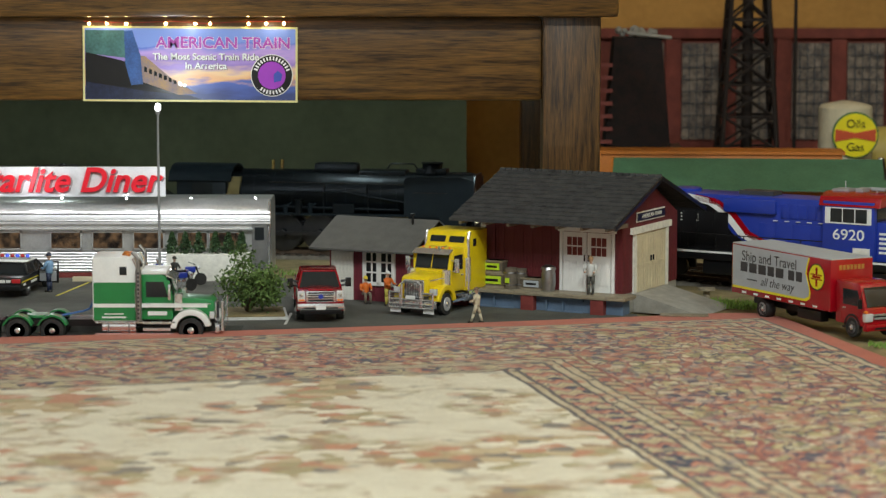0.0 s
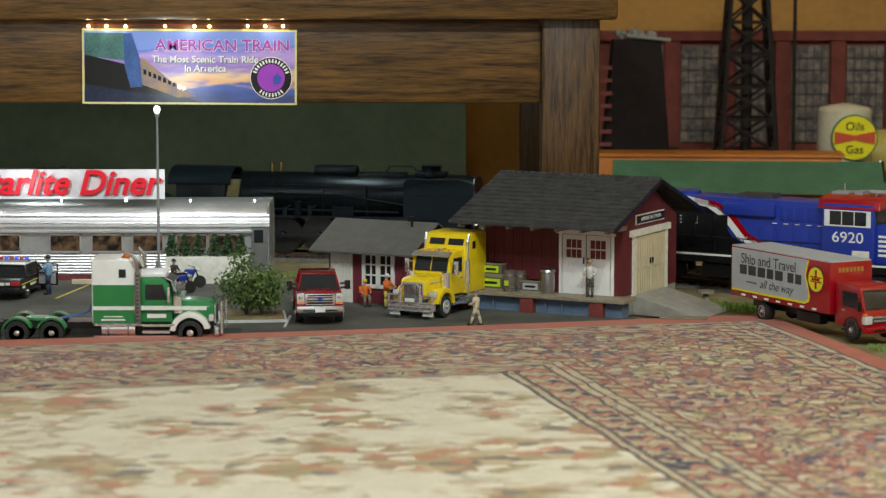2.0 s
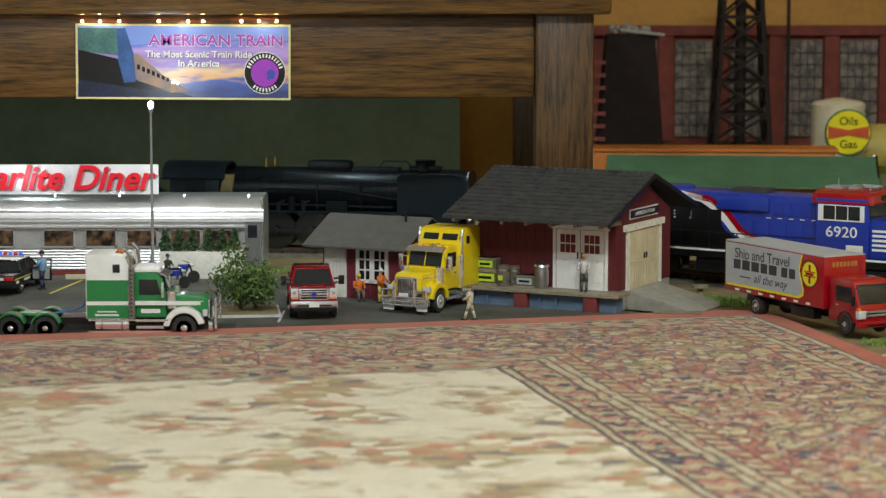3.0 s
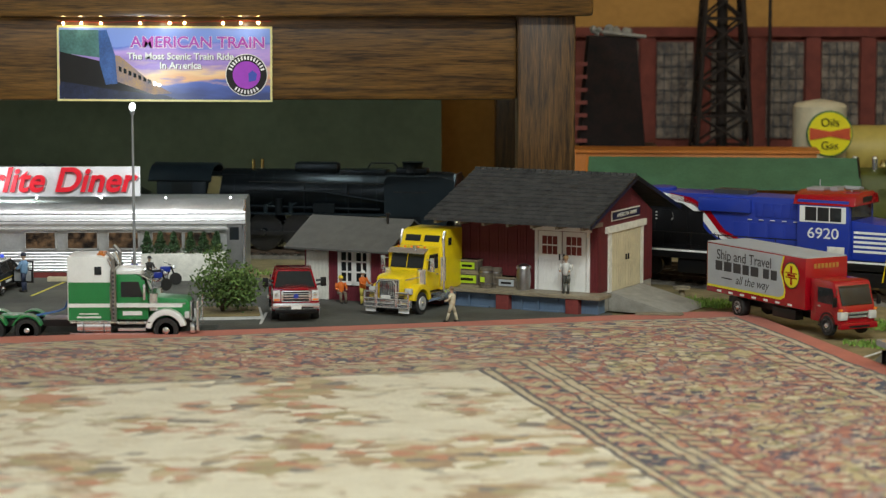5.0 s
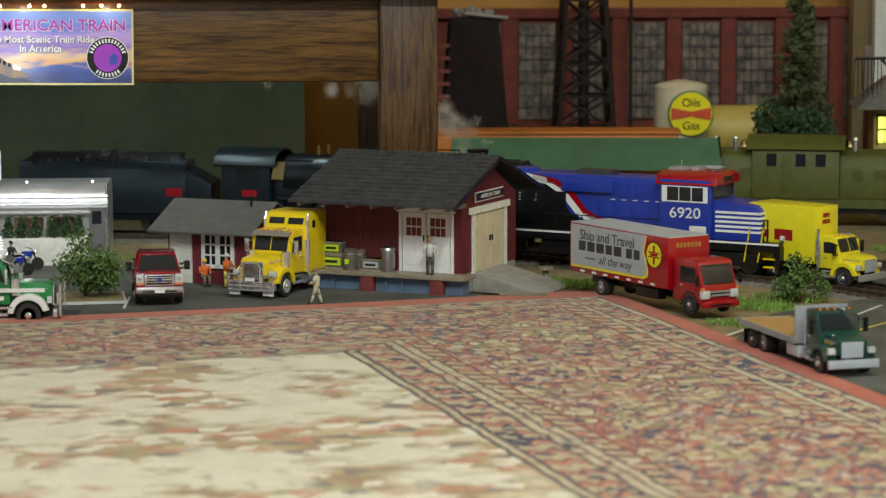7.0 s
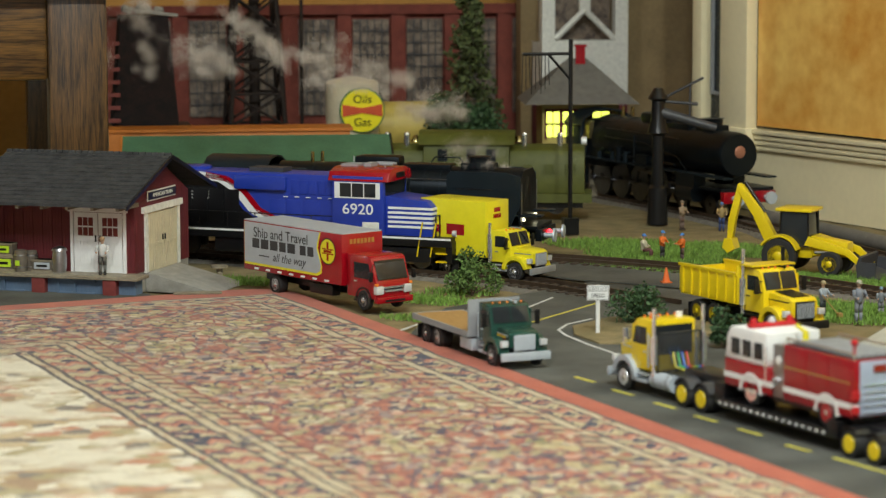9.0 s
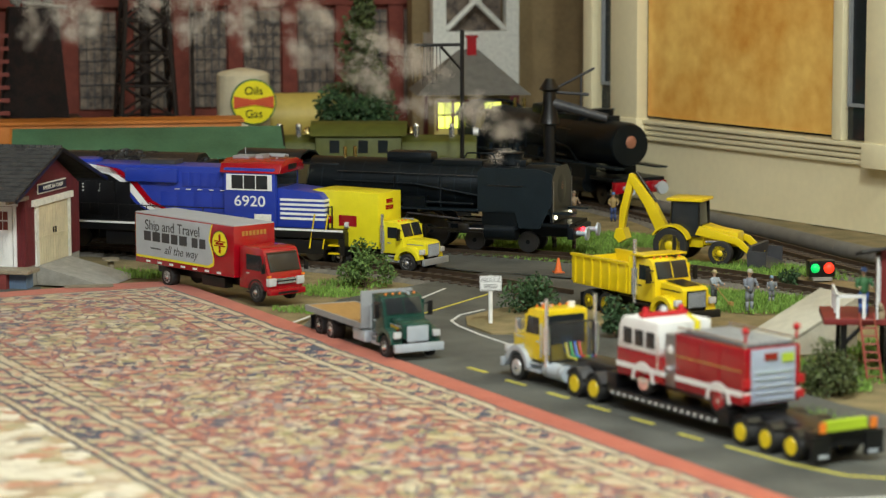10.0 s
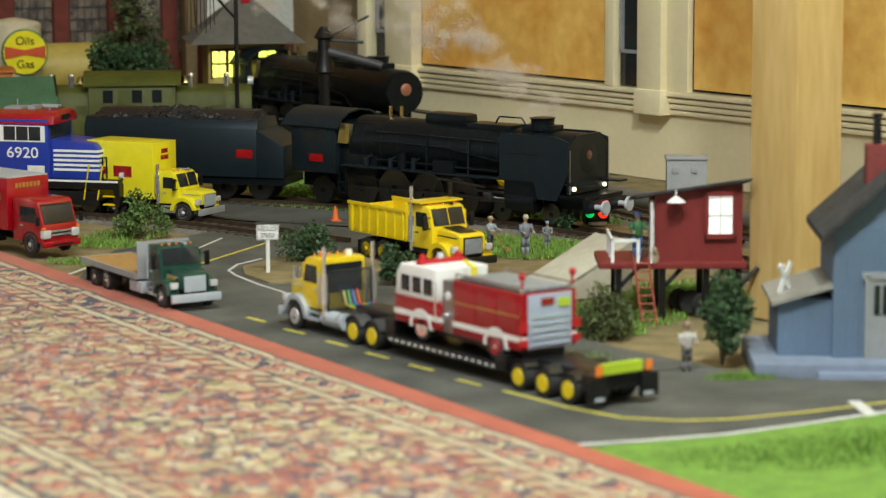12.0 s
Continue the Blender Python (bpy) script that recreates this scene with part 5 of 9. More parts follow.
def moving_van():
    root = thing("box_truck", at(0.598 + 0.027, 3.75 + 0.0145, -62), "red cab-over truck with silver panelled box", "truck", "model trucks")
    s = S * 0.98
    part("chassis", Kit().box(-9.0, 0.8, -0.45, 0.45, 0.55, 0.85), black, root, s=s)
    box = part("box", Kit().box(-9.85, -1.5, -1.25, 1.25, 1.05, 3.55), red, root, "red box body", s=s, bevel=0.03)
    part("roof", Kit().box(-9.85, -1.5, -1.2, 1.2, 3.55, 3.6), silver, box, s=s)
    for sd in (-1, 1):
        pts = [(-9.75, 1.45), (-3.6, 1.45), (-3.25, 1.6), (-3.2, 1.9), (-3.35, 2.25), (-3.55, 2.7), (-3.45, 3.1), (-3.3, 3.5), (-9.75, 3.5)]
        part("yellow_edge", Kit().slab([(x + (0.1 if x > -9 else -0.02), z - (0.12 if z < 2 else 0)) for x, z in pts], "y", *sorted((sd * 1.25, sd * 1.257))), lemon, box, s=s)
        part("silver_panel", Kit().slab(pts, "y", *sorted((sd * 1.257, sd * 1.264))), silver, box, "silver side panel", s=s)
        part("roundel", Kit().turned([(0.6, -0.006), (0.6, 0.006)], (-2.62 if sd < 0 else -2.62, sd * 1.262, 2.62), "y", 28), lemon, box, "yellow roundel with a red cross", s=s)
        part("roundel_rim", Kit().turned([(0.66, -0.005), (0.66, 0.003)], (-2.62, sd * 1.259, 2.62), "y", 28), black, box, s=s)
        part("cross", Kit().box(-2.7, -2.54, *sorted((sd * 1.262, sd * 1.27)), 2.16, 2.5).box(-2.7, -2.54, *sorted((sd * 1.262, sd * 1.27)), 2.74, 3.08).box(-3.08, -2.16, *sorted((sd * 1.262, sd * 1.269)), 2.7, 2.76).box(-3.08, -2.16, *sorted((sd * 1.262, sd * 1.269)), 2.48, 2.54).box(-2.95, -2.3, *sorted((sd * 1.262, sd * 1.27)), 2.56, 2.68), red, box, s=s)
        turn = 0 if sd < 0 else 180
        lettering("lettering", "Ship and Travel", 0.72 * s, dark, box, pose(-6.6 * s, sd * 1.266 * s, 3.0 * s, 90, 0, turn), wide=1.05, bold=0.0001)
        for i, (a, b) in enumerate(((-9.05, -8.45), (-8.3, -7.65), (-7.5, -6.85), (-6.7, -6.15), (-6.0, -5.35), (-4.95, -4.45), (-4.3, -3.8))):
            part("name_bar", Kit().box(a, b, *sorted((sd * 1.262, sd * 1.27)), 2.22, 2.7), dark, box, "dark bar of a firm name", s=s)
        lettering("script", "all the way", 0.62 * s, dark, box, pose(-5.9 * s, sd * 1.266 * s, 1.86 * s, 90, 0, turn), slant=0.3, wide=1.05)
        part("dash", Kit().box(-8.5, -7.6, *sorted((sd * 1.262, sd * 1.27)), 1.83, 1.89), dark, box, s=s)
        for i in range(7):
            part("reflector", Kit().box(-8.9 + i * 1.0, -8.55 + i * 1.0, *sorted((sd * 1.25, sd * 1.265)), 1.12, 1.22), white, box, s=s)
    gold_paint = mat("gold_paint", (0.4, 0.2, 0.04), 0.4)
    for i in range(7):
        part("name_bar", Kit().box(-1.5, -1.48, -0.75 + i * 0.22, -0.6 + i * 0.22, 3.05, 3.28), gold_paint, box, "gold bar of a firm name", s=s)
    cab = part("cab", Kit().slab([(-1.35, 0.6), (0.95, 0.6), (1.0, 1.25), (0.92, 1.5), (0.55, 2.55), (0.35, 2.65), (-1.35, 2.65)], "y", -1.05, 1.05), red, root, s=s, bevel=0.09)
    m = Matrix.Translation((0.955, 0, 1.52)) @ Matrix.Rotation(-math.atan2(0.37, 1.05), 4, "Y")
    part("windshield", Kit().box(-0.02, 0.012, -0.9, 0.9, 0.02, 0.98, m), panes, cab, "wide dark windshield", s=s, bevel=0.01)
    part("grille", Kit().box(0.98, 1.06, -0.55, 0.55, 0.95, 1.05).box(0.98, 1.06, -0.6, 0.6, 1.12, 1.22), chrome, cab, s=s)
    part("bumper", Kit().box(0.85, 1.15, -1.08, 1.08, 0.42, 0.72), red, root, s=s, bevel=0.05)
    part("air_intake", Kit().box(1.14, 1.16, -0.6, 0.6, 0.48, 0.58), black, root, s=s)
    part("grille_slot", Kit().box(0.99, 1.01, -0.6, 0.6, 1.05, 1.12), black, cab, s=s)
    part("wiper", Kit().box(0.014, 0.03, -0.7, -0.05, 0.05, 0.08, m).box(0.014, 0.03, 0.1, 0.75, 0.05, 0.08, m), black, cab, s=s)
    part("sun_strip", Kit().box(0.012, 0.02, -0.88, 0.88, 0.86, 0.97, m), black, cab, s=s)
    for sd in (-1, 1):
        part("headlight", Kit().box(0.8, 1.07, *sorted((sd * 0.62, sd * 1.07)), 0.85, 1.25), clearlens, cab, "clear headlight", s=s, bevel=0.05)
        part("side_window", Kit().slab([(-0.75, 1.55), (0.62, 1.55), (0.4, 2.3), (-0.75, 2.3)], "y", *sorted((sd * 1.05, sd * 1.065))), panes, cab, s=s)
        part("door_line", Kit().box(-0.9, -0.87, *sorted((sd * 1.05, sd * 1.06)), 0.8, 2.4), darkred, cab, s=s)
        part("door_handle", Kit().box(-0.72, -0.5, *sorted((sd * 1.06, sd * 1.09)), 1.36, 1.42), chrome, cab, s=s)
        part("cab_step", Kit().box(-0.75, 0.0, *sorted((sd * 0.8, sd * 1.08)), 0.42, 0.5), black, cab, s=s)
        part("indicator", Kit().box(0.9, 1.08, *sorted((sd * 0.95, sd * 1.08)), 1.28, 1.38), amber, cab, s=s)
        part("wheel_arch", Kit().arch(0, 0.5, 0.56, 0.64, 5, 175, *sorted((sd * 0.8, sd * 1.07))), black, cab, s=s)
        part("mirror", Kit().box(0.85, 0.95, *sorted((sd * 1.2, sd * 1.4)), 1.5, 1.95).tube((0.7, sd * 1.0, 2.3), (0.9, sd * 1.3, 1.9), 0.025, n=6), black, root, s=s, bevel=0.02)
        wheel(root, 0, sd * 0.95, 0.5, 0.28, chrome, sd, s)
        wheel(root, -7.3, sd * 0.88, 0.5, 0.5, chrome, sd, s)
        part("tank", Kit().box(-4.5, -2.6, *sorted((sd * 0.5, sd * 1.0)), 0.4, 0.9), black, root, s=s, bevel=0.05)


moving_van()


def car_body(root, length, width, sill, belt, top, hood_l, cab0, cab1, paint, s, glassmat=panes, trunk=None):
    """Saloon or pickup: lower body with rounded edges and a tapered cabin."""
    h = length / 2
    part("body", Kit().slab([(-h, sill + 0.12), (-h + 0.1, sill), (h - 0.12, sill), (h, sill + 0.15), (h - 0.02, belt - 0.18), (h - 0.2, belt - 0.06), (h - hood_l, belt), (-h + 0.05, trunk or belt), (-h, belt - 0.15)], "y", -width / 2, width / 2), paint, root, s=s, bevel=0.08)
    k = Kit().add([(cab0, -width / 2 + 0.06, belt - 0.02), (cab1, -width / 2 + 0.06, belt - 0.02), (cab1, width / 2 - 0.06, belt - 0.02), (cab0, width / 2 - 0.06, belt - 0.02),
                   (cab0 + 0.25, -width / 2 + 0.24, top), (cab1 - 0.62, -width / 2 + 0.24, top), (cab1 - 0.62, width / 2 - 0.24, top), (cab0 + 0.25, width / 2 - 0.24, top)],
                  [(3, 2, 1, 0), (4, 5, 6, 7), (0, 1, 5, 4), (1, 2, 6, 5), (2, 3, 7, 6), (3, 0, 4, 7)])
    c = part("cabin", k, glassmat, root, "dark glazed cabin", s=s)
    part("roof", Kit().box(cab0 + 0.2, cab1 - 0.58, -width / 2 + 0.22, width / 2 - 0.22, top - 0.02, top + 0.05), paint, c, s=s, bevel=0.05)
    k = Kit()
    for sd in (-1, 1):
        a, b = sd * (width / 2 - 0.06), sd * (width / 2 - 0.24)
        k.tube((cab1, a, belt), (cab1 - 0.62, b, top), 0.045, n=6).tube((cab0, a, belt), (cab0 + 0.25, b, top), 0.06, n=6)
        xm = (cab0 + cab1) / 2 - 0.1
        k.tube((xm, a, belt), (xm, b, top), 0.05, n=6)
    part("pillar_frame", k, paint, c, s=s)
    return c


def pickup():
    s = S * 1.1
    root = thing("pickup_truck", at(-0.194, 4.0, -85), "shiny dark red pickup truck with chrome grille", "car")
    car_body(root, 6.0, 2.0, 0.62, 1.42, 2.05, 1.5, -0.9, 1.72, darkred, s)
    part("cargo_bed", Kit().box(-2.9, -1.1, -0.85, 0.85, 1.3, 1.44), black, root, s=s)
    part("hood_bulge", Kit().box(1.5, 2.9, -0.55, 0.55, 1.4, 1.5), darkred, root, s=s, bevel=0.06)
    g = part("grille", Kit().box(2.96, 3.08, -0.66, 0.66, 0.92, 1.42), chrome, root, "chrome grille with an oval badge", s=s, bevel=0.06)
    for z0, z1 in ((0.97, 1.05), (1.1, 1.15), (1.22, 1.27), (1.31, 1.37)):
        part("grille_slot", Kit().box(3.07, 3.09, -0.56, 0.56, z0, z1), black, g, s=s)
    part("badge", Kit().turned([(0.11, 0), (0.11, 0.03)], (3.08, 0, 1.18), "x", 16), blue, g, s=s)
    part("bumper", Kit().box(2.95, 3.22, -1.04, 1.04, 0.6, 0.88), chrome, root, s=s, bevel=0.07)
    part("lower_valance", Kit().box(2.9, 3.16, -0.9, 0.9, 0.42, 0.6), black, root, s=s, bevel=0.03)
    part("bumper_slot", Kit().box(3.21, 3.23, -0.75, 0.75, 0.66, 0.72), black, root, s=s)
    part("plate", Kit().box(3.23, 3.25, -0.22, 0.22, 0.62, 0.8), white, root, s=s)
    for y in (-0.5, -0.2, 0.2, 0.5):
        part("roof_light", Kit().ball((0.5, y, 2.06), 0.05, 8), amber, root, s=s)
    for sd in (-1, 1):
        h = part("headlight", Kit().box(2.85, 3.05, *sorted((sd * 0.68, sd * 1.02)), 0.95, 1.42), clearlens, root, s=s, bevel=0.05)
        part("bulb", Kit().ball((3.03, sd * 0.85, 1.25), 0.1, 10), chrome, h, s=s)
        part("indicator", Kit().box(3.04, 3.06, *sorted((sd * 0.72, sd * 0.98)), 0.98, 1.06), amber, h, s=s)
        part("mirror", Kit().box(1.35, 1.5, *sorted((sd * 1.16, sd * 1.42)), 1.4, 1.8).tube((1.4, sd * 0.95, 1.45), (1.4, sd * 1.2, 1.5), 0.06, n=6).tube((1.4, sd * 0.95, 1.65), (1.4, sd * 1.2, 1.68), 0.06, n=6), black, root, s=s, bevel=0.03)
        for x in (1.85, -1.95):
            wheel(root, x, sd * 0.88, 0.47, 0.34, chrome, sd, s)
            part("wheel_arch", Kit().arch(x, 0.47, 0.5, 0.62, 0, 180, *sorted((sd * 0.8, sd * 1.05))), darkred, root, s=s)


pickup()


def police_car():
    s = S
    root = thing("police_car", at(-0.703, 4.26, 82) @ Matrix.Scale(1.15, 4), "black and white police car with an open door", "car")
    car_body(root, 5.3, 1.95, 0.35, 1.0, 1.45, 1.5, -1.5, 1.1, black, s, trunk=0.98)
    part("roof_panel", Kit().box(-1.15, 0.45, -0.76, 0.76, 1.47, 1.53), white, root, "white roof", s=s, bevel=0.04)
    lb = part("light_bar", Kit().box(-0.5, -0.2, -0.72, 0.72, 1.53, 1.62), greypaint, root, s=s)
    for i in range(6):
        part("beacon", Kit().ball((-0.35, -0.6 + i * 0.24, 1.68), 0.1, 8), redlens if i % 2 else glow("blue_lens", (0.05, 0.1, 0.8), 0.6), lb, s=s)
    for sd in (-1, 1):
        part("gold_stripe", Kit().box(-2.5, 2.4, *sorted((sd * 0.972, sd * 0.982)), 0.72, 0.77), lemon, root, s=s)
        part("side_mark", Kit().box(-2.3, -1.9, *sorted((sd * 0.972, sd * 0.984)), 0.55, 0.66).box(-1.1, -0.2, *sorted((sd * 0.972, sd * 0.984)), 0.55, 0.66), white, root, s=s)
        part("trunk_light", Kit().box(-2.7, -2.66, *sorted((sd * 0.3, sd * 0.5)), 0.74, 0.86), white, root, s=s)
    part("rear_bumper", Kit().box(-2.75, -2.6, -0.95, 0.95, 0.4, 0.62), black, root, s=s, bevel=0.04)
    part("plate", Kit().box(-2.68, -2.66, -0.25, 0.25, 0.72, 0.86), white, root, s=s)
    for sd in (-1, 1):
        part("tail_lamp", Kit().box(-2.7, -2.6, *sorted((sd * 0.55, sd * 0.95)), 0.72, 0.9), redlens, root, s=s, bevel=0.02)
        for x in (1.65, -1.5):
            wheel(root, x, sd * 0.84, 0.34, 0.24, chrome, sd, s)
    d = part("open_door", Kit().box(0.0, 0.08, -1.95, -0.97, 0.42, 1.02).box(0.02, 0.06, -1.95, -1.88, 1.0, 1.42).box(0.02, 0.06, -1.0, -0.95, 1.0, 1.42).box(0.02, 0.06, -1.9, -1.0, 1.38, 1.43), black, root, "black door standing open", s=s, bevel=0.02)
    part("door_lining", Kit().box(-0.03, 0.0, -1.85, -1.05, 0.5, 0.98), greypaint, d, s=s, bevel=0.02)


police_car()


def motorcycle(m, paint):
    root = thing("motorcycle", m, "parked motorcycle with blue tank and chrome engine", "motorcycle", "motorcycles")
    for x in (0.75, -0.75):
        w = part("wheel", Kit().turned([(0.22, -0.06), (0.33, -0.06), (0.33, 0.06), (0.22, 0.06)], (x, 0, 0.33), "y", 16), rubber, root)
        part("rim", Kit().turned([(0.22, -0.03), (0.22, 0.03)], (x, 0, 0.33), "y", 12), chrome, w)
    part("frame", Kit().path([(0.75, 0, 0.33), (0.5, 0, 1.0), (-0.1, 0, 0.85), (-0.75, 0, 0.33)], 0.05).path([(0.5, 0, 0.95), (0.2, 0, 0.35), (-0.4, 0, 0.35)], 0.05), black, root)
    part("tank", Kit().box(-0.1, 0.45, -0.16, 0.16, 0.72, 1.02), paint, root, bevel=0.08)
    part("seat", Kit().box(-0.75, -0.05, -0.14, 0.14, 0.72, 0.86), black, root, bevel=0.05)
    part("engine", Kit().box(-0.25, 0.3, -0.2, 0.2, 0.3, 0.68).tube((0.2, 0.2, 0.3), (-0.9, 0.22, 0.3), 0.05), chrome, root, bevel=0.02)
    part("handlebar", Kit().path([(0.2, -0.42, 1.2), (0.45, -0.2, 1.12), (0.45, 0.2, 1.12), (0.2, 0.42, 1.2)], 0.025), chrome, root)
    part("headlamp", Kit().ball((0.66, 0, 0.95), 0.1, 8), clearlens, root)
    return root


mc = motorcycle(at(-0.478, 4.27, 30), blue)
copy_thing(mc, at(-0.435, 4.25, 40))
copy_thing(mc, at(-0.43, 4.33, 20))


def backhoe():
    root = thing("backhoe_loader", pose(1.372, 4.04, 0.002, 0, 0, -38) @ Matrix.Scale(1.18, 4), "yellow backhoe loader with black bucket and raised arm", "excavator")
    part("body", Kit().box(-1.2, 0.6, -0.5, 0.5, 0.7, 1.3).slab([(0.5, 0.8), (2.2, 0.8), (2.2, 1.45), (0.5, 1.7)], "y", -0.42, 0.42), yellow, root, bevel=0.06)
    part("cab", Kit().box(-0.9, 0.5, -0.72, 0.72, 1.2, 2.75, top=(0.9, 0.9)), panes, root, "dark glazed cab", bevel=0.03)
    part("roof", Kit().box(-1.05, 0.65, -0.8, 0.8, 2.75, 2.9), yellow, root, bevel=0.06)
    k = Kit()
    for x in (-0.88, 0.48):
        for y in (-0.7, 0.7):
            k.tube((x, y, 1.2), (x * 0.92, y * 0.92, 2.78), 0.05, n=6)
    part("cab_frame", k, black, root)
    for sd in (-1, 1):
        wheel(root, -0.75, sd * 0.95, 0.8, 0.45, yellow, sd, hub=yellow)
        wheel(root, 1.55, sd * 0.85, 0.55, 0.36, yellow, sd, hub=yellow)
        part("rear_fender", Kit().arch(-0.75, 0.8, 0.86, 0.95, 20, 150, *sorted((sd * 0.7, sd * 1.2))), yellow, root)
        part("loader_arm", Kit().slab([(0.3, 1.3), (0.5, 1.7), (2.4, 1.2), (3.1, 0.55), (2.95, 0.4), (2.2, 0.95)], "y", *sorted((sd * 0.62, sd * 0.78))), yellow, root, bevel=0.03)
        part("ram", Kit().tube((0.8, sd * 0.7, 1.0), (2.4, sd * 0.7, 1.1), 0.07), chrome, root)
    part("bucket", Kit().slab([(2.9, 0.15), (3.9, 0.02), (3.9, 0.07), (3.05, 0.3), (3.1, 0.95), (3.0, 1.0), (2.85, 0.6)], "y", -1.2, 1.2).box(2.9, 3.75, -1.22, -1.16, 0.05, 0.75).box(2.9, 3.75, 1.16, 1.22, 0.05, 0.75), dark, root, "black steel bucket")
    boom = part("boom", Kit().slab([(-1.2, 0.9), (-1.1, 1.3), (-1.9, 2.7), (-2.75, 3.7), (-3.0, 3.72), (-3.05, 3.5), (-2.3, 2.4), (-1.55, 0.9)], "y", -0.2, 0.2), yellow, root, bevel=0.03)
    part("dipper", Kit().slab([(-2.75, 3.8), (-3.05, 3.85), (-3.5, 2.2), (-3.55, 1.3), (-3.3, 1.3), (-3.15, 2.2)], "y", -0.16, 0.16), yellow, boom, bevel=0.03)
    part("ram", Kit().tube((-1.8, 0, 2.6), (-2.75, 0, 3.9), 0.08).tube((-2.75, 0, 3.9), (-3.2, 0, 3.3), 0.05), black, boom)
    part("digging_bucket", Kit().slab([(-3.6, 1.35), (-3.25, 1.35), (-3.1, 0.9), (-3.45, 0.7), (-3.7, 0.95)], "y", -0.35, 0.35), yellow, boom)
    part("king_post", Kit().box(-1.4, -1.1, -0.7, 0.7, 0.4, 1.0), black, root)


backhoe()

# ---- rolling stock ----
R2 = 1 / 27.8
soot = mat("sooty_black_paint", (0.005, 0.0068, 0.0085), 0.34, 0.0, 0.4, 30)
sootgrey = mat("blue_black_plate", (0.011, 0.017, 0.022), 0.36, 0.0, 0.3, 40)
for m in (soot, sootgrey):
    m.node_tree.nodes["Principled BSDF"].inputs["Specular IOR Level"].default_value = 0.32
    m.node_tree.nodes["Principled BSDF"].inputs["Specular Tint"].default_value = (0.75, 0.88, 1.0, 1)
coal = mat("coal", (0.02, 0.02, 0.022), 0.35, 0, 0.5, 300, 0.5)
wheelsteel = mat("bright_tyre_steel", (0.14, 0.14, 0.15), 0.3, 1.0, 0.2)


def spoked(parent, x, y, r, name, s, side, rim=wheelsteel):
    """A spoked railway wheel of its own, with its origin on the axle so that it can turn."""
    k = Kit().turned([(r * 0.82, -0.07), (r, -0.07), (r, 0.05), (r * 1.06, 0.05), (r * 1.06, 0.09), (r * 0.82, 0.09)], (0, 0, 0), "y", 26)
    w = new(name, mesh_of(name, k, rim, s))
    w.parent = parent
    w.location = (x * s, y * s, (r + RAIL / s) * s)
    k = Kit().turned([(r * 0.22, -0.09), (r * 0.22, 0.09)], (0, 0, 0), "y", 12)
    for i in range(12):
        a = i * math.pi / 6
        k.tube((r * 0.15 * math.cos(a), 0, r * 0.15 * math.sin(a)), (r * 0.85 * math.cos(a), 0, r * 0.85 * math.sin(a)), r * 0.045, n=5)
    k.box(-r * 0.45, -r * 0.1, -0.05, 0.05, -r * 0.5, r * 0.5)
    part("wheel_centre", k, soot, w, s=s)
    return w


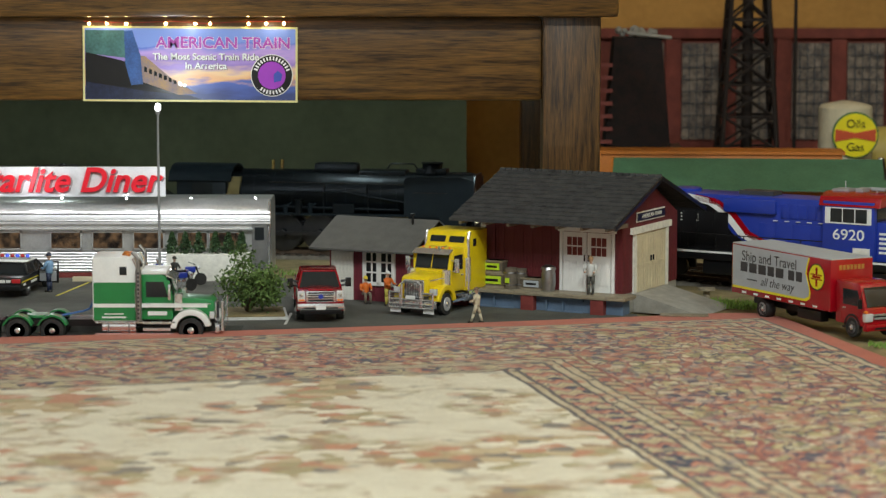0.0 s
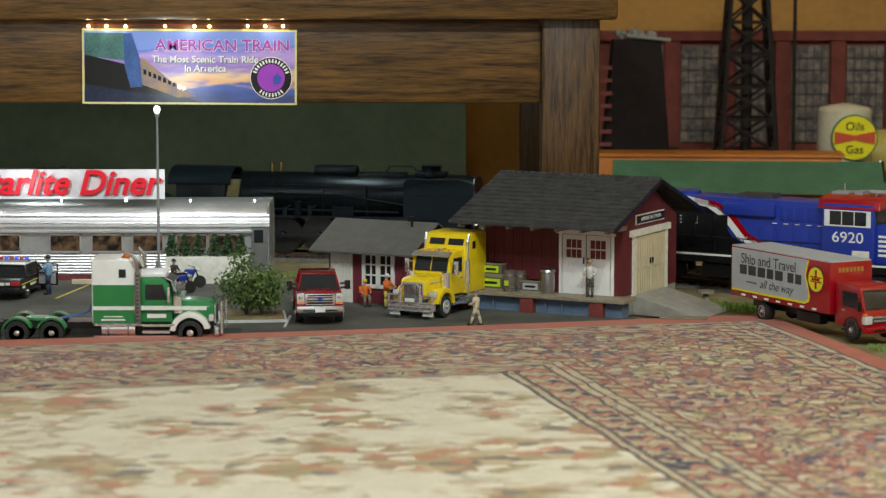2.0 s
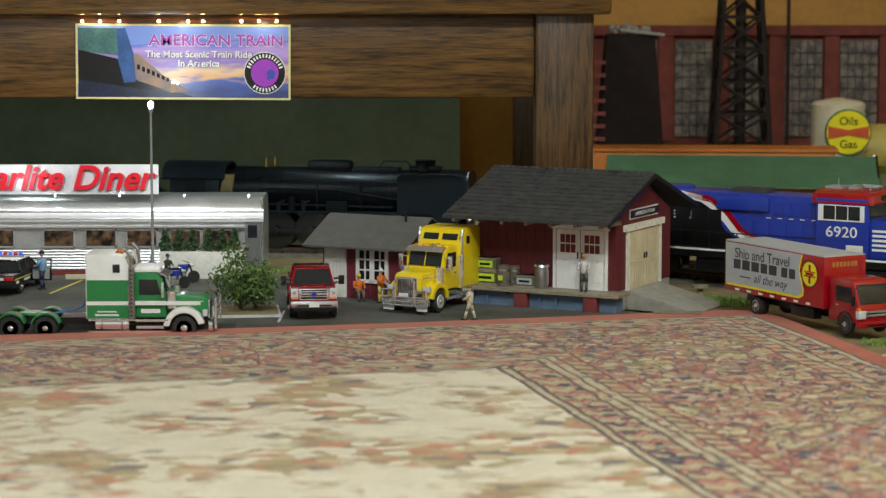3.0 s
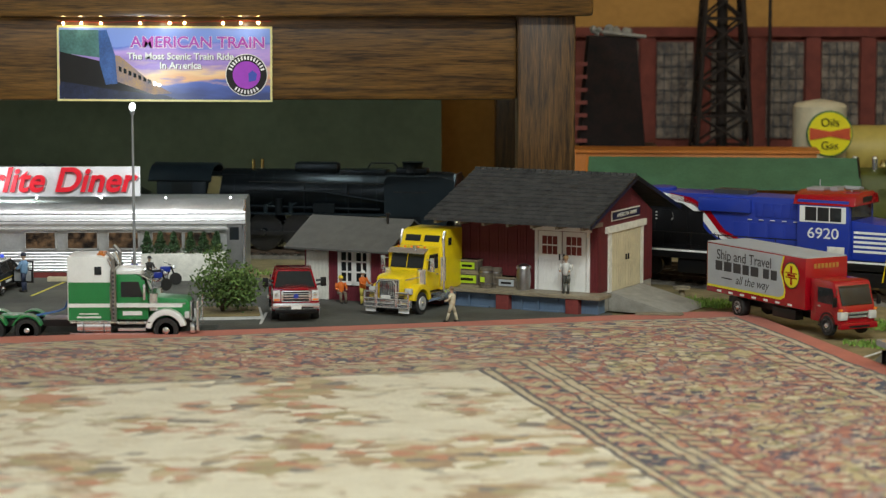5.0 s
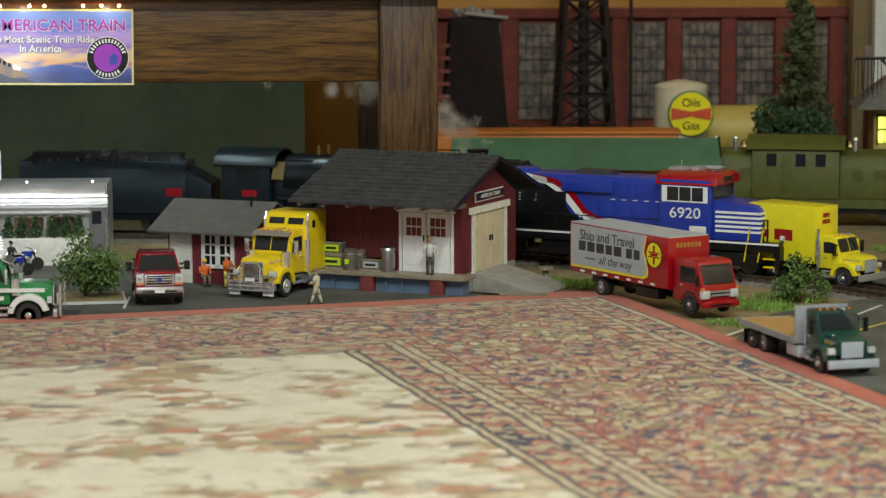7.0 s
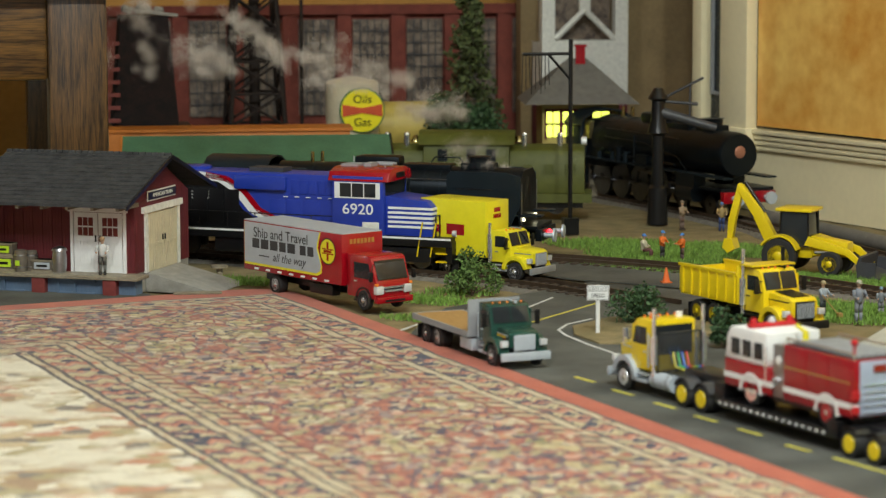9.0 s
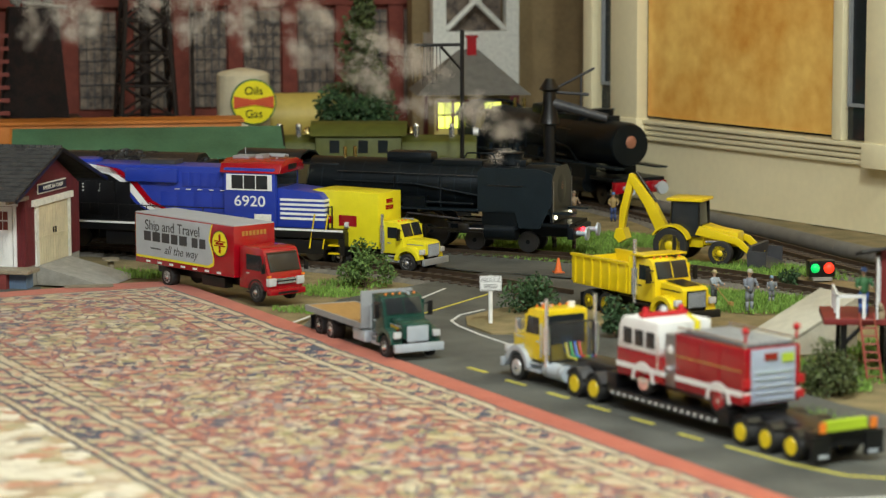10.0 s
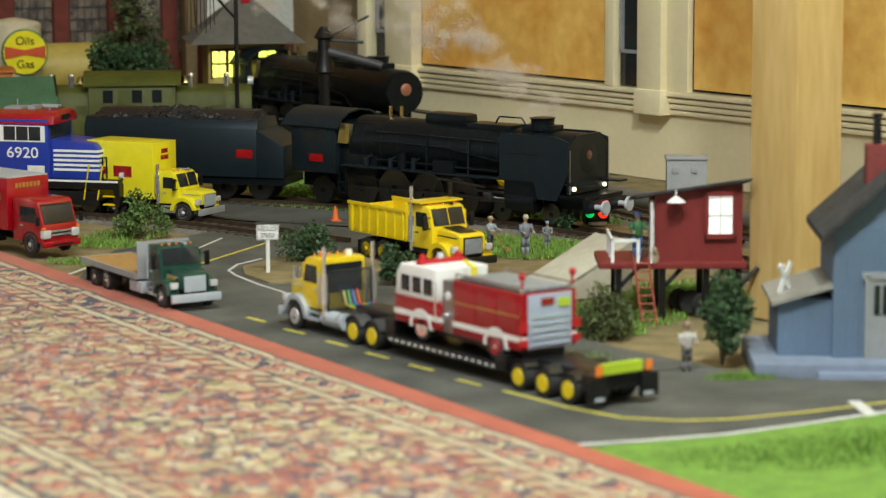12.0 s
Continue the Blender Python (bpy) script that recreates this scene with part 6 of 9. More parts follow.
def steam_engine(name, m, label, s, moving=True, nose=True):
    """A large steam engine; local x = 0 is the middle of its driving wheels."""
    root = thing(name, m, label, "locomotive")
    z0 = RAIL / s
    part("frame", Kit().box(-7.2, 9.2, -0.55, 0.55, z0 + 0.75, z0 + 1.35), soot, root, s=s)
    part("boiler", Kit().turned([(0.9, -4.2), (1.18, -4.0), (1.18, -0.5), (1.1, 2.0), (1.08, 8.0), (1.0, 8.25), (0.35, 8.35)], (0, 0, z0 + 2.95), "x", 32), soot, root, s=s)
    for x, q in ((-3.2, 1.19), (-2.2, 1.19), (-1.2, 1.19), (-0.4, 1.17), (0.6, 1.15), (1.6, 1.12), (2.6, 1.1), (3.4, 1.1), (4.2, 1.1)):
        part("boiler_band", Kit().turned([(q, -0.03), (q, 0.03)], (x, 0, z0 + 2.95), "x", 32), sootgrey, root, s=s)
    for sd in (-1, 1):
        part("boiler_handrail", Kit().path([(-2.4, sd * 1.16, z0 + 3.55), (4.6, sd * 1.08, z0 + 3.5)], 0.025), wheelsteel, root, s=s)
        part("slide_bar", Kit().box(3.1, 5.1, *sorted((sd * 1.2, sd * 1.34)), z0 + 1.28, z0 + 1.36).box(3.1, 5.1, *sorted((sd * 1.2, sd * 1.34)), z0 + 0.86, z0 + 0.92), wheelsteel, root, s=s)
        part("crosshead", Kit().box(3.7, 4.2, *sorted((sd * 1.22, sd * 1.42)), z0 + 0.9, z0 + 1.3), wheelsteel, root, s=s, bevel=0.03)
        part("piston_rod", Kit().tube((4.1, sd * 1.2, z0 + 1.05), (5.1, sd * 1.2, z0 + 1.05), 0.06, n=8), chrome, root, s=s)
        part("expansion_link", Kit().arch(2.3, 1.2 + z0, 0.5, 0.62, 50, 130, *sorted((sd * 1.3, sd * 1.38))), wheelsteel, root, s=s)
        for i, x in enumerate((-2.9, -1.5, -0.2)):
            part("injector", Kit().tube((x, sd * 1.3, z0 + 1.98), (x, sd * 1.3, z0 + 2.3 + 0.1 * i), 0.12, n=10).tube((x, sd * 1.3, z0 + 2.3), (x + 0.3, sd * 1.22, z0 + 2.5), 0.05, n=6), sootgrey, root, s=s)
        part("step_ladder", Kit().box(-4.4, -4.0, *sorted((sd * 1.3, sd * 1.46)), z0 + 0.6, z0 + 0.66).box(-4.4, -4.0, *sorted((sd * 1.3, sd * 1.46)), z0 + 1.1, z0 + 1.16).box(-4.42, -4.38, *sorted((sd * 1.3, sd * 1.46)), z0 + 0.6, z0 + 1.9).box(-4.02, -3.98, *sorted((sd * 1.3, sd * 1.46)), z0 + 0.6, z0 + 1.9), soot, root, s=s)
    part("firebox", Kit().box(-4.9, -2.4, -1.2, 1.2, z0 + 1.5, z0 + 3.9, top=(1, 0.7)), soot, root, s=s, bevel=0.2)
    for sd in (-1, 1):
        part("running_board", Kit().box(-4.2, 9.3, *sorted((sd * 0.95, sd * 1.5)), z0 + 1.9, z0 + 1.98), sootgrey, root, s=s)
        part("cylinder", Kit().tube((5.0, sd * 1.15, z0 + 1.0), (6.5, sd * 1.15, z0 + 1.0), 0.42, n=18).box(4.9, 6.6, *sorted((sd * 0.8, sd * 1.45)), z0 + 1.1, z0 + 1.9), soot, root, s=s)
        rod = Kit().box(-3.6, 2.2, *sorted((sd * 1.18, sd * 1.26)), z0 + 0.85, z0 + 1.02).box(0.2, 5.2, *sorted((sd * 1.3, sd * 1.36)), z0 + 0.95, z0 + 1.07)
        for x in (-3.6, -1.7, 0.2, 2.1):
            rod.tube((x, sd * 1.15, z0 + 0.94), (x, sd * 1.38, z0 + 0.94), 0.16, n=10)
        rod.path([(0.9, sd * 1.32, z0 + 1.0), (1.2, sd * 1.32, z0 + 1.7), (3.8, sd * 1.32, z0 + 1.5)], 0.06)
        part("side_rod", rod, wheelsteel, root, "steel coupling and connecting rods", s=s)
        pipe = Kit().path([(-2.5, sd * 1.22, z0 + 3.1), (1.5, sd * 1.2, z0 + 3.05), (4.6, sd * 1.15, z0 + 2.6), (5.6, sd * 1.2, z0 + 1.9)], 0.05)
        pipe.path([(-2.3, sd * 1.28, z0 + 2.3), (4.4, sd * 1.22, z0 + 2.2)], 0.07).path([(0.5, sd * 1.2, z0 + 3.4), (0.5, sd * 1.25, z0 + 2.0)], 0.05).path([(2.7, sd * 1.1, z0 + 3.5), (2.8, sd * 1.25, z0 + 2.0)], 0.05)
        pipe.box(1.0, 2.1, *sorted((sd * 1.1, sd * 1.45)), z0 + 2.0, z0 + 2.5).tube((-0.8, sd * 1.35, z0 + 1.9), (-0.8, sd * 1.35, z0 + 2.7), 0.2)
        part("pipework", pipe, soot, root, s=s)
        if nose:
            pts = [(4.7, 1.98), (4.7, 3.75), (4.9, 3.95), (7.6, 3.95), (8.3, 3.75), (8.3, 2.4), (7.7, 1.2), (6.7, 1.2), (6.5, 1.98)]
            part("smoke_deflector", Kit().slab([(x, z0 + z) for x, z in pts], "y", *sorted((sd * 1.48, sd * 1.53))), sootgrey, root, "blue-black smoke deflector plate", s=s)
            part("deflector_slot", Kit().box(5.2, 6.9, *sorted((sd * 1.52, sd * 1.55)), z0 + 3.1, z0 + 3.16), black, root, s=s)
    part("stack", Kit().turned([(0.55, 0), (0.5, 0.2), (0.52, 0.5), (0.6, 0.55), (0.45, 0.56)], (5.9, 0, z0 + 4.0), "z", 18).box(5.1, 6.7, -0.45, 0.45, z0 + 3.9, z0 + 4.25), soot, root, s=s, bevel=0.04)
    part("dome", Kit().box(-0.2, 2.1, -0.5, 0.5, z0 + 3.9, z0 + 4.5), soot, root, "long rounded sand dome", s=s, bevel=0.22)
    part("pre_heater", Kit().box(2.2, 4.6, -0.55, 0.55, z0 + 3.8, z0 + 4.15).path([(3.6, -0.3, z0 + 4.2), (3.8, -0.3, z0 + 4.5), (5.0, -0.3, z0 + 4.5), (5.2, -0.3, z0 + 4.25)], 0.04), soot, root, s=s, bevel=0.03)
    part("safety_valve", Kit().tube((-2.4, -0.15, z0 + 4.0), (-2.4, -0.15, z0 + 4.6), 0.09).tube((-2.0, 0.15, z0 + 4.0), (-2.0, 0.15, z0 + 4.6), 0.09), mat("brass", (0.55, 0.42, 0.15), 0.25, 1.0), root, "polished brass safety valves", s=s)
    # cab
    cab = part("cab", Kit().box(-7.2, -4.6, -1.45, 1.45, z0 + 1.5, z0 + 3.7), sootgrey, root, s=s, bevel=0.05)
    rf = [(-1.6, 3.6), (-1.35, 4.0), (-0.8, 4.3), (0, 4.4), (0.8, 4.3), (1.35, 4.0), (1.6, 3.6)]
    part("cab_roof", Kit().slab([(y, z0 + z) for y, z in rf] + [(y * 0.97, z0 + z - 0.08) for y, z in reversed(rf)], "x", -7.6, -4.3), sootgrey, cab, "curved cab roof", s=s)
    for sd in (-1, 1):
        part("cab_window", Kit().box(-6.4, -5.3, *sorted((sd * 1.45, sd * 1.47)), z0 + 2.75, z0 + 3.45), panes, cab, s=s)
        part("spectacle", Kit().slab([(-4.58, z0 + 2.9), (-3.95, z0 + 2.9), (-3.8, z0 + 3.8), (-4.4, z0 + 3.8)], "y", *sorted((sd * 1.1, sd * 1.3))), mat("brass_rim", (0.5, 0.42, 0.2), 0.3, 0.9), cab, s=s)
        part("number_plate", Kit().box(-6.1, -5.3, *sorted((sd * 1.46, sd * 1.49)), z0 + 2.0, z0 + 2.35), red, cab, "small red plate", s=s)
    # front
    part("front_plate", Kit().slab([(-1.5, z0 + 1.5), (1.5, z0 + 1.5), (1.5, z0 + 3.5), (0.9, z0 + 4.0), (-0.9, z0 + 4.0), (-1.5, z0 + 3.5)], "x", 8.2, 8.3) if nose else Kit().turned([(1.05, 0), (1.0, 0.12), (0.3, 0.2)], (8.2, 0, z0 + 2.95), "x", 28), soot, root, s=s)
    part("badge", Kit().turned([(0.24 if nose else 0.3, 0), (0.2, 0.05)], (8.3 if nose else 8.4, 0.0, z0 + 3.1), "x", 18), mat("copper_badge", (0.45, 0.2, 0.13), 0.4, 0.5), root, "round copper front badge", s=s)
    beam = part("buffer_beam", Kit().box(9.0, 9.3, -1.45, 1.45, z0 + 0.75, z0 + 1.3), red if not nose else soot, root, s=s, bevel=0.03)
    part("pilot_deck", Kit().box(7.0, 9.1, -1.45, 1.45, z0 + 1.3, z0 + 1.45), soot, root, s=s)
    for sd in (-1, 1):
        part("buffer", Kit().tube((9.3, sd * 0.9, z0 + 1.0), (9.75, sd * 0.9, z0 + 1.0), 0.12).turned([(0.32, 9.75), (0.3, 9.85)], (0, sd * 0.9, z0 + 1.0), "x", 16), silver, beam, "pale steel buffer", s=s)
        if nose:
            part("headlamp", Kit().ball((8.36, sd * 1.15, z0 + 1.72), 0.1, 10), headlight, beam, "lit headlamp", s=s)
            part("handrail", Kit().path([(8.35, sd * 1.45, z0 + 1.5), (8.35, sd * 1.45, z0 + 3.4)], 0.022), steel, root, s=s)
    if nose:
        part("tail_lamp", Kit().ball((9.4, -0.25, z0 + 1.1), 0.13, 8), glow("red_lamp", (1.0, 0.02, 0.03), 6), beam, s=s)
    drivers = []
    for sd in (-1, 1):
        for x in (-3.6, -1.7, 0.2, 2.1):
            drivers.append((spoked(root, x, sd * GAUGE / s / 2 * 1.12, 0.93, "driving_wheel", s, sd), 0.93))
        for x in (4.3, 6.9):
            drivers.append((spoked(root, x, sd * GAUGE / s / 2 * 1.1, 0.48, "bogie_wheel", s, sd), 0.48))
        drivers.append((spoked(root, -5.9, sd * GAUGE / s / 2 * 1.1, 0.62, "trailing_wheel", s, sd), 0.62))
    return root, drivers


def tender(m, s):
    root = thing("tender", m, "blue-black coal tender behind the moving locomotive", "tender")
    z0 = RAIL / s
    part("tank", Kit().slab([(-1.45, z0 + 1.1), (1.45, z0 + 1.1), (1.45, z0 + 3.3), (1.2, z0 + 3.75), (-1.2, z0 + 3.75), (-1.45, z0 + 3.3)], "x", -5.0, 3.6), sootgrey, root, s=s, bevel=0.06)
    part("front_step", Kit().slab([(3.6, z0 + 1.1), (4.9, z0 + 1.1), (4.9, z0 + 2.6), (3.6, z0 + 3.3)], "y", -1.42, 1.42), sootgrey, root, s=s, bevel=0.05)
    k = Kit()
    rnd = random.Random(4)
    for i in range(420):
        x, y = rnd.uniform(-4.6, 3.2), rnd.uniform(-1.1, 1.1)
        h = 3.62 + 0.45 * max(0, 1 - (abs(y) / 1.25) ** 2) * max(0, 1 - abs(x + 0.7) / 5.2)
        r = rnd.uniform(0.08, 0.2)
        k.box(-r, r, -r, r, -r, r, pose(x, y, z0 + h, rnd.uniform(0, 90), rnd.uniform(0, 90), rnd.uniform(0, 90)), top=(0.7, 0.6))
    c = part("coal_heap", k, coal, root, "heaped lumps of coal", s=s, smooth=False)
    c["kind"] = "stuff"
    part("coal_bed", Kit().slab([(-1.15, z0 + 3.7), (1.15, z0 + 3.7), (0.5, z0 + 4.1), (-0.5, z0 + 4.1)], "x", -4.5, 3.2), coal, root, s=s)
    part("underframe", Kit().box(-5.0, 4.9, -1.3, 1.3, z0 + 0.75, z0 + 1.1), soot, root, s=s)
    for sd in (-1, 1):
        part("number_plate", Kit().box(2.6, 3.4, *sorted((sd * 1.45, sd * 1.48)), z0 + 2.0, z0 + 2.4), red, root, "small red plate", s=s)
    ws = []
    for sd in (-1, 1):
        for x in (-3.7, -1.9, 1.7, 3.5):
            ws.append((spoked(root, x, sd * GAUGE / s / 2 * 1.1, 0.58, "wheel", s, sd), 0.58))
    return root, ws


engine, engine_wheels = steam_engine("steam_locomotive", MAIN.ride(1.95, 0, 0.29), "black streamlined steam locomotive hauling a coal tender", R2)
coal_tender, tender_wheels = tender(MAIN.ride(1.5, 0, 0.22), R2)
old_engine, _ = steam_engine("steam_locomotive", WALLSIDE.ride(0.445, 0, 0.25), "old black steam locomotive with red pilot beside the wall", 1 / 25, nose=False)


def road_switcher():
    """Six-axle diesel, local x ahead from its middle."""
    s = 1 / 30.3
    root = thing("diesel_locomotive", pose(0.53, 4.305, 0, 0, 0, -33), "blue and black diesel locomotive with red cab roof", "locomotive")
    z0 = RAIL / s
    part("underframe", Kit().box(-10.6, 10.4, -1.5, 1.5, z0 + 1.2, z0 + 1.65), black, root, s=s, bevel=0.04)
    part("sill_stripe", Kit().box(-10.6, 10.4, -1.51, -1.5, z0 + 1.55, z0 + 1.65), white, root, "white sill stripe", s=s)
    hood = part("long_hood", Kit().box(-9.8, 4.6, -1.05, 1.05, z0 + 1.65, z0 + 4.5), blue, root, "blue long hood", s=s, bevel=0.1)
    part("black_rear", Kit().slab([(-9.85, z0 + 1.65), (1.5, z0 + 1.65), (-0.1, z0 + 2.0), (-1.1, z0 + 2.6), (-1.9, z0 + 3.6), (-2.9, z0 + 4.25), (-4.2, z0 + 4.45), (-9.85, z0 + 4.45)], "y", -1.075, -1.05), black, hood, "black rear hood side", s=s)
    for off, mt, wd in ((0.0, white, 0.34), (0.42, red, 0.3)):
        pts = [(4.4 + off, 1.72), (2.4 + off, 1.8), (0.6 + off, 2.05), (-0.6 + off, 2.6), (-1.5 + off, 3.6), (-2.4 + off, 4.12), (-3.6 + off, 4.3)]
        k = Kit()
        for (a, b), (c, d) in zip(pts, pts[1:]):
            n = Vector((b - d, 0, c - a)).normalized() * -wd / 2
            k.add([(a - n.x, -1.09, z0 + b - n.z), (a + n.x, -1.09, z0 + b + n.z), (c + n.x, -1.09, z0 + d + n.z), (c - n.x, -1.09, z0 + d - n.z),
                   (a - n.x, -1.07, z0 + b - n.z), (a + n.x, -1.07, z0 + b + n.z), (c + n.x, -1.07, z0 + d + n.z), (c - n.x, -1.07, z0 + d - n.z)],
                  [(0, 1, 2, 3), (7, 6, 5, 4), (0, 4, 5, 1), (1, 5, 6, 2), (2, 6, 7, 3), (3, 7, 4, 0)])
        part("wave_stripe", k, mt, hood, "sweeping painted stripe", s=s)
    lettering("lettering", "VETERANS", 0.56 * s, offwhite, hood, pose(-3.75 * s, -1.085 * s, (z0 + 3.25) * s, 90, 0, 0), wide=1.1)
    for i in range(4):
        part("hood_door", Kit().box(0.4 + i * 0.95, 1.25 + i * 0.95, -1.08, -1.05, z0 + 1.9, z0 + 3.2), blue, hood, s=s, bevel=0.02)
    part("blower_bulge", Kit().box(-1.5, 1.4, -1.32, 1.32, z0 + 3.65, z0 + 4.35), blue, hood, s=s, bevel=0.12)
    for i in range(3):
        part("roof_fan", Kit().turned([(0.75, 0), (0.75, 0.14), (0.6, 0.18)], (-7.8 + i * 1.8, 0, z0 + 4.5), "z", 16), blue, hood, s=s)
    for i in range(9):
        part("louvre_door", Kit().box(-9.3 + i * 0.9, -8.5 + i * 0.9, -1.1, -1.074, z0 + 1.9, z0 + 3.6), black, hood, s=s, bevel=0.02)
    for i in range(5):
        part("filter_box", Kit().box(1.6 + i * 0.5, 2.0 + i * 0.5, -1.1, -1.05, z0 + 3.5, z0 + 4.2), blue, hood, s=s, bevel=0.02)
        part("grab_iron", Kit().path([(1.2 + i * 0.62, -1.12, z0 + 3.35), (1.45 + i * 0.62, -1.12, z0 + 3.35)], 0.025), white, hood, s=s)
    part("exhaust_hatch", Kit().box(-1.0, 0.9, -0.5, 0.5, z0 + 4.5, z0 + 4.72), dark, hood, s=s)
    cab = part("cab", Kit().box(4.05, 6.8, -1.5, 1.5, z0 + 1.65, z0 + 4.55), blue, root, "blue cab", s=s, bevel=0.05)
    part("cab_roof", Kit().slab([(-1.55, z0 + 4.3), (1.55, z0 + 4.3), (1.35, z0 + 4.75), (0.7, z0 + 4.95), (-0.7, z0 + 4.95), (-1.35, z0 + 4.75)], "x", 3.85, 7.1), red, cab, "red cab roof", s=s, bevel=0.04)
    part("roof_gear", Kit().box(4.1, 5.0, -0.5, 0.5, z0 + 4.95, z0 + 5.05).box(5.3, 5.7, -0.4, 0.4, z0 + 4.95, z0 + 5.12).tube((6.2, -0.5, z0 + 5.1), (6.9, -0.5, z0 + 5.1), 0.07).tube((6.0, -0.25, z0 + 5.14), (6.9, -0.25, z0 + 5.14), 0.07).tube((6.3, 0.0, z0 + 5.1), (6.9, 0.0, z0 + 5.1), 0.07).tube((6.5, -0.5, z0 + 4.93), (6.5, -0.5, z0 + 5.12), 0.05).tube((4.5, 0.2, z0 + 5.0), (4.5, 0.2, z0 + 5.4), 0.03), greypaint, cab, s=s)
    for sd in (-1, 1):
        k = Kit().box(4.2, 6.65, *sorted((sd * 1.5, sd * 1.53)), z0 + 3.45, z0 + 4.25)
        part("cab_window_frame", k, white, cab, "white window frame", s=s)
        for i in range(3):
            part("cab_window", Kit().box(4.5 + i * 0.66, 5.1 + i * 0.66, *sorted((sd * 1.53, sd * 1.55)), z0 + 3.53, z0 + 4.2), panes, cab, s=s)
    lettering("number", "6920", 0.74 * s, white, cab, pose(5.45 * s, -1.515 * s, (z0 + 2.9) * s, 90, 0, 0), "white road number", wide=1.15, bold=0.0002)
    part("windshield", Kit().box(6.8, 6.83, -1.2, 1.2, z0 + 3.6, z0 + 4.25), panes, cab, s=s)
    part("number_board", Kit().box(7.1, 7.13, -0.5, 0.5, z0 + 4.45, z0 + 4.7), black, cab, s=s)
    nose = part("nose", Kit().slab([(6.8, z0 + 1.65), (9.3, z0 + 1.65), (9.3, z0 + 3.1), (9.0, z0 + 3.4), (6.8, z0 + 3.6)], "y", -1.2, 1.2), blue, root, "blue short nose with white bars", s=s, bevel=0.08)
    for i in range(5):
        part("white_bar", Kit().box(6.95, 9.34, -1.23, 1.23, z0 + 2.05 + i * 0.23, z0 + 2.17 + i * 0.23), white, nose, s=s)
    part("flag_patch", Kit().box(5.7, 6.6, -1.53, -1.51, z0 + 1.85, z0 + 2.3).box(5.7, 6.6, -1.535, -1.53, z0 + 1.95, z0 + 2.02), offwhite, cab, "small flag decal", s=s)
    for sd in (-1, 1):
        part("end_rail", Kit().path([(9.5, sd * 1.2, z0 + 1.6), (9.5, sd * 1.2, z0 + 2.7), (9.5, sd * 0.7, z0 + 2.7), (9.5, sd * 0.7, z0 + 1.6)], 0.04), black, root, s=s)
        part("ditch_light", Kit().tube((10.3, sd * 0.95, z0 + 1.85), (10.5, sd * 0.95, z0 + 1.85), 0.16, n=12), clearlens, root, s=s)
    part("coupler", Kit().box(10.4, 10.9, -0.2, 0.2, z0 + 0.75, z0 + 1.05), dark, root, s=s, bevel=0.04)
    part("front_step", Kit().box(9.6, 10.2, -1.5, -1.2, z0 + 0.45, z0 + 0.52).box(9.6, 10.2, -1.5, -1.2, z0 + 0.85, z0 + 0.92), yellow, root, "yellow step treads", s=s)
    part("step_rail", Kit().path([(9.3, -1.45, z0 + 0.7), (9.6, -1.45, z0 + 2.4)], 0.04).path([(8.6, -1.47, z0 + 0.7), (8.9, -1.47, z0 + 2.4)], 0.04), yellow, root, "yellow grab rail", s=s)
    k = Kit().path([(-9.6, -1.45, z0 + 2.5), (4.5, -1.45, z0 + 2.5)], 0.03)
    for i in range(10):
        k.path([(-9.6 + i * 1.56, -1.45, z0 + 1.6), (-9.6 + i * 1.56, -1.45, z0 + 2.5)], 0.03)
    part("side_rail", k, black, root, s=s)
    part("pilot", Kit().box(10.1, 10.45, -1.45, 1.45, z0 + 0.4, z0 + 1.5), black, root, s=s, bevel=0.04)
    part("fuel_tank", Kit().box(-2.6, 2.6, -1.35, 1.35, z0 + 0.45, z0 + 1.2), black, root, s=s, bevel=0.1)
    for cx in (-6.9, 6.7):
        tk = part("truck_frame", Kit().box(cx - 2.6, cx + 2.6, -1.35, -1.1, z0 + 0.4, z0 + 1.1).box(cx - 2.6, cx + 2.6, 1.1, 1.35, z0 + 0.4, z0 + 1.1).box(cx - 0.4, cx + 0.4, -1.1, 1.1, z0 + 0.6, z0 + 1.2), black, root, s=s, bevel=0.05)
        for x in (-1.9, 0, 1.9):
            for sd in (-1, 1):
                part("wheel", Kit().turned([(0.5, -0.07), (0.52, 0.07)], (cx + x, sd * 0.75, z0 + 0.5), "y", 18), wheelsteel, tk, s=s)


road_switcher()


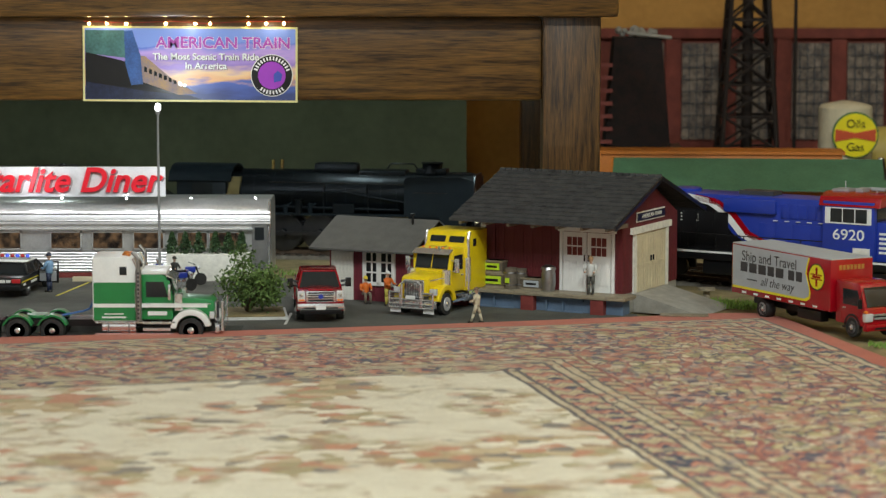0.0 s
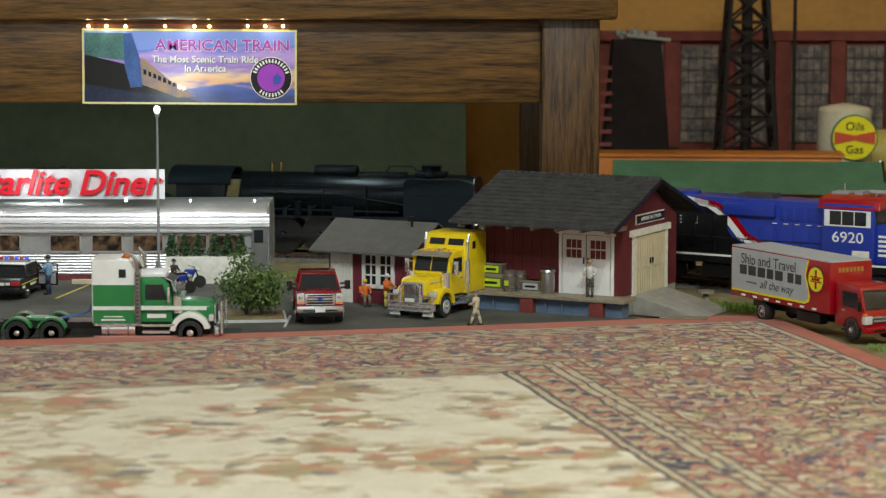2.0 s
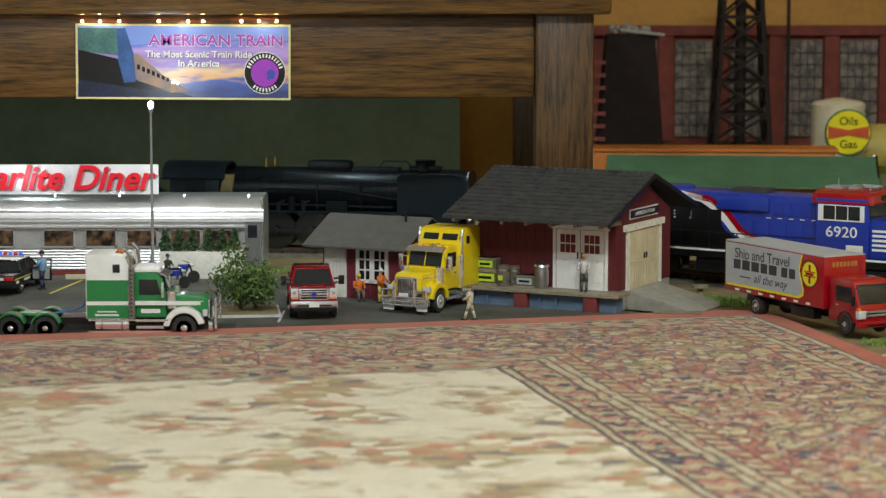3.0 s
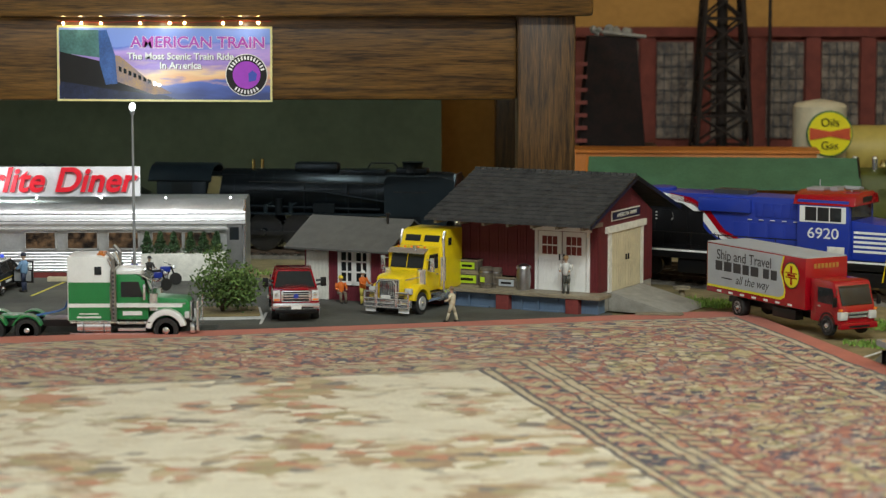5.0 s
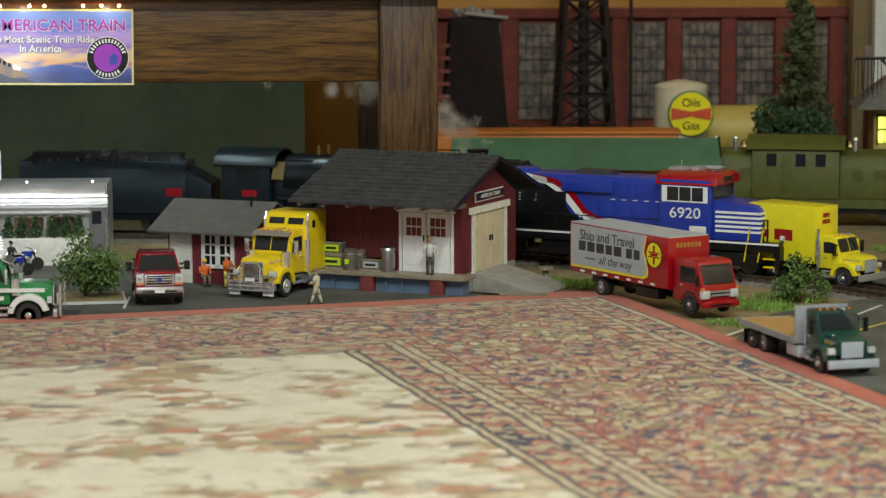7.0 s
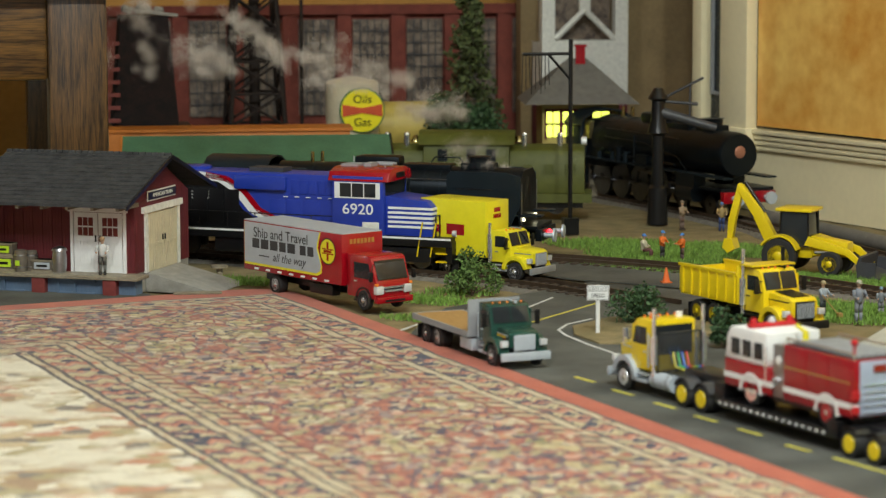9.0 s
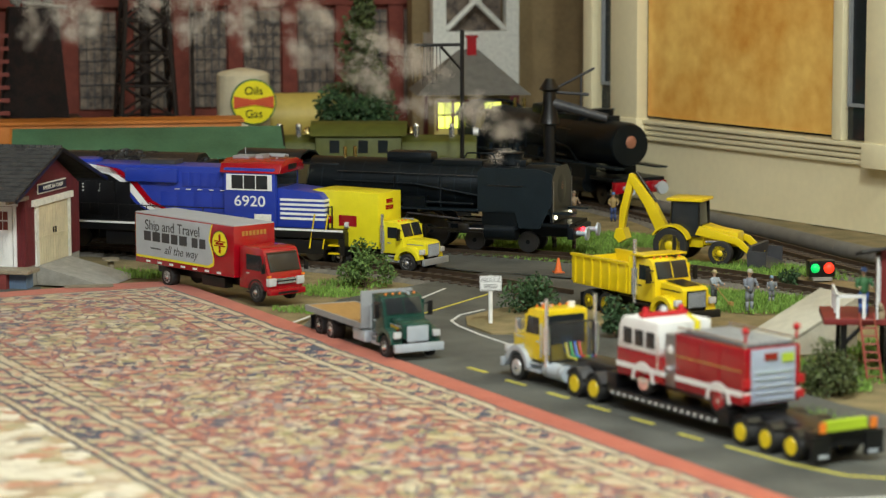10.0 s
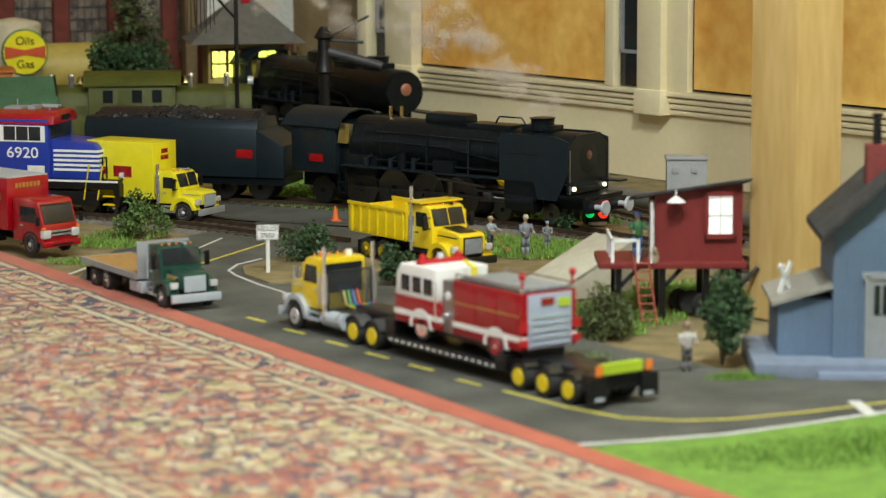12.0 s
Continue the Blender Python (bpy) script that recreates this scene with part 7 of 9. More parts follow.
def electric_engine():
    s = 1 / 29
    root = thing("electric_locomotive", pose(0.99, 4.93, 0, 0, 0, -14), "olive green box-cab electric locomotive with bells", "locomotive")
    z0 = RAIL / s
    part("frame", Kit().box(-7, 7, -1.4, 1.4, z0 + 0.7, z0 + 1.2), olive, root, s=s)
    part("cab", Kit().slab([(-1.5, z0 + 1.2), (1.5, z0 + 1.2), (1.5, z0 + 3.9), (1.2, z0 + 4.35), (0, z0 + 4.6), (-1.2, z0 + 4.35), (-1.5, z0 + 3.9)], "x", -2.4, 2.4), olive, root, s=s, bevel=0.06)
    part("cab_roof", Kit().slab([(-1.7, z0 + 3.95), (-1.2, z0 + 4.42), (0, z0 + 4.68), (1.2, z0 + 4.42), (1.7, z0 + 3.95), (1.2, z0 + 4.3), (0, z0 + 4.55), (-1.2, z0 + 4.3)], "x", -2.7, 2.7), olive, root, s=s)
    for sd in (-1, 1):
        x0, x1 = sorted((sd * 2.4, sd * 6.6))
        h = part("hood", Kit().slab([(-1.3, z0 + 1.2), (1.3, z0 + 1.2), (1.3, z0 + 3.1), (1.0, z0 + 3.6), (0, z0 + 3.9), (-1.0, z0 + 3.6), (-1.3, z0 + 3.1)], "x", x0, x1), olive, root, "rounded olive hood", s=s, bevel=0.08)
        for q in range(3):
            k = Kit()
            for j in range(5):
                k.box(sd * 3.1 + sd * q * 1.2, sd * 3.1 + sd * q * 1.2 + 0.6, -1.34, -1.3, z0 + 2.3 + j * 0.12, z0 + 2.36 + j * 0.12)
            part("louvre", k, olive, h, s=s)
        part("headlamp", Kit().tube((sd * 6.4, 0, z0 + 4.05), (sd * 6.7, 0, z0 + 4.05), 0.25), clearlens, h, s=s)
        part("bell", Kit().turned([(0.28, 0), (0.2, 0.25), (0.08, 0.35)], (sd * 2.9, 0, z0 + 4.0), "z", 14), mat("brass_bell", (0.55, 0.45, 0.2), 0.2, 1.0), h, "polished bell", s=s)
    for x in (-1.6, 0.0, 1.1):
        part("cab_window", Kit().box(x, x + 0.55, -1.53, -1.5, z0 + 3.0, z0 + 3.7), panes, root, s=s)
    part("cab_door", Kit().box(-0.75, -0.15, -1.53, -1.5, z0 + 1.3, z0 + 3.75), olive, root, s=s, bevel=0.03)
    for x in (-5, -2, 2, 5):
        part("wheel", Kit().turned([(0.55, -0.07), (0.55, 0.07)], (x, -0.75, z0 + 0.55), "y", 18), wheelsteel, root, s=s)
    part("truck_side", Kit().box(-6.5, 6.5, -1.2, -1.05, z0 + 0.4, z0 + 0.9), black, root, s=s)
    for x in (-4.5, -3.4, 0.4, 3.2, 5.2):
        part("roof_ornament", Kit().tube((x, -0.2, z0 + 3.7), (x, -0.2, z0 + 4.35), 0.16).ball((x, -0.2, z0 + 4.4), 0.18, 8), chrome, root, s=s)


electric_engine()


def freight_shed():
    root = thing("freight_shed", pose(0.318, 4.93, 0, 0, 0, -6), "long low shed with green sheet roof", "building")
    part("wall", Kit().slab([(0, 0), (0.16, 0), (0.16, 0.117), (0.08, 0.155), (0, 0.117)], "x", 0.02, 0.5), orangepaint, root, "orange board wall", s=1, smooth=False)
    part("roof", pitched_roof(0, 0.52, -0.03, 0.19, 0.112, 0.161, 0.004), roofgreen, root, "flat green roof sheets", s=1, smooth=False)
    for x in (0.0, 0.517):
        part("gable_edge", Kit().slab([(-0.03, 0.109), (0.08, 0.159), (0.19, 0.109), (0.19, 0.115), (0.08, 0.167), (-0.03, 0.115)], "x", x, x + 0.004), orangepaint if x == 0 else black, root, s=1)
    box = thing("boxcar", pose(0.55, 5.16, 0, 0, 0, -4), "orange boxcar on the far siding", "railway car")
    part("body", Kit().box(-0.24, 0.24, -0.045, 0.045, 0.03, 0.162), orangepaint, box, s=1, bevel=0.003)
    part("roof", Kit().box(-0.245, 0.245, -0.05, 0.05, 0.162, 0.168), orangepaint, box, s=1)
    part("underframe", Kit().box(-0.23, 0.23, -0.03, 0.03, 0.006, 0.03), black, box, s=1)


freight_shed()


# ---- scenery ----
def leafmat(name, a, b):
    m = mat(name, a, 0.7, 0, 0.4, 160, 0, other=b)
    nt = m.node_tree
    info = nt.nodes.new("ShaderNodeNewGeometry")
    hsv = nt.nodes.new("ShaderNodeHueSaturation")
    mr = nt.nodes.new("ShaderNodeMapRange")
    mr.inputs[3].default_value, mr.inputs[4].default_value = 0.55, 1.5
    nt.links.new(info.outputs["Random Per Island"], mr.inputs[0])
    nt.links.new(mr.outputs[0], hsv.inputs["Value"])
    bsdf = nt.nodes["Principled BSDF"]
    src = bsdf.inputs["Base Color"].links[0].from_socket
    nt.links.new(src, hsv.inputs["Color"])
    nt.links.new(hsv.outputs[0], bsdf.inputs["Base Color"])
    return m


leaf_mid = leafmat("foam_foliage", (0.12, 0.2, 0.045), (0.05, 0.09, 0.02))
leaf_dark = leafmat("dark_foliage", (0.045, 0.1, 0.032), (0.018, 0.042, 0.015))
leaf_olive = leafmat("olive_foliage", (0.1, 0.12, 0.035), (0.04, 0.06, 0.02))
grassmat = leafmat("static_grass", (0.19, 0.33, 0.05), (0.1, 0.18, 0.03))
bark = mat("bark", (0.12, 0.08, 0.05), 0.9, 0, 0.4, 200, 0.5)


def leaves(rnd, k, c, r, n, size):
    for _ in range(n):
        d = Vector((rnd.gauss(0, 1), rnd.gauss(0, 1), rnd.gauss(0, 1))).normalized() * r * rnd.uniform(0.45, 1.05)
        p = Vector(c) + d
        u = Vector((rnd.gauss(0, 1), rnd.gauss(0, 1), rnd.gauss(0, 1))).normalized()
        w = u.cross(Vector((rnd.gauss(0, 1), rnd.gauss(0, 1), rnd.gauss(0, 1)))).normalized()
        a, b = u * size * rnd.uniform(0.6, 1.3), w * size * rnd.uniform(0.35, 0.8)
        k.add([p - a, p + b, p + a, p - b], [(0, 1, 2, 3)])


def bush(m, h, w, seed, leaf, label, size=0.0032, n=150, clumps=11):
    rnd = random.Random(seed)
    root = thing("bush", m, label, "bush", "bushes")
    t, k = Kit(), Kit()
    for i in range(clumps):
        a, q = rnd.uniform(0, 6.28), rnd.uniform(0.15, 1)
        c = Vector((math.cos(a) * w * q * 0.75, math.sin(a) * w * q * 0.6, h * rnd.uniform(0.28, 0.95) * (1.05 - 0.4 * q)))
        t.path([(0, 0, 0), (c.x * 0.4, c.y * 0.4, c.z * 0.5), tuple(c)], 0.0011, 5)
        leaves(rnd, k, c, min(w, h) * rnd.uniform(0.28, 0.46), n, size)
    part("stem", t, bark, root, s=1)
    c = part("foliage", k, leaf, root, s=1, smooth=False)
    c["kind"] = "stuff"
    return root


island = thing("planting_island", pose(-0.292, 3.962, 0.0045, 0, 0, 6), "kerbed planting island with short grass", "kerb")
part("kerb", Kit().box(-0.052, 0.052, -0.036, 0.07, 0, 0.004), roadwhite, island, "pale kerb line", s=1)
part("soil", Kit().box(-0.048, 0.048, -0.032, 0.066, 0.004, 0.007), soil, island, s=1, bevel=0.001)
bush(pose(-0.302, 3.968, 0.01), 0.094, 0.07, 1, leaf_mid, "bushy green shrub in the parking island", n=230, clumps=15)
bush(pose(0.79, 3.9, 0), 0.085, 0.05, 2, leaf_mid, "loose green shrub beside the trucks", n=170, clumps=10)
bush(pose(0.965, 3.54, 0.002), 0.06, 0.06, 3, leaf_dark, "low dark green shrub by the road sign", n=170)
bush(pose(1.02, 3.315, 0.002), 0.065, 0.03, 4, leaf_dark, "dark green shrub beside the dump truck", n=140, clumps=8)
bush(pose(1.215, 2.68, 0.0), 0.11, 0.042, 5, leaf_dark, "tall dark green shrub near the stilted hut", n=260, clumps=12)
bush(pose(1.15, 2.87, 0.0), 0.06, 0.05, 6, leaf_olive, "olive green shrub under the stilted hut", n=200)
bush(pose(1.42, 3.72, 0.0), 0.035, 0.03, 16, leaf_dark, "small shrub with flowers beside the signal", n=80, clumps=6)
for i in range(6):
    k, t = Kit(), Kit()
    rnd = random.Random(20 + i)
    tree = thing("potted_conifer", pose(-0.462 + i * 0.0225 + (0.006 if i > 2 else 0), 4.405, 0.05), "small dark conifer in the planter box", "shrub", "planter conifers")
    for j in range(10):
        z = 0.004 + 0.0033 * j
        leaves(rnd, k, (0, 0, z), 0.0125 * (1 - j / 11) + 0.0012, 60, 0.0026)
    c = part("foliage", k, leaf_dark, tree, s=1, smooth=False)
    c["kind"] = "stuff"
    part("trunk", Kit().tube((0, 0, -0.001), (0, 0, 0.02), 0.0012), bark, tree, s=1)


def conifer(m, h, w, seed):
    rnd = random.Random(seed)
    root = thing("pine_tree", m, "tall dusty model pine tree", "tree", "pine trees")
    part("trunk", Kit().tube((0, 0, 0), (0, 0, h * 0.97), 0.007, 0.001, n=10), bark, root, s=1)
    k, b = Kit(), Kit()
    for i in range(26):
        z = h * (0.22 + 0.76 * i / 26)
        r = w * (1 - i / 27) * rnd.uniform(0.75, 1.1)
        for j in range(7):
            a = rnd.uniform(0, 6.28)
            e = Vector((math.cos(a) * r, math.sin(a) * r, z - 0.12 * r))
            b.tube((0, 0, z), tuple(e), 0.0012, 0.0004, n=4)
            for q in (0.35, 0.65, 0.95):
                leaves(rnd, k, (e.x * q, e.y * q, z - 0.12 * r * q), 0.011, 9, 0.0065)
    part("branch", b, bark, root, s=1)
    c = part("crown", k, leaf_olive, root, s=1, smooth=False)
    c["kind"] = "stuff"


conifer(pose(1.09, 5.42, 0), 0.5, 0.085, 31)
bush(pose(1.07, 5.3, 0.06), 0.2, 0.1, 32, leaf_dark, "dark green model tree behind the olive locomotive", size=0.006, n=260, clumps=16)

# grass: short upright blades in patches
gk = Kit()
rnd = random.Random(9)


def grass(cx, cy, ax, ay, ang, n, h):
    for _ in range(n):
        u, v = rnd.gauss(0, 0.5), rnd.gauss(0, 0.5)
        if u * u + v * v > 1:
            continue
        x, y = u * ax, v * ay
        c, s = math.cos(radians(ang)), math.sin(radians(ang))
        p = Vector((cx + x * c - y * s, cy + x * s + y * c, 0))
        a, w, q = rnd.uniform(0, 6.28), 0.0014, h * rnd.uniform(0.5, 1.2)
        d = Vector((math.cos(a) * w, math.sin(a) * w, 0))
        lean = Vector((rnd.gauss(0, 0.35), rnd.gauss(0, 0.35), 1)) * q
        gk.add([p - d, p + d, p + lean], [(0, 1, 2)])


for g in ((1.2, 4.27, 0.16, 0.06, -45, 6000, 0.008), (1.1, 4.14, 0.2, 0.018, -50, 1800, 0.008), (1.3, 3.6, 0.13, 0.1, -55, 6500, 0.009), (1.4, 3.45, 0.12, 0.08, -60, 2500, 0.009), (1.35, 3.97, 0.18, 0.06, -52, 5500, 0.008),
          (1.5, 3.9, 0.15, 0.05, -60, 2000, 0.008), (1.36, 3.14, 0.09, 0.1, -60, 2200, 0.01), (1.2, 2.58, 0.05, 0.02, -10, 1100, 0.011), (1.17, 2.95, 0.08, 0.04, -70, 1600, 0.01), (1.08, 2.72, 0.04, 0.09, 10, 700, 0.008),
          (0.45, 4.12, 0.09, 0.045, -30, 1300, 0.009), (0.6, 4.0, 0.08, 0.03, -40, 700, 0.008), (1.2, 2.22, 0.24, 0.08, 4, 9000, 0.012), (1.0, 2.24, 0.08, 0.035, 4, 900, 0.01), (0.97, 3.53, 0.07, 0.04, 0, 700, 0.006),
          (-0.29, 3.97, 0.045, 0.05, 0, 900, 0.006), (-0.1, 4.45, 0.2, 0.04, -20, 1400, 0.01), (0.78, 3.93, 0.06, 0.05, -40, 500, 0.008), (1.0, 4.3, 0.1, 0.02, -35, 700, 0.008),
          (1.22, 4.4, 0.22, 0.1, -42, 7000, 0.008), (1.36, 4.34, 0.14, 0.08, -55, 4000, 0.008), (1.25, 3.78, 0.14, 0.03, -60, 2200, 0.007), (0.72, 3.86, 0.1, 0.05, -45, 1500, 0.006), (0.66, 3.68, 0.06, 0.03, -40, 500, 0.006), (1.22, 3.02, 0.1, 0.08, -60, 2200, 0.009)):
    grass(*g)
single("grass", gk, grassmat, Matrix.Identity(4), "patches of bright green static grass on the soil", "grass", kind="stuff", smooth=False)


# road markings
def mark(name, pts, w, material, label, z=0.0052):
    k = Kit()
    for (a, b), (c, d) in zip(pts, pts[1:]):
        n = Vector((b - d, c - a)).normalized() * w / 2
        k.slab([(a - n.x, b - n.y), (a + n.x, b + n.y), (c + n.x, d + n.y), (c - n.x, d - n.y)], "z", z - 0.001, z)
    return single(name, k, material, Matrix.Identity(4), label, "road marking", "road markings", kind="structure", smooth=False)


for x, y in ((0.775, 3.117), (0.799, 3.02), (0.826, 2.927), (0.85, 2.838), (0.876, 2.753), (0.9, 2.656)):
    mark("yellow_dash", [(x - 0.007, y + 0.02), (x + 0.007, y - 0.02)], 0.006, paleyellow, "yellow dash painted on the road")
mark("yellow_line", [(0.921, 2.60), (0.955, 2.5), (0.991, 2.431), (1.039, 2.4), (1.097, 2.388), (1.19, 2.396), (1.285, 2.412), (1.5, 2.44)], 0.005, paleyellow, "yellow line curving along the road")
mark("white_line", [(0.9, 2.33), (0.98, 2.325), (1.06, 2.326), (1.138, 2.34), (1.262, 2.369), (1.5, 2.42)], 0.007, roadwhite, "worn white road edge line")
mark("white_line", [(1.252, 2.425), (1.236, 2.345)], 0.014, roadwhite, "white stop line", 0.0058)
mark("white_line", [(0.826, 3.706), (0.899, 3.82)], 0.004, roadwhite, "thin white parking line")
mark("yellow_line", [(0.802, 3.573), (0.951, 3.75)], 0.004, paleyellow, "thin yellow parking line")
mark("white_line", [(0.905, 3.60), (0.86, 3.56), (0.835, 3.51), (0.834, 3.464), (0.845, 3.38), (0.862, 3.30)], 0.004, roadwhite, "white line round the sign island")
mark("white_line", [(0.61, 3.54), (0.65, 3.6), (0.69, 3.63)], 0.004, roadwhite, "thin white parking line")
mark("yellow_line", [(-0.63, 4.2), (-0.60, 4.37)], 0.004, paleyellow, "thin yellow parking line")
mark("white_line", [(-0.345, 3.88), (-0.352, 4.02)], 0.005, roadwhite, "thin white parking line")
mark("white_line", [(-0.238, 3.88), (-0.236, 4.0)], 0.004, roadwhite, "thin white parking line")
single("sign_island", Kit().slab([(0.845, 3.46), (0.86, 3.38), (0.95, 3.36), (1.06, 3.45), (1.05, 3.6), (0.93, 3.6), (0.86, 3.53)], "z", 0.001, 0.0075), soil, Matrix.Identity(4), "sandy traffic island with sparse grass", "traffic island", bevel=0.002)
single("wheel_stop", Kit().box(-0.03, 0.03, -0.004, 0.004, 0, 0.008), cream, pose(-0.6, 4.385, 0.0045), "cream concrete wheel stop", "wheel stop", bevel=0.001)


# ---- figures ----
def figure(m, top_c, leg_c, hat_c, label, seed=0, sit=False, stride=0.0, h=0.054, arm=0.3, skin=(0.5, 0.32, 0.22), group="painted figures"):
    """A painted figurine: one plain mesh."""
    u = h / 1.75
    ks = [Kit(), Kit(), Kit(), Kit()]
    hip = 0.5 if sit else 0.88
    for sd in (-1, 1):
        if sit:
            ks[0].tube((0, sd * 0.11, hip), (0.42, sd * 0.13, hip + 0.02), 0.095, 0.08, n=8).tube((0.42, sd * 0.13, hip), (0.45, sd * 0.14, 0.05), 0.08, 0.06, n=8)
        else:
            f = stride * sd
            ks[0].tube((0, sd * 0.09, hip), (f * 0.5, sd * 0.1, 0.46), 0.105, 0.08, n=8).tube((f * 0.5, sd * 0.1, 0.46), (f * 0.9, sd * 0.11, 0.06), 0.08, 0.06, n=8)
        ks[3].box((0.42 if sit else stride * sd * 0.9) - 0.08, (0.42 if sit else stride * sd * 0.9) + 0.17, sd * 0.1 - 0.05, sd * 0.1 + 0.05, 0, 0.09)
        ks[1].tube((0, sd * 0.23, hip + 0.5), (arm * 0.4, sd * 0.29, hip + 0.24), 0.07, 0.06, n=8).tube((arm * 0.4, sd * 0.29, hip + 0.24), (arm, sd * 0.22, hip + 0.1 + arm * 0.3), 0.06, 0.045, n=8)
        ks[2].ball((arm, sd * 0.22, hip + 0.1 + arm * 0.3), 0.055, 6)
    ks[1].turned([(0.15, 0.0), (0.17, 0.1), (0.19, 0.35), (0.2, 0.5), (0.1, 0.6)], (0, 0, hip - 0.04), "z", 10)
    ks[2].tube((0, 0, hip + 0.52), (0.01, 0, hip + 0.66), 0.06, n=8).ball((0.015, 0, hip + 0.74), 0.105, 10, 1.2)
    hat = Kit().turned([(0.13, 0.0), (0.12, 0.05), (0.11, 0.1), (0.05, 0.15)], (0.01, 0, hip + 0.77), "z", 10).box(0.05, 0.2, -0.08, 0.08, hip + 0.77, hip + 0.79)
    me = bpy.data.meshes.new("figure")
    vs, fs, mi = [], [], []
    cols = [leg_c, top_c, skin, (0.03, 0.025, 0.02), hat_c]
    for i, k in enumerate(ks + [hat]):
        n = len(vs)
        vs += [Vector(p) * u for p in k.v]
        fs += [tuple(n + q for q in f) for f in k.f]
        mi += [i] * len(k.f)
    me.from_pydata(vs, [], fs)
    for c in cols:
        me.materials.append(mat("figure_paint", c, 0.6, 0, 0.2, 300))
    for p, i in zip(me.polygons, mi):
        p.material_index, p.use_smooth = i, True
    ob = new("figurine", me)
    ob.matrix_world = m
    return tagged(ob, label, "figurine", group)


DEPOT = pose(0.261, 3.93, 0, 0, 0, -28)
denim, tanc, greyc, hiviz = (0.04, 0.07, 0.2), (0.45, 0.35, 0.2), (0.2, 0.2, 0.2), (0.75, 0.17, 0.02)
bluec, whitec, creamc = (0.07, 0.2, 0.42), (0.6, 0.6, 0.58), (0.55, 0.5, 0.36)
figure(pose(-0.649, 4.25, 0.0045, 0, 0, 160), (0.2, 0.35, 0.55), (0.02, 0.03, 0.07), (0.02, 0.025, 0.05), "painted officer figurine in blue beside the police car", h=0.064)
figure(pose(-0.475, 4.3, 0.0045, 0, 0, -60), (0.05, 0.08, 0.3), denim, (0.5, 0.5, 0.5), "painted figurine in blue beside the motorcycles", h=0.05)
figure(pose(-0.45, 4.32, 0.0045, 0, 0, -40), (0.03, 0.03, 0.03), denim, (0.04, 0.04, 0.04), "painted figurine in a black jacket beside the motorcycles", h=0.05)
figure(pose(-0.124, 4.118, 0.0045, 0, 0, -70), hiviz, (0.18, 0.14, 0.1), (0.8, 0.6, 0.05), "seated worker figurine in orange vest by the shed", sit=True)
figure(pose(-0.088, 4.09, 0.0045, 0, 0, -40), hiviz, (0.6, 0.5, 0.1), (0.75, 0.75, 0.72), "standing worker figurine in orange vest and white helmet", arm=0.4)
figure(pose(0.051, 3.9, 0.0045, 0, 0, 170), creamc, (0.52, 0.47, 0.34), (0.2, 0.13, 0.08), "walking figurine in a pale cream suit", stride=0.28, h=0.053)
figure(DEPOT @ pose(-0.062, 0.05, 0.034, 0, 0, -80), whitec, (0.08, 0.08, 0.07), (0.4, 0.25, 0.12), "figurine in white shirt standing on the loading dock", h=0.058)
figure(pose(1.165, 4.27, 0.0, 0, 0, -30), creamc, (0.12, 0.04, 0.04), (0.08, 0.2, 0.5), "seated worker figurine with blue helmet near the track", sit=True)
figure(pose(1.191, 4.245, 0.0, 0, 0, -50), hiviz, (0.03, 0.03, 0.03), (0.08, 0.25, 0.6), "worker figurine in orange vest and blue helmet", h=0.05)
figure(pose(1.219, 4.22, 0.0, 0, 0, 190), hiviz, (0.1, 0.06, 0.05), (0.08, 0.25, 0.6), "stooping worker figurine in orange vest", h=0.048, sit=False, arm=0.45)
figure(pose(1.345, 4.66, 0.0, 0, 0, -60), (0.3, 0.22, 0.14), (0.15, 0.1, 0.08), (0.2, 0.15, 0.1), "figurine in brown clothes by the old locomotive")
figure(pose(1.41, 4.62, 0.0, 0, 0, -100), (0.35, 0.25, 0.1), denim, (0.1, 0.2, 0.4), "figurine in tan jacket by the old locomotive")
figure(pose(1.244, 3.57, 0.0, 0, 0, -60), (0.3, 0.34, 0.38), (0.05, 0.06, 0.06), (0.4, 0.33, 0.18), "track worker figurine with straw hat and shovel", arm=0.45)
figure(pose(1.277, 3.51, 0.0, 0, 0, -80), (0.2, 0.22, 0.26), (0.2, 0.22, 0.25), (0.4, 0.38, 0.3), "grey painted figurine standing on the grass", h=0.062)
figure(pose(1.335, 3.575, 0.0, 0, 0, -100), (0.2, 0.22, 0.24), (0.2, 0.2, 0.22), (0.2, 0.3, 0.4), "small grey child figurine standing on the grass", h=0.042)
single("shovel", Kit().tube((0, 0, 0), (0.028, 0.0, 0.032), 0.0008, n=6).box(-0.004, 0.002, -0.004, 0.004, -0.002, 0.004), tanwood, pose(1.262, 3.55, 0.006, 0, 0, 190), "small shovel with wooden handle", "shovel")
figure(pose(1.152, 2.637, 0.0, 0, 0, -90), (0.5, 0.48, 0.44), (0.12, 0.12, 0.12), (0.3, 0.22, 0.15), "figurine in pale shirt standing by the road", h=0.06)
figure(pose(1.335, 5.245, 0.07, 0, 0, -90), (0.6, 0.6, 0.62), (0.08, 0.12, 0.35), (0.12, 0.3, 0.55), "figurine in overalls on the station steps", h=0.058)


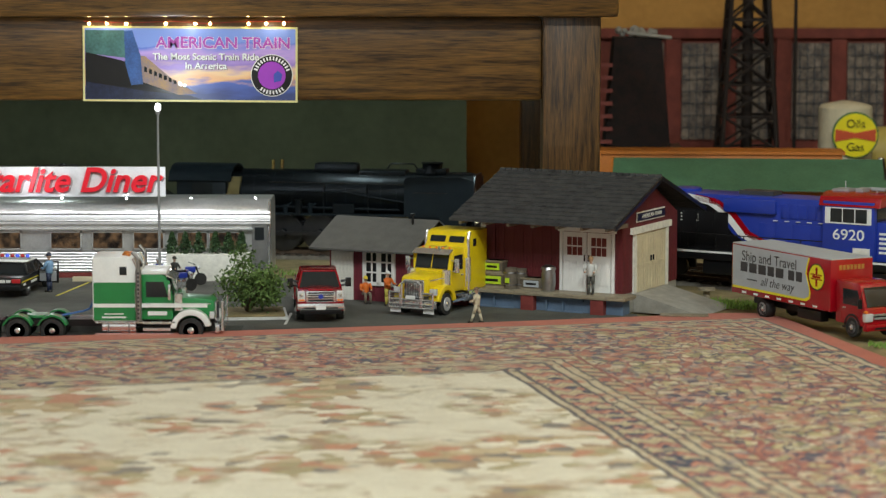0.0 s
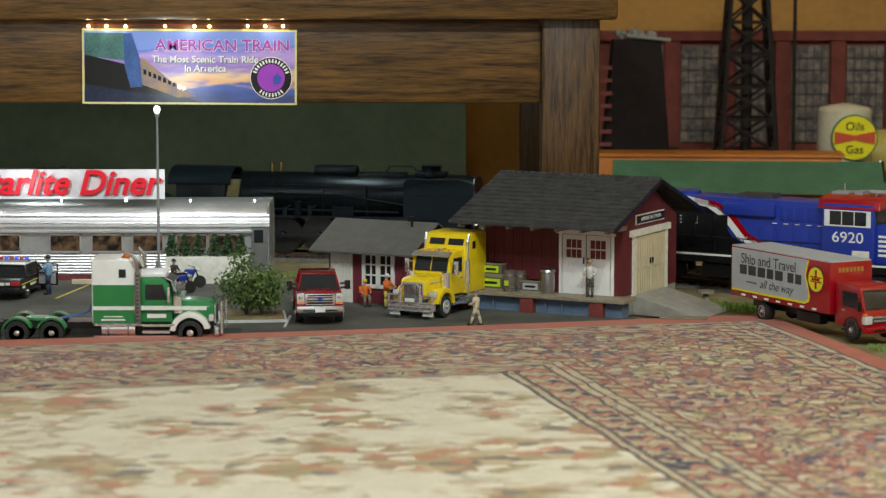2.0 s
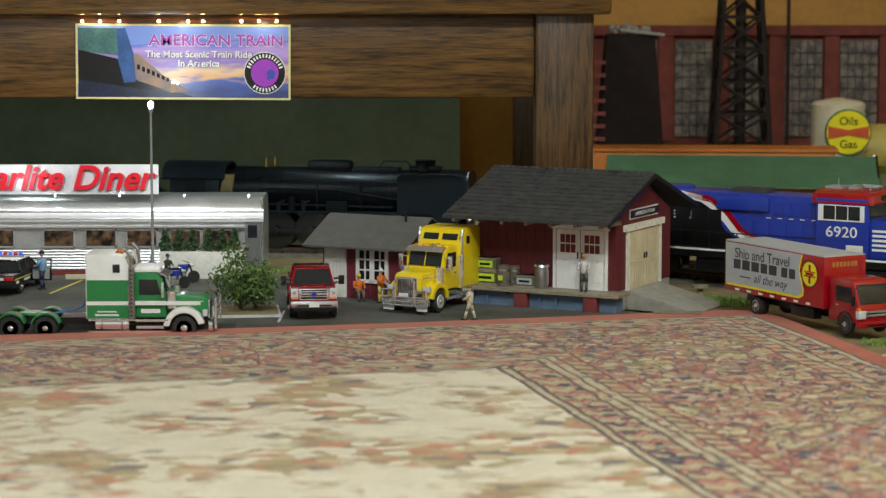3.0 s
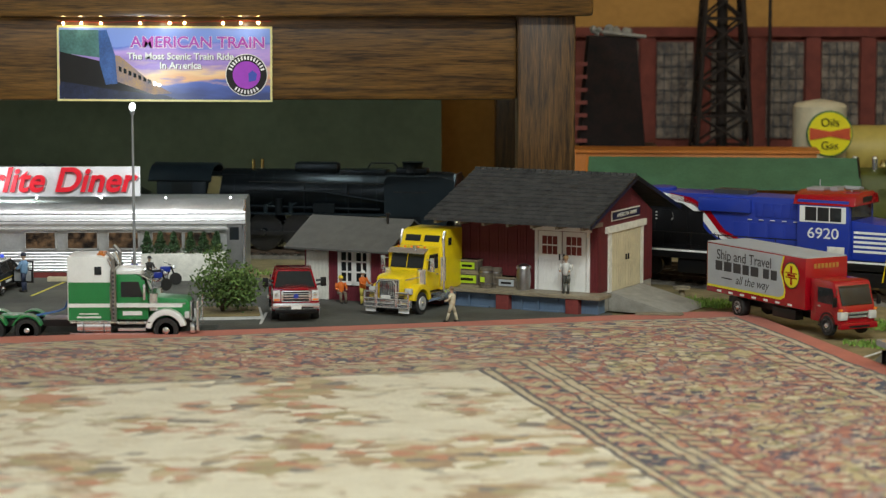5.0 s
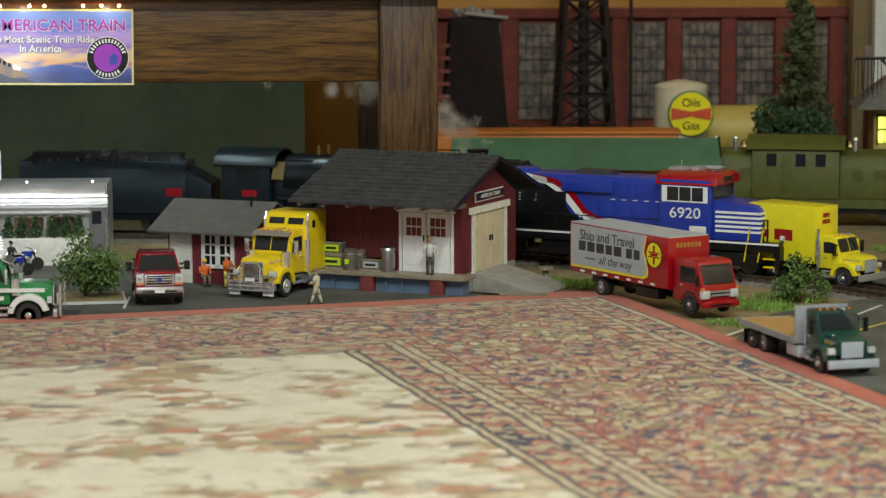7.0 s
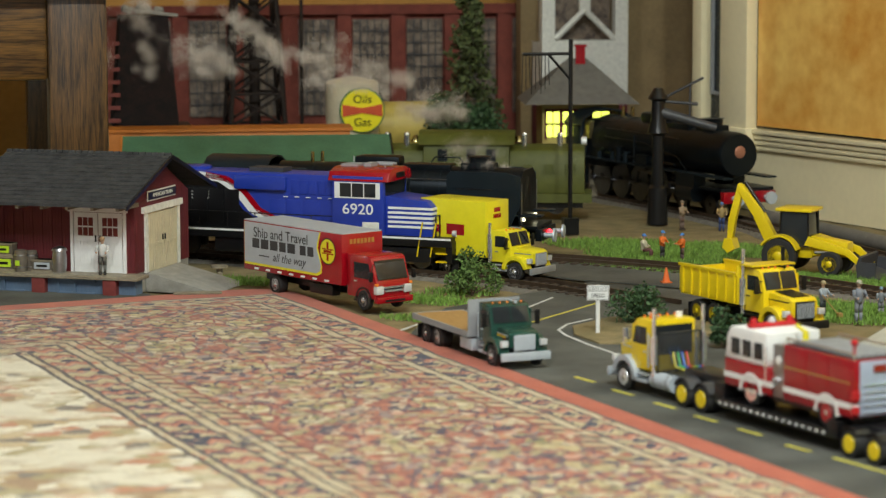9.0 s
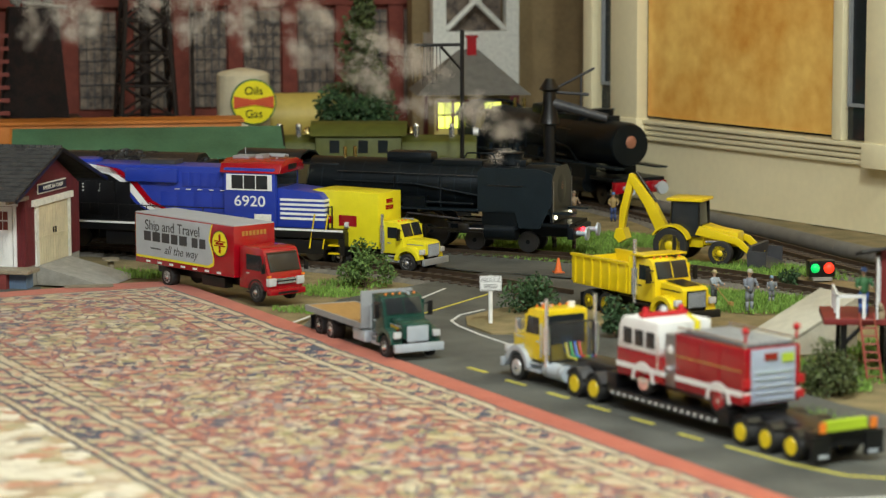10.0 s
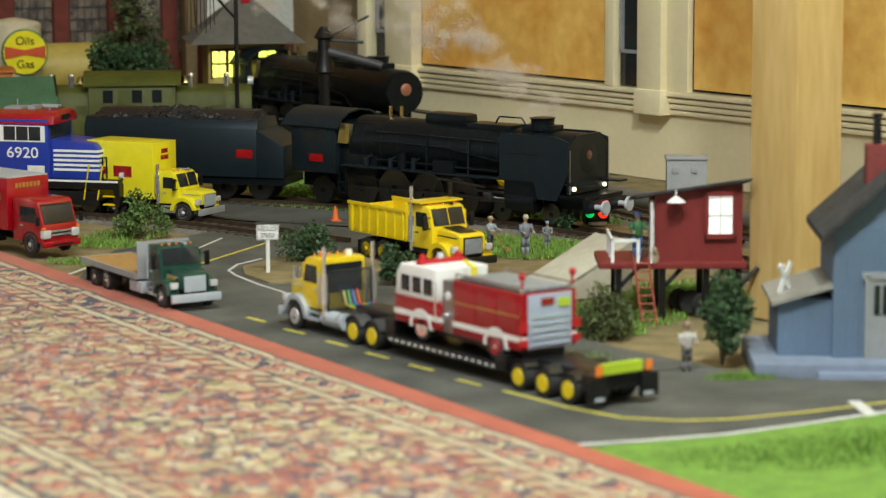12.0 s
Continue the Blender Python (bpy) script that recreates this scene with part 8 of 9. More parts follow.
# ---- street furniture ----
lamp_globe = glow("lamp_globe", (0.92, 0.96, 1.0), 6)
# the post at x -0.987 is unseen, added to carry the second light
for lx in (-0.4636, -0.987):
    lamp = thing("street_lamp", pose(lx, 4.22, 0.0045), "tall grey street lamp with a glowing white head", "street lamp", "street lamps")
    part("pole", Kit().tube((0, 0, 0), (0, 0, 0.3), 0.0026, 0.0018), greypaint, lamp, s=1)
    part("collar", Kit().turned([(0.0022, 0.294), (0.0042, 0.2975), (0.0042, 0.3)], (0, 0, 0), "z", 14), greypaint, lamp, s=1)
    part("head", Kit().ball((0, 0, 0.3067), 0.0052, 14, 1.25), lamp_globe, lamp, "glowing white globe", s=1)
rs = thing("road_sign", pose(0.879, 3.46, 0.007, 0, 0, -12), "white reduce speed road sign on a post", "sign")
part("post", Kit().tube((0, 0, 0), (0, 0, 0.067), 0.003), white, rs, s=1)
pl = part("plate", Kit().box(-0.0155, 0.0155, -0.0035, -0.0015, 0.046, 0.067), white, rs, s=1, bevel=0.0006)
part("plate_edge", Kit().box(-0.0145, 0.0145, -0.0038, -0.0034, 0.047, 0.0475).box(-0.0145, 0.0145, -0.0038, -0.0034, 0.0655, 0.066).box(-0.0148, -0.0143, -0.0038, -0.0034, 0.047, 0.066).box(0.0143, 0.0148, -0.0038, -0.0034, 0.047, 0.066), black, pl, s=1)
for tx, z in (("REDUCE", 0.061), ("SPEED", 0.0525)):
    lettering("lettering", tx, 0.0082, black, pl, pose(0, -0.0038, z, 90, 0, 0), wide=0.85, thick=0.0001)
cone = thing("traffic_cone", pose(1.115, 3.95, 0.004), "small orange traffic cone on the asphalt", "cone")
part("cone", Kit().turned([(0.006, 0.002), (0.0015, 0.024)], (0, 0, 0), "z", 14), mat("cone_orange", (0.8, 0.16, 0.03), 0.5), cone, s=1)
part("base", Kit().box(-0.008, 0.008, -0.008, 0.008, 0, 0.002), mat("cone_base", (0.6, 0.13, 0.03), 0.5), cone, s=1)
xb = thing("crossing_sign", pose(1.27, 2.64, 0.004, 0, 0, 35), "white crossbuck crossing sign on black post", "sign")
part("post", Kit().tube((0, 0, 0), (0, 0, 0.062), 0.0025), black, xb, s=1)
part("upper_post", Kit().tube((0, 0, 0.062), (0, 0, 0.115), 0.0025), white, xb, s=1)
for a in (-52, 52):
    part("blade", Kit().box(-0.021, 0.021, -0.004, -0.0025, -0.0035, 0.0035, pose(0, 0, 0.1, 0, a, 0)), white, xb, s=1)
part("lower_plate", Kit().box(-0.006, 0.006, -0.004, -0.002, 0.066, 0.084), white, xb, s=1)
sig = thing("dwarf_signal", pose(1.5, 3.8, 0.0, 0, 0, -5) @ Matrix.Scale(1.3, 4), "dwarf signal box showing red and green lamps", "signal")
part("case", Kit().box(-0.016, 0.016, -0.008, 0.008, 0.004, 0.024), black, sig, s=1, bevel=0.002)
part("base", Kit().box(-0.012, 0.012, -0.01, 0.01, 0, 0.004), stone, sig, s=1)
part("green_lamp", Kit().ball((-0.009, -0.007, 0.015), 0.006, 12), glow("green_signal", (0.0, 0.6, 0.12), 0.9), sig, "lit green lens", s=1)
part("red_lamp", Kit().ball((0.008, -0.007, 0.015), 0.007, 12), glow("red_signal", (1.0, 0.03, 0.01), 1.6), sig, "lit red lens", s=1)
single("drain_pipe", Kit().path([(1.52, 4.75, 0.014), (1.566, 4.475, 0.014), (1.605, 4.242, 0.014), (1.63, 4.045, 0.014), (1.655, 3.92, 0.014), (1.71, 3.65, 0.014)], 0.014, 14), mat("grey_hose", (0.16, 0.15, 0.13), 0.7, 0, 0.3, 40), Matrix.Identity(4), "long grey corrugated pipe along the wall", "pipe")


# ---- illuminated banner on the apron ----
def banner_material():
    """A printed sunset sky: blue over violet and gold."""
    m = bpy.data.materials.new("printed_sunset")
    m.use_nodes = True
    nt = m.node_tree
    b = nt.nodes["Principled BSDF"]
    b.inputs["Roughness"].default_value = 0.35
    tc, sp = nt.nodes.new("ShaderNodeTexCoord"), nt.nodes.new("ShaderNodeSeparateXYZ")
    nt.links.new(tc.outputs["Object"], sp.inputs[0])
    n = nt.nodes.new("ShaderNodeTexNoise")
    n.inputs["Scale"].default_value, n.inputs["Detail"].default_value = 22, 5
    mp = nt.nodes.new("ShaderNodeMapping")
    mp.inputs["Scale"].default_value = (0.5, 1, 2.2)
    nt.links.new(tc.outputs["Object"], mp.inputs[0])
    nt.links.new(mp.outputs[0], n.inputs["Vector"])
    ma = nt.nodes.new("ShaderNodeMath")
    ma.operation = "MULTIPLY_ADD"
    ma.inputs[1].default_value, ma.inputs[2].default_value = 8.3, 0.42
    nt.links.new(sp.outputs[2], ma.inputs[0])
    ad = nt.nodes.new("ShaderNodeMath")
    ad.operation = "MULTIPLY_ADD"
    ad.inputs[1].default_value = 0.55
    nt.links.new(n.outputs[0], ad.inputs[0])
    nt.links.new(ma.outputs[0], ad.inputs[2])
    r = nt.nodes.new("ShaderNodeValToRGB")
    stops = [(0.22, (0.05, 0.07, 0.2)), (0.4, (0.08, 0.13, 0.42)), (0.46, (0.75, 0.4, 0.2)), (0.58, (0.8, 0.55, 0.3)), (0.7, (0.3, 0.2, 0.55)), (0.85, (0.5, 0.33, 0.7)), (0.98, (0.12, 0.2, 0.62)), (1.0, (0.2, 0.3, 0.7))]
    e = r.color_ramp.elements
    while len(e) < len(stops):
        e.new(0.5)
    for q, (p, c) in zip(e, stops):
        q.position, q.color = p, (*c, 1)
    nt.links.new(ad.outputs[0], r.inputs[0])
    nt.links.new(r.outputs[0], b.inputs["Base Color"])
    return m


ban = thing("banner", pose(-0.43, 4.4285, 0.3715, 0, 0.4, 0), "lit printed banner with a train at sunset", "sign")
part("print", Kit().box(-0.179, 0.179, -0.003, 0, -0.0605, 0.0605), banner_material(), ban, s=1)
part("border", Kit().box(-0.1825, 0.1825, -0.002, 0.001, -0.064, 0.064), mat("pale_yellow_edge", (0.75, 0.68, 0.3), 0.5), ban, "pale yellow edge", s=1)
part("printed_ground", Kit().slab([(-0.178, -0.06), (0.02, -0.06), (0.0, -0.053), (-0.06, -0.047), (-0.178, -0.03)], "y", -0.0036, -0.003), mat("printed_dark_blue", (0.012, 0.018, 0.05), 0.4, 0, 0.6, 120, 0, 500), ban, s=1)
part("printed_car", Kit().slab([(-0.178, 0.057), (-0.112, 0.057), (-0.108, 0.01), (-0.178, 0.018)], "y", -0.004, -0.0034), mat("printed_green_car", (0.06, 0.16, 0.15), 0.4, 0, 0.6, 25), ban, "printed dark green car", s=1)
part("printed_engine", Kit().slab([(-0.112, 0.056), (-0.098, 0.057), (-0.084, 0.014), (-0.08, -0.034), (-0.1, -0.036), (-0.11, 0.0)], "y", -0.0046, -0.004), mat("printed_blue_engine", (0.035, 0.1, 0.3), 0.4, 0, 0.5, 40), ban, "printed blue engine", s=1)
part("printed_carriage", Kit().slab([(-0.084, 0.014), (-0.076, 0.013), (-0.03, -0.026), (0.012, -0.05), (-0.02, -0.052), (-0.081, -0.03)], "y", -0.0046, -0.004), mat("printed_gold_carriage", (0.34, 0.2, 0.07), 0.5, 0, 0.5, 40, other=(0.12, 0.12, 0.2)), ban, "printed gold and grey carriage", s=1)
for i in range(9):
    f = i / 9
    part("printed_window", Kit().slab([(-0.078 + 0.075 * f, -0.004 - 0.033 * f), (-0.073 + 0.075 * f, -0.006 - 0.033 * f), (-0.073 + 0.075 * f, -0.014 - 0.03 * f), (-0.078 + 0.075 * f, -0.013 - 0.03 * f)], "y", -0.005, -0.0046), panes, ban, s=1)
part("printed_undercarriage", Kit().slab([(-0.178, 0.02), (-0.1, 0.002), (-0.082, -0.03), (-0.02, -0.052), (-0.09, -0.044), (-0.178, -0.03)], "y", -0.0043, -0.0037), black, ban, s=1)
hotpink = mat("pink_letters", (0.42, 0.07, 0.42), 0.4)
lettering("headline", "AMERICAN TRAIN", 0.0265, white, ban, pose(0.0565, -0.0036, 0.0355, 90, 0, 0), "white outline of the headline", wide=1.06, bold=0.0012)
lettering("headline", "AMERICAN TRAIN", 0.0265, hotpink, ban, pose(0.0565, -0.0045, 0.036, 90, 0, 0), "pink and violet headline letters", wide=1.06, bold=0.0005)
for tx, z in (("The Most Scenic Train Ride", 0.0118), ("In America", -0.0037)):
    lettering("tagline_shadow", tx, 0.0158, black, ban, pose(0.028, -0.0049, z, 90, 0, 0), wide=1.02, bold=0.0004)
for tx, z in (("The Most Scenic Train Ride", 0.0125), ("In America", -0.003)):
    lettering("tagline", tx, 0.0158, white, ban, pose(0.027, -0.0055, z, 90, 0, 0), wide=1.02, bold=0.0004)
part("roundel_rim", Kit().turned([(0.036, -0.0045), (0.036, -0.003)], (0.139, 0, -0.018), "y", 32), offwhite, ban, s=1)
part("roundel", Kit().turned([(0.0345, -0.005), (0.0345, -0.003)], (0.139, 0, -0.018), "y", 32), black, ban, "black and violet round emblem", s=1)
part("roundel_middle", Kit().turned([(0.0235, -0.0055), (0.0235, -0.003)], (0.139, 0, -0.018), "y", 32), mat("emblem_violet", (0.35, 0.05, 0.5), 0.4), ban, s=1)
em = Kit()
for i in range(14):
    a = radians(20 + i * 10.8)
    em.box(-0.0014, 0.0014, -0.0062, -0.005, 0.0258, 0.0322, pose(0.139, 0, -0.018, 0, math.degrees(a) - 90, 0))
for i in range(8):
    a = radians(232 + i * 10.8)
    em.box(-0.0014, 0.0014, -0.0062, -0.005, 0.0258, 0.0322, pose(0.139, 0, -0.018, 0, math.degrees(a) - 90, 0))
part("emblem_ring", em, white, ban, "white bars in place of ring letters", s=1)
part("emblem_engine", Kit().slab([(0.143, -0.03), (0.155, -0.027), (0.157, -0.016), (0.149, -0.01), (0.142, -0.016)], "y", -0.0062, -0.0055), mat("emblem_blue", (0.05, 0.08, 0.4), 0.4), ban, s=1)
strip = thing("light_strip", pose(-0.43, 4.424, 0.4405), "string of small warm lights over the banner", "light")
for i, x in enumerate((-0.17, -0.14, -0.107, -0.04, 0.01, 0.035, 0.1, 0.13, 0.16)):
    part("bulb", Kit().ball((x, -0.004, 0), 0.0026, 8), ledwarm, strip, "glowing bulb", s=1)
part("wire", Kit().path([(-0.18, 0, 0.004), (-0.1, 0, 0.001), (-0.03, 0, 0.004), (0.03, 0, 0.0), (0.1, 0, 0.004), (0.18, 0, 0.003)], 0.0008), mat("red_wire", (0.3, 0.03, 0.02), 0.5), strip, s=1)

# ---- freight on the dock ----
cratewood = mat("grey_crate_wood", (0.14, 0.115, 0.085), 0.8, 0, 0.4, 120, 0.4)
lime = mat("lime_label", (0.5, 0.72, 0.03), 0.5)


def crate(x, z, w, h, d, labelmat, label):
    root = thing("crate", DEPOT @ pose(x, 0.052, z), label, "crate", "freight on the dock")
    part("box", Kit().box(0, w, 0, d, 0, h), cratewood, root, s=1, bevel=0.0006)
    part("batten", Kit().box(-0.0006, w + 0.0006, -0.0012, d, 0, 0.003).box(-0.0006, w + 0.0006, -0.0012, d, h - 0.003, h), plank, root, s=1)
    pl = part("label_plate", Kit().box(w * 0.14, w * 0.86, -0.0016, 0, h * 0.25, h * 0.78), labelmat, root, s=1)
    part("label_bar", Kit().box(w * 0.25, w * 0.75, -0.002, -0.0016, h * 0.42, h * 0.6), black, pl, s=1)


crate(-0.257, 0.034, 0.044, 0.023, 0.02, lime, "grey wooden crate with a lime label on the dock")
crate(-0.253, 0.057, 0.036, 0.02, 0.018, lime, "grey wooden crate stacked on another crate")
crate(-0.184, 0.034, 0.036, 0.019, 0.018, silver, "grey wooden crate with a pale label on the dock")


def barrel(x, y, h, r, material, label):
    root = thing("barrel", DEPOT @ pose(x, y, 0.034), label, "barrel", "freight on the dock")
    part("body", Kit().turned([(r * 0.86, 0), (r, h * 0.35), (r, h * 0.65), (r * 0.86, h), (r * 0.75, h * 0.97)], (0, 0, 0), "z", 18), material, root, s=1)
    part("hoop", Kit().turned([(r * 0.97, h * 0.18), (r * 0.99, h * 0.25)], (0, 0, 0), "z", 18).turned([(r * 0.99, h * 0.75), (r * 0.97, h * 0.82)], (0, 0, 0), "z", 18), steel, root, s=1)
    return root


b1 = barrel(-0.202, 0.052, 0.033, 0.0115, cratewood, "wooden barrel with a lime label on the dock")
part("label_plate", Kit().box(-0.004, 0.003, -0.0125, -0.0105, 0.01, 0.018), lime, b1, s=1)
barrel(-0.19, 0.064, 0.031, 0.0105, cratewood, "wooden barrel standing on the dock")
b2 = barrel(-0.138, 0.056, 0.035, 0.0115, steel, "galvanised bin with a lid on the dock")
part("lid", Kit().turned([(0.0125, 0.034), (0.011, 0.038), (0.004, 0.041)], (0, 0, 0), "z", 16), steel, b2, s=1)
single("stump_table", Kit().turned([(0.006, 0), (0.005, 0.013), (0.014, 0.014), (0.014, 0.018)], (0, 0, 0), "z", 14), plank, pose(0.43, 4.2, 0), "small round plank platform beside the depot", "platform")
pal = thing("pallet", pose(0.335, 3.945, 0.0, 0, 0, -4), "small grey pallet of blocks before the ramp", "pallet")
for i in range(5):
    part("block", Kit().box(i * 0.014, i * 0.014 + 0.012, 0, 0.02, 0, 0.008), stone, pal, s=1, bevel=0.0008)
part("board", Kit().box(-0.002, 0.072, -0.001, 0.021, 0.008, 0.0095), plank, pal, s=1)

# ---- stilted hut ----
hut = thing("stilt_hut", pose(1.294, 3.0, 0, 0, 0, -18), "barn-red trackside hut on black stilts with porch", "building")


def hut_top(x, y):
    """Height of the hut's single-pitch roof, falling to the back."""
    return 0.181 + (x - 0.09) * 0.14 - (y + 0.05) * 0.16


hutred = mat("hut_red", (0.2, 0.022, 0.02), 0.55, 0, 0.2, 60, stretch=(1, 1, 0.3))
part("deck", Kit().box(-0.1, 0.085, -0.045, 0.06, 0.066, 0.074), hutred, hut, "red plank deck", s=1, bevel=0.001)
part("wall", Kit().add([(x, y, z) for z in (0, 1) for x, y in ((-0.03, -0.035), (0.08, -0.035), (0.08, 0.055), (-0.03, 0.055))], [(3, 2, 1, 0), (4, 5, 6, 7), (0, 1, 5, 4), (1, 2, 6, 5), (2, 3, 7, 6), (3, 0, 4, 7)]).lift(lambda x, y, z: 0.074 if z < 0.5 else hut_top(x, y) - 0.004), hutred, hut, s=1, smooth=False)
part("roof", Kit().box(-0.055, 0.09, -0.048, 0.065, 0, 1).lift(lambda x, y, z: hut_top(x, y) - 0.004 + 0.004 * z), roofgrey, hut, "dark felt roof", s=1, bevel=0.001)
w = part("window", Kit().box(0.036, 0.068, -0.038, -0.035, 0.108, 0.158), glow("lit_curtained_window", (0.8, 0.82, 0.78), 0.55), hut, "bright curtained window", s=1)
part("window_frame", Kit().box(0.032, 0.037, -0.041, -0.035, 0.103, 0.163).box(0.067, 0.072, -0.041, -0.035, 0.103, 0.163).box(0.032, 0.072, -0.041, -0.035, 0.103, 0.109).box(0.032, 0.072, -0.041, -0.035, 0.157, 0.163), hutred, w, s=1)
part("muntin", Kit().box(0.051, 0.053, -0.0395, -0.035, 0.109, 0.157).box(0.037, 0.067, -0.0395, -0.035, 0.132, 0.134), white, w, s=1)
part("door", Kit().box(-0.034, -0.03, -0.03, -0.008, 0.074, 0.15), white, hut, "white open door", s=1)
part("door_leaf", Kit().box(-0.036, -0.034, -0.05, -0.03, 0.074, 0.15), white, hut, s=1)
part("gooseneck_lamp", Kit().path([(-0.005, -0.035, 0.163), (-0.005, -0.05, 0.165), (-0.005, -0.05, 0.158)], 0.001).turned([(0.003, 0.158), (0.012, 0.151)], (-0.005, -0.05, 0), "z", 14), white, hut, "white enamel lamp shade", s=1)
part("railing", Kit().box(-0.085, -0.082, -0.045, 0.05, 0.1, 0.104).box(-0.085, -0.05, -0.045, -0.042, 0.1, 0.104).box(-0.085, -0.081, -0.045, -0.041, 0.074, 0.104).box(-0.085, -0.082, 0.0, 0.003, 0.074, 0.104).box(-0.053, -0.049, -0.045, -0.041, 0.074, 0.104).box(-0.085, -0.082, 0.047, 0.05, 0.074, 0.104), white, hut, "white porch railing", s=1)
for x in (-0.075, -0.02, 0.035, 0.075):
    for y in (-0.035, 0.045):
        part("stilt", Kit().box(x - 0.004, x + 0.004, y - 0.004, y + 0.004, 0, 0.066), black, hut, s=1)
    part("brace", Kit().tube((x, -0.035, 0.04), (x + 0.025, -0.035, 0.066), 0.003, n=6), black, hut, s=1)
k = Kit()
for y in (-0.009, 0.009):
    k.tube((y - 0.038, -0.07, 0), (y - 0.048, -0.046, 0.082), 0.0016, n=6)
for i in range(8):
    f = (i + 0.6) / 8.5
    k.tube((-0.047 - 0.01 * f, -0.07 + 0.024 * f, 0.082 * f), (-0.029 - 0.01 * f, -0.07 + 0.024 * f, 0.082 * f), 0.0012, n=6)
part("ladder", k, mat("ladder_red", (0.3, 0.06, 0.04), 0.6), hut, "thin red ladder", s=1)
figure(hut.matrix_world @ pose(-0.05, -0.02, 0.074, 0, 0, -80), (0.05, 0.16, 0.06), (0.05, 0.12, 0.35), (0.08, 0.15, 0.35), "figurine in blue overalls on the hut porch", h=0.06)
single("dog_figurine", Kit().turned([(0.005, 0), (0.006, 0.006), (0.0035, 0.014)], (0, 0, 0), "z", 10).ball((-0.001, -0.003, 0.017), 0.0035, 8).box(-0.002, 0.002, -0.009, -0.004, 0.014, 0.017), mat("tan_dog_paint", (0.35, 0.27, 0.17), 0.7), hut.matrix_world @ pose(-0.03, -0.04, 0.074), "sitting tan dog figurine beside the door", "dog")
for i, (x, y) in enumerate(((0.02, 0.0), (0.035, -0.012), (0.005, 0.015))):
    single("old_tyre", Kit().turned([(0.007, -0.005), (0.014, -0.005), (0.016, 0), (0.014, 0.005), (0.007, 0.005)], (0, 0, 0.016), "y", 20), rubber, hut.matrix_world @ pose(x, y, 0, 0, 0, 20 * i), "worn black tyre lying under the hut", "tyre", "old tyres")
rampthing = single("stock_ramp", Kit().slab([(-0.1, 0.0), (0.05, 0.072), (0.05, 0.066), (-0.085, 0.0)], "y", -0.045, 0.045).slab([(-0.1, 0), (0.05, 0), (0.05, 0.07)], "y", -0.045, -0.041), mat("pale_ramp_boards", (0.5, 0.47, 0.38), 0.8, 0, 0.2, 60, 0.2), pose(1.245, 3.2, 0, 0, 0, 12), "pale grey ramp leading up to the hut", "ramp", bevel=0.001)
single("meter_box", Kit().box(-0.03, 0.03, -0.016, 0.016, 0.0, 0.128).box(-0.032, 0.032, -0.018, 0.018, 0.126, 0.131).box(-0.022, -0.012, -0.018, -0.016, 0.106, 0.116).box(0.006, 0.016, -0.018, -0.016, 0.106, 0.116), greypaint, pose(1.56, 3.58, 0, 0, 0, -20), "grey metal control box with small windows", "box", bevel=0.001)

# ---- blue house at the road ----
house = thing("house", pose(1.242, 2.585, 0, 0, 0, -20), "slate blue board house with dark gabled roof", "house")
part("foundation", Kit().box(-0.03, 0.3, -0.02, 0.16, 0, 0.02), mat("blue_grey_stone", (0.2, 0.24, 0.32), 0.8, 0, 0.2, 60), house, "blue-grey foundation slab", s=1, bevel=0.002)
part("step", Kit().box(0.04, 0.3, -0.03, -0.02, 0, 0.012), mat("blue_step", (0.25, 0.3, 0.42), 0.7), house, s=1, bevel=0.001)
hw = part("wall", Kit().slab([(0.06, 0.02), (0.26, 0.02), (0.26, 0.165), (0.16, 0.25), (0.06, 0.165)], "y", 0.02, 0.15), slateblue, house, s=1, smooth=False)
boards(hw, 0.06, 0.26, 0.02, 0.165, 0.02, slateblue, 0.007)
for a, b in (((0.045, 0.152), (0.16, 0.256)), ((0.275, 0.152), (0.16, 0.256))):
    part("roof", Kit().slab([a, b, (b[0], b[1] + 0.008), (a[0], a[1] + 0.008)], "y", -0.0, 0.17), roofgrey, house, "dark grey roof slope", s=1, bevel=0.001)
part("porch_wall", Kit().box(0.0, 0.06, 0.03, 0.14, 0.02, 0.085), slateblue, house, s=1)
part("porch_roof", Kit().slab([(-0.008, 0.078), (0.06, 0.098), (0.06, 0.103), (-0.008, 0.083)], "y", 0.02, 0.15), stone, house, "pale sloping porch roof", s=1)
part("chimney", Kit().box(0.1, 0.125, 0.06, 0.085, 0.19, 0.255), brickred, house, "red brick chimney", s=1, bevel=0.001)
part("chimney_pot", Kit().turned([(0.005, 0.255), (0.0045, 0.285), (0.006, 0.286), (0.006, 0.29)], (0.1125, 0.0725, 0), "z", 12), black, house, s=1)
d = part("door", Kit().box(0.1, 0.135, 0.014, 0.019, 0.02, 0.11), greypaint, house, "grey door with tall panes", s=1)
for i in range(3):
    part("pane", Kit().box(0.105 + i * 0.0095, 0.1115 + i * 0.0095, 0.0125, 0.014, 0.07, 0.103), panes, d, s=1)
part("door_frame", Kit().box(0.095, 0.1, 0.012, 0.019, 0.02, 0.115).box(0.135, 0.14, 0.012, 0.019, 0.02, 0.115).box(0.092, 0.143, 0.012, 0.019, 0.11, 0.117), greypaint, d, s=1)

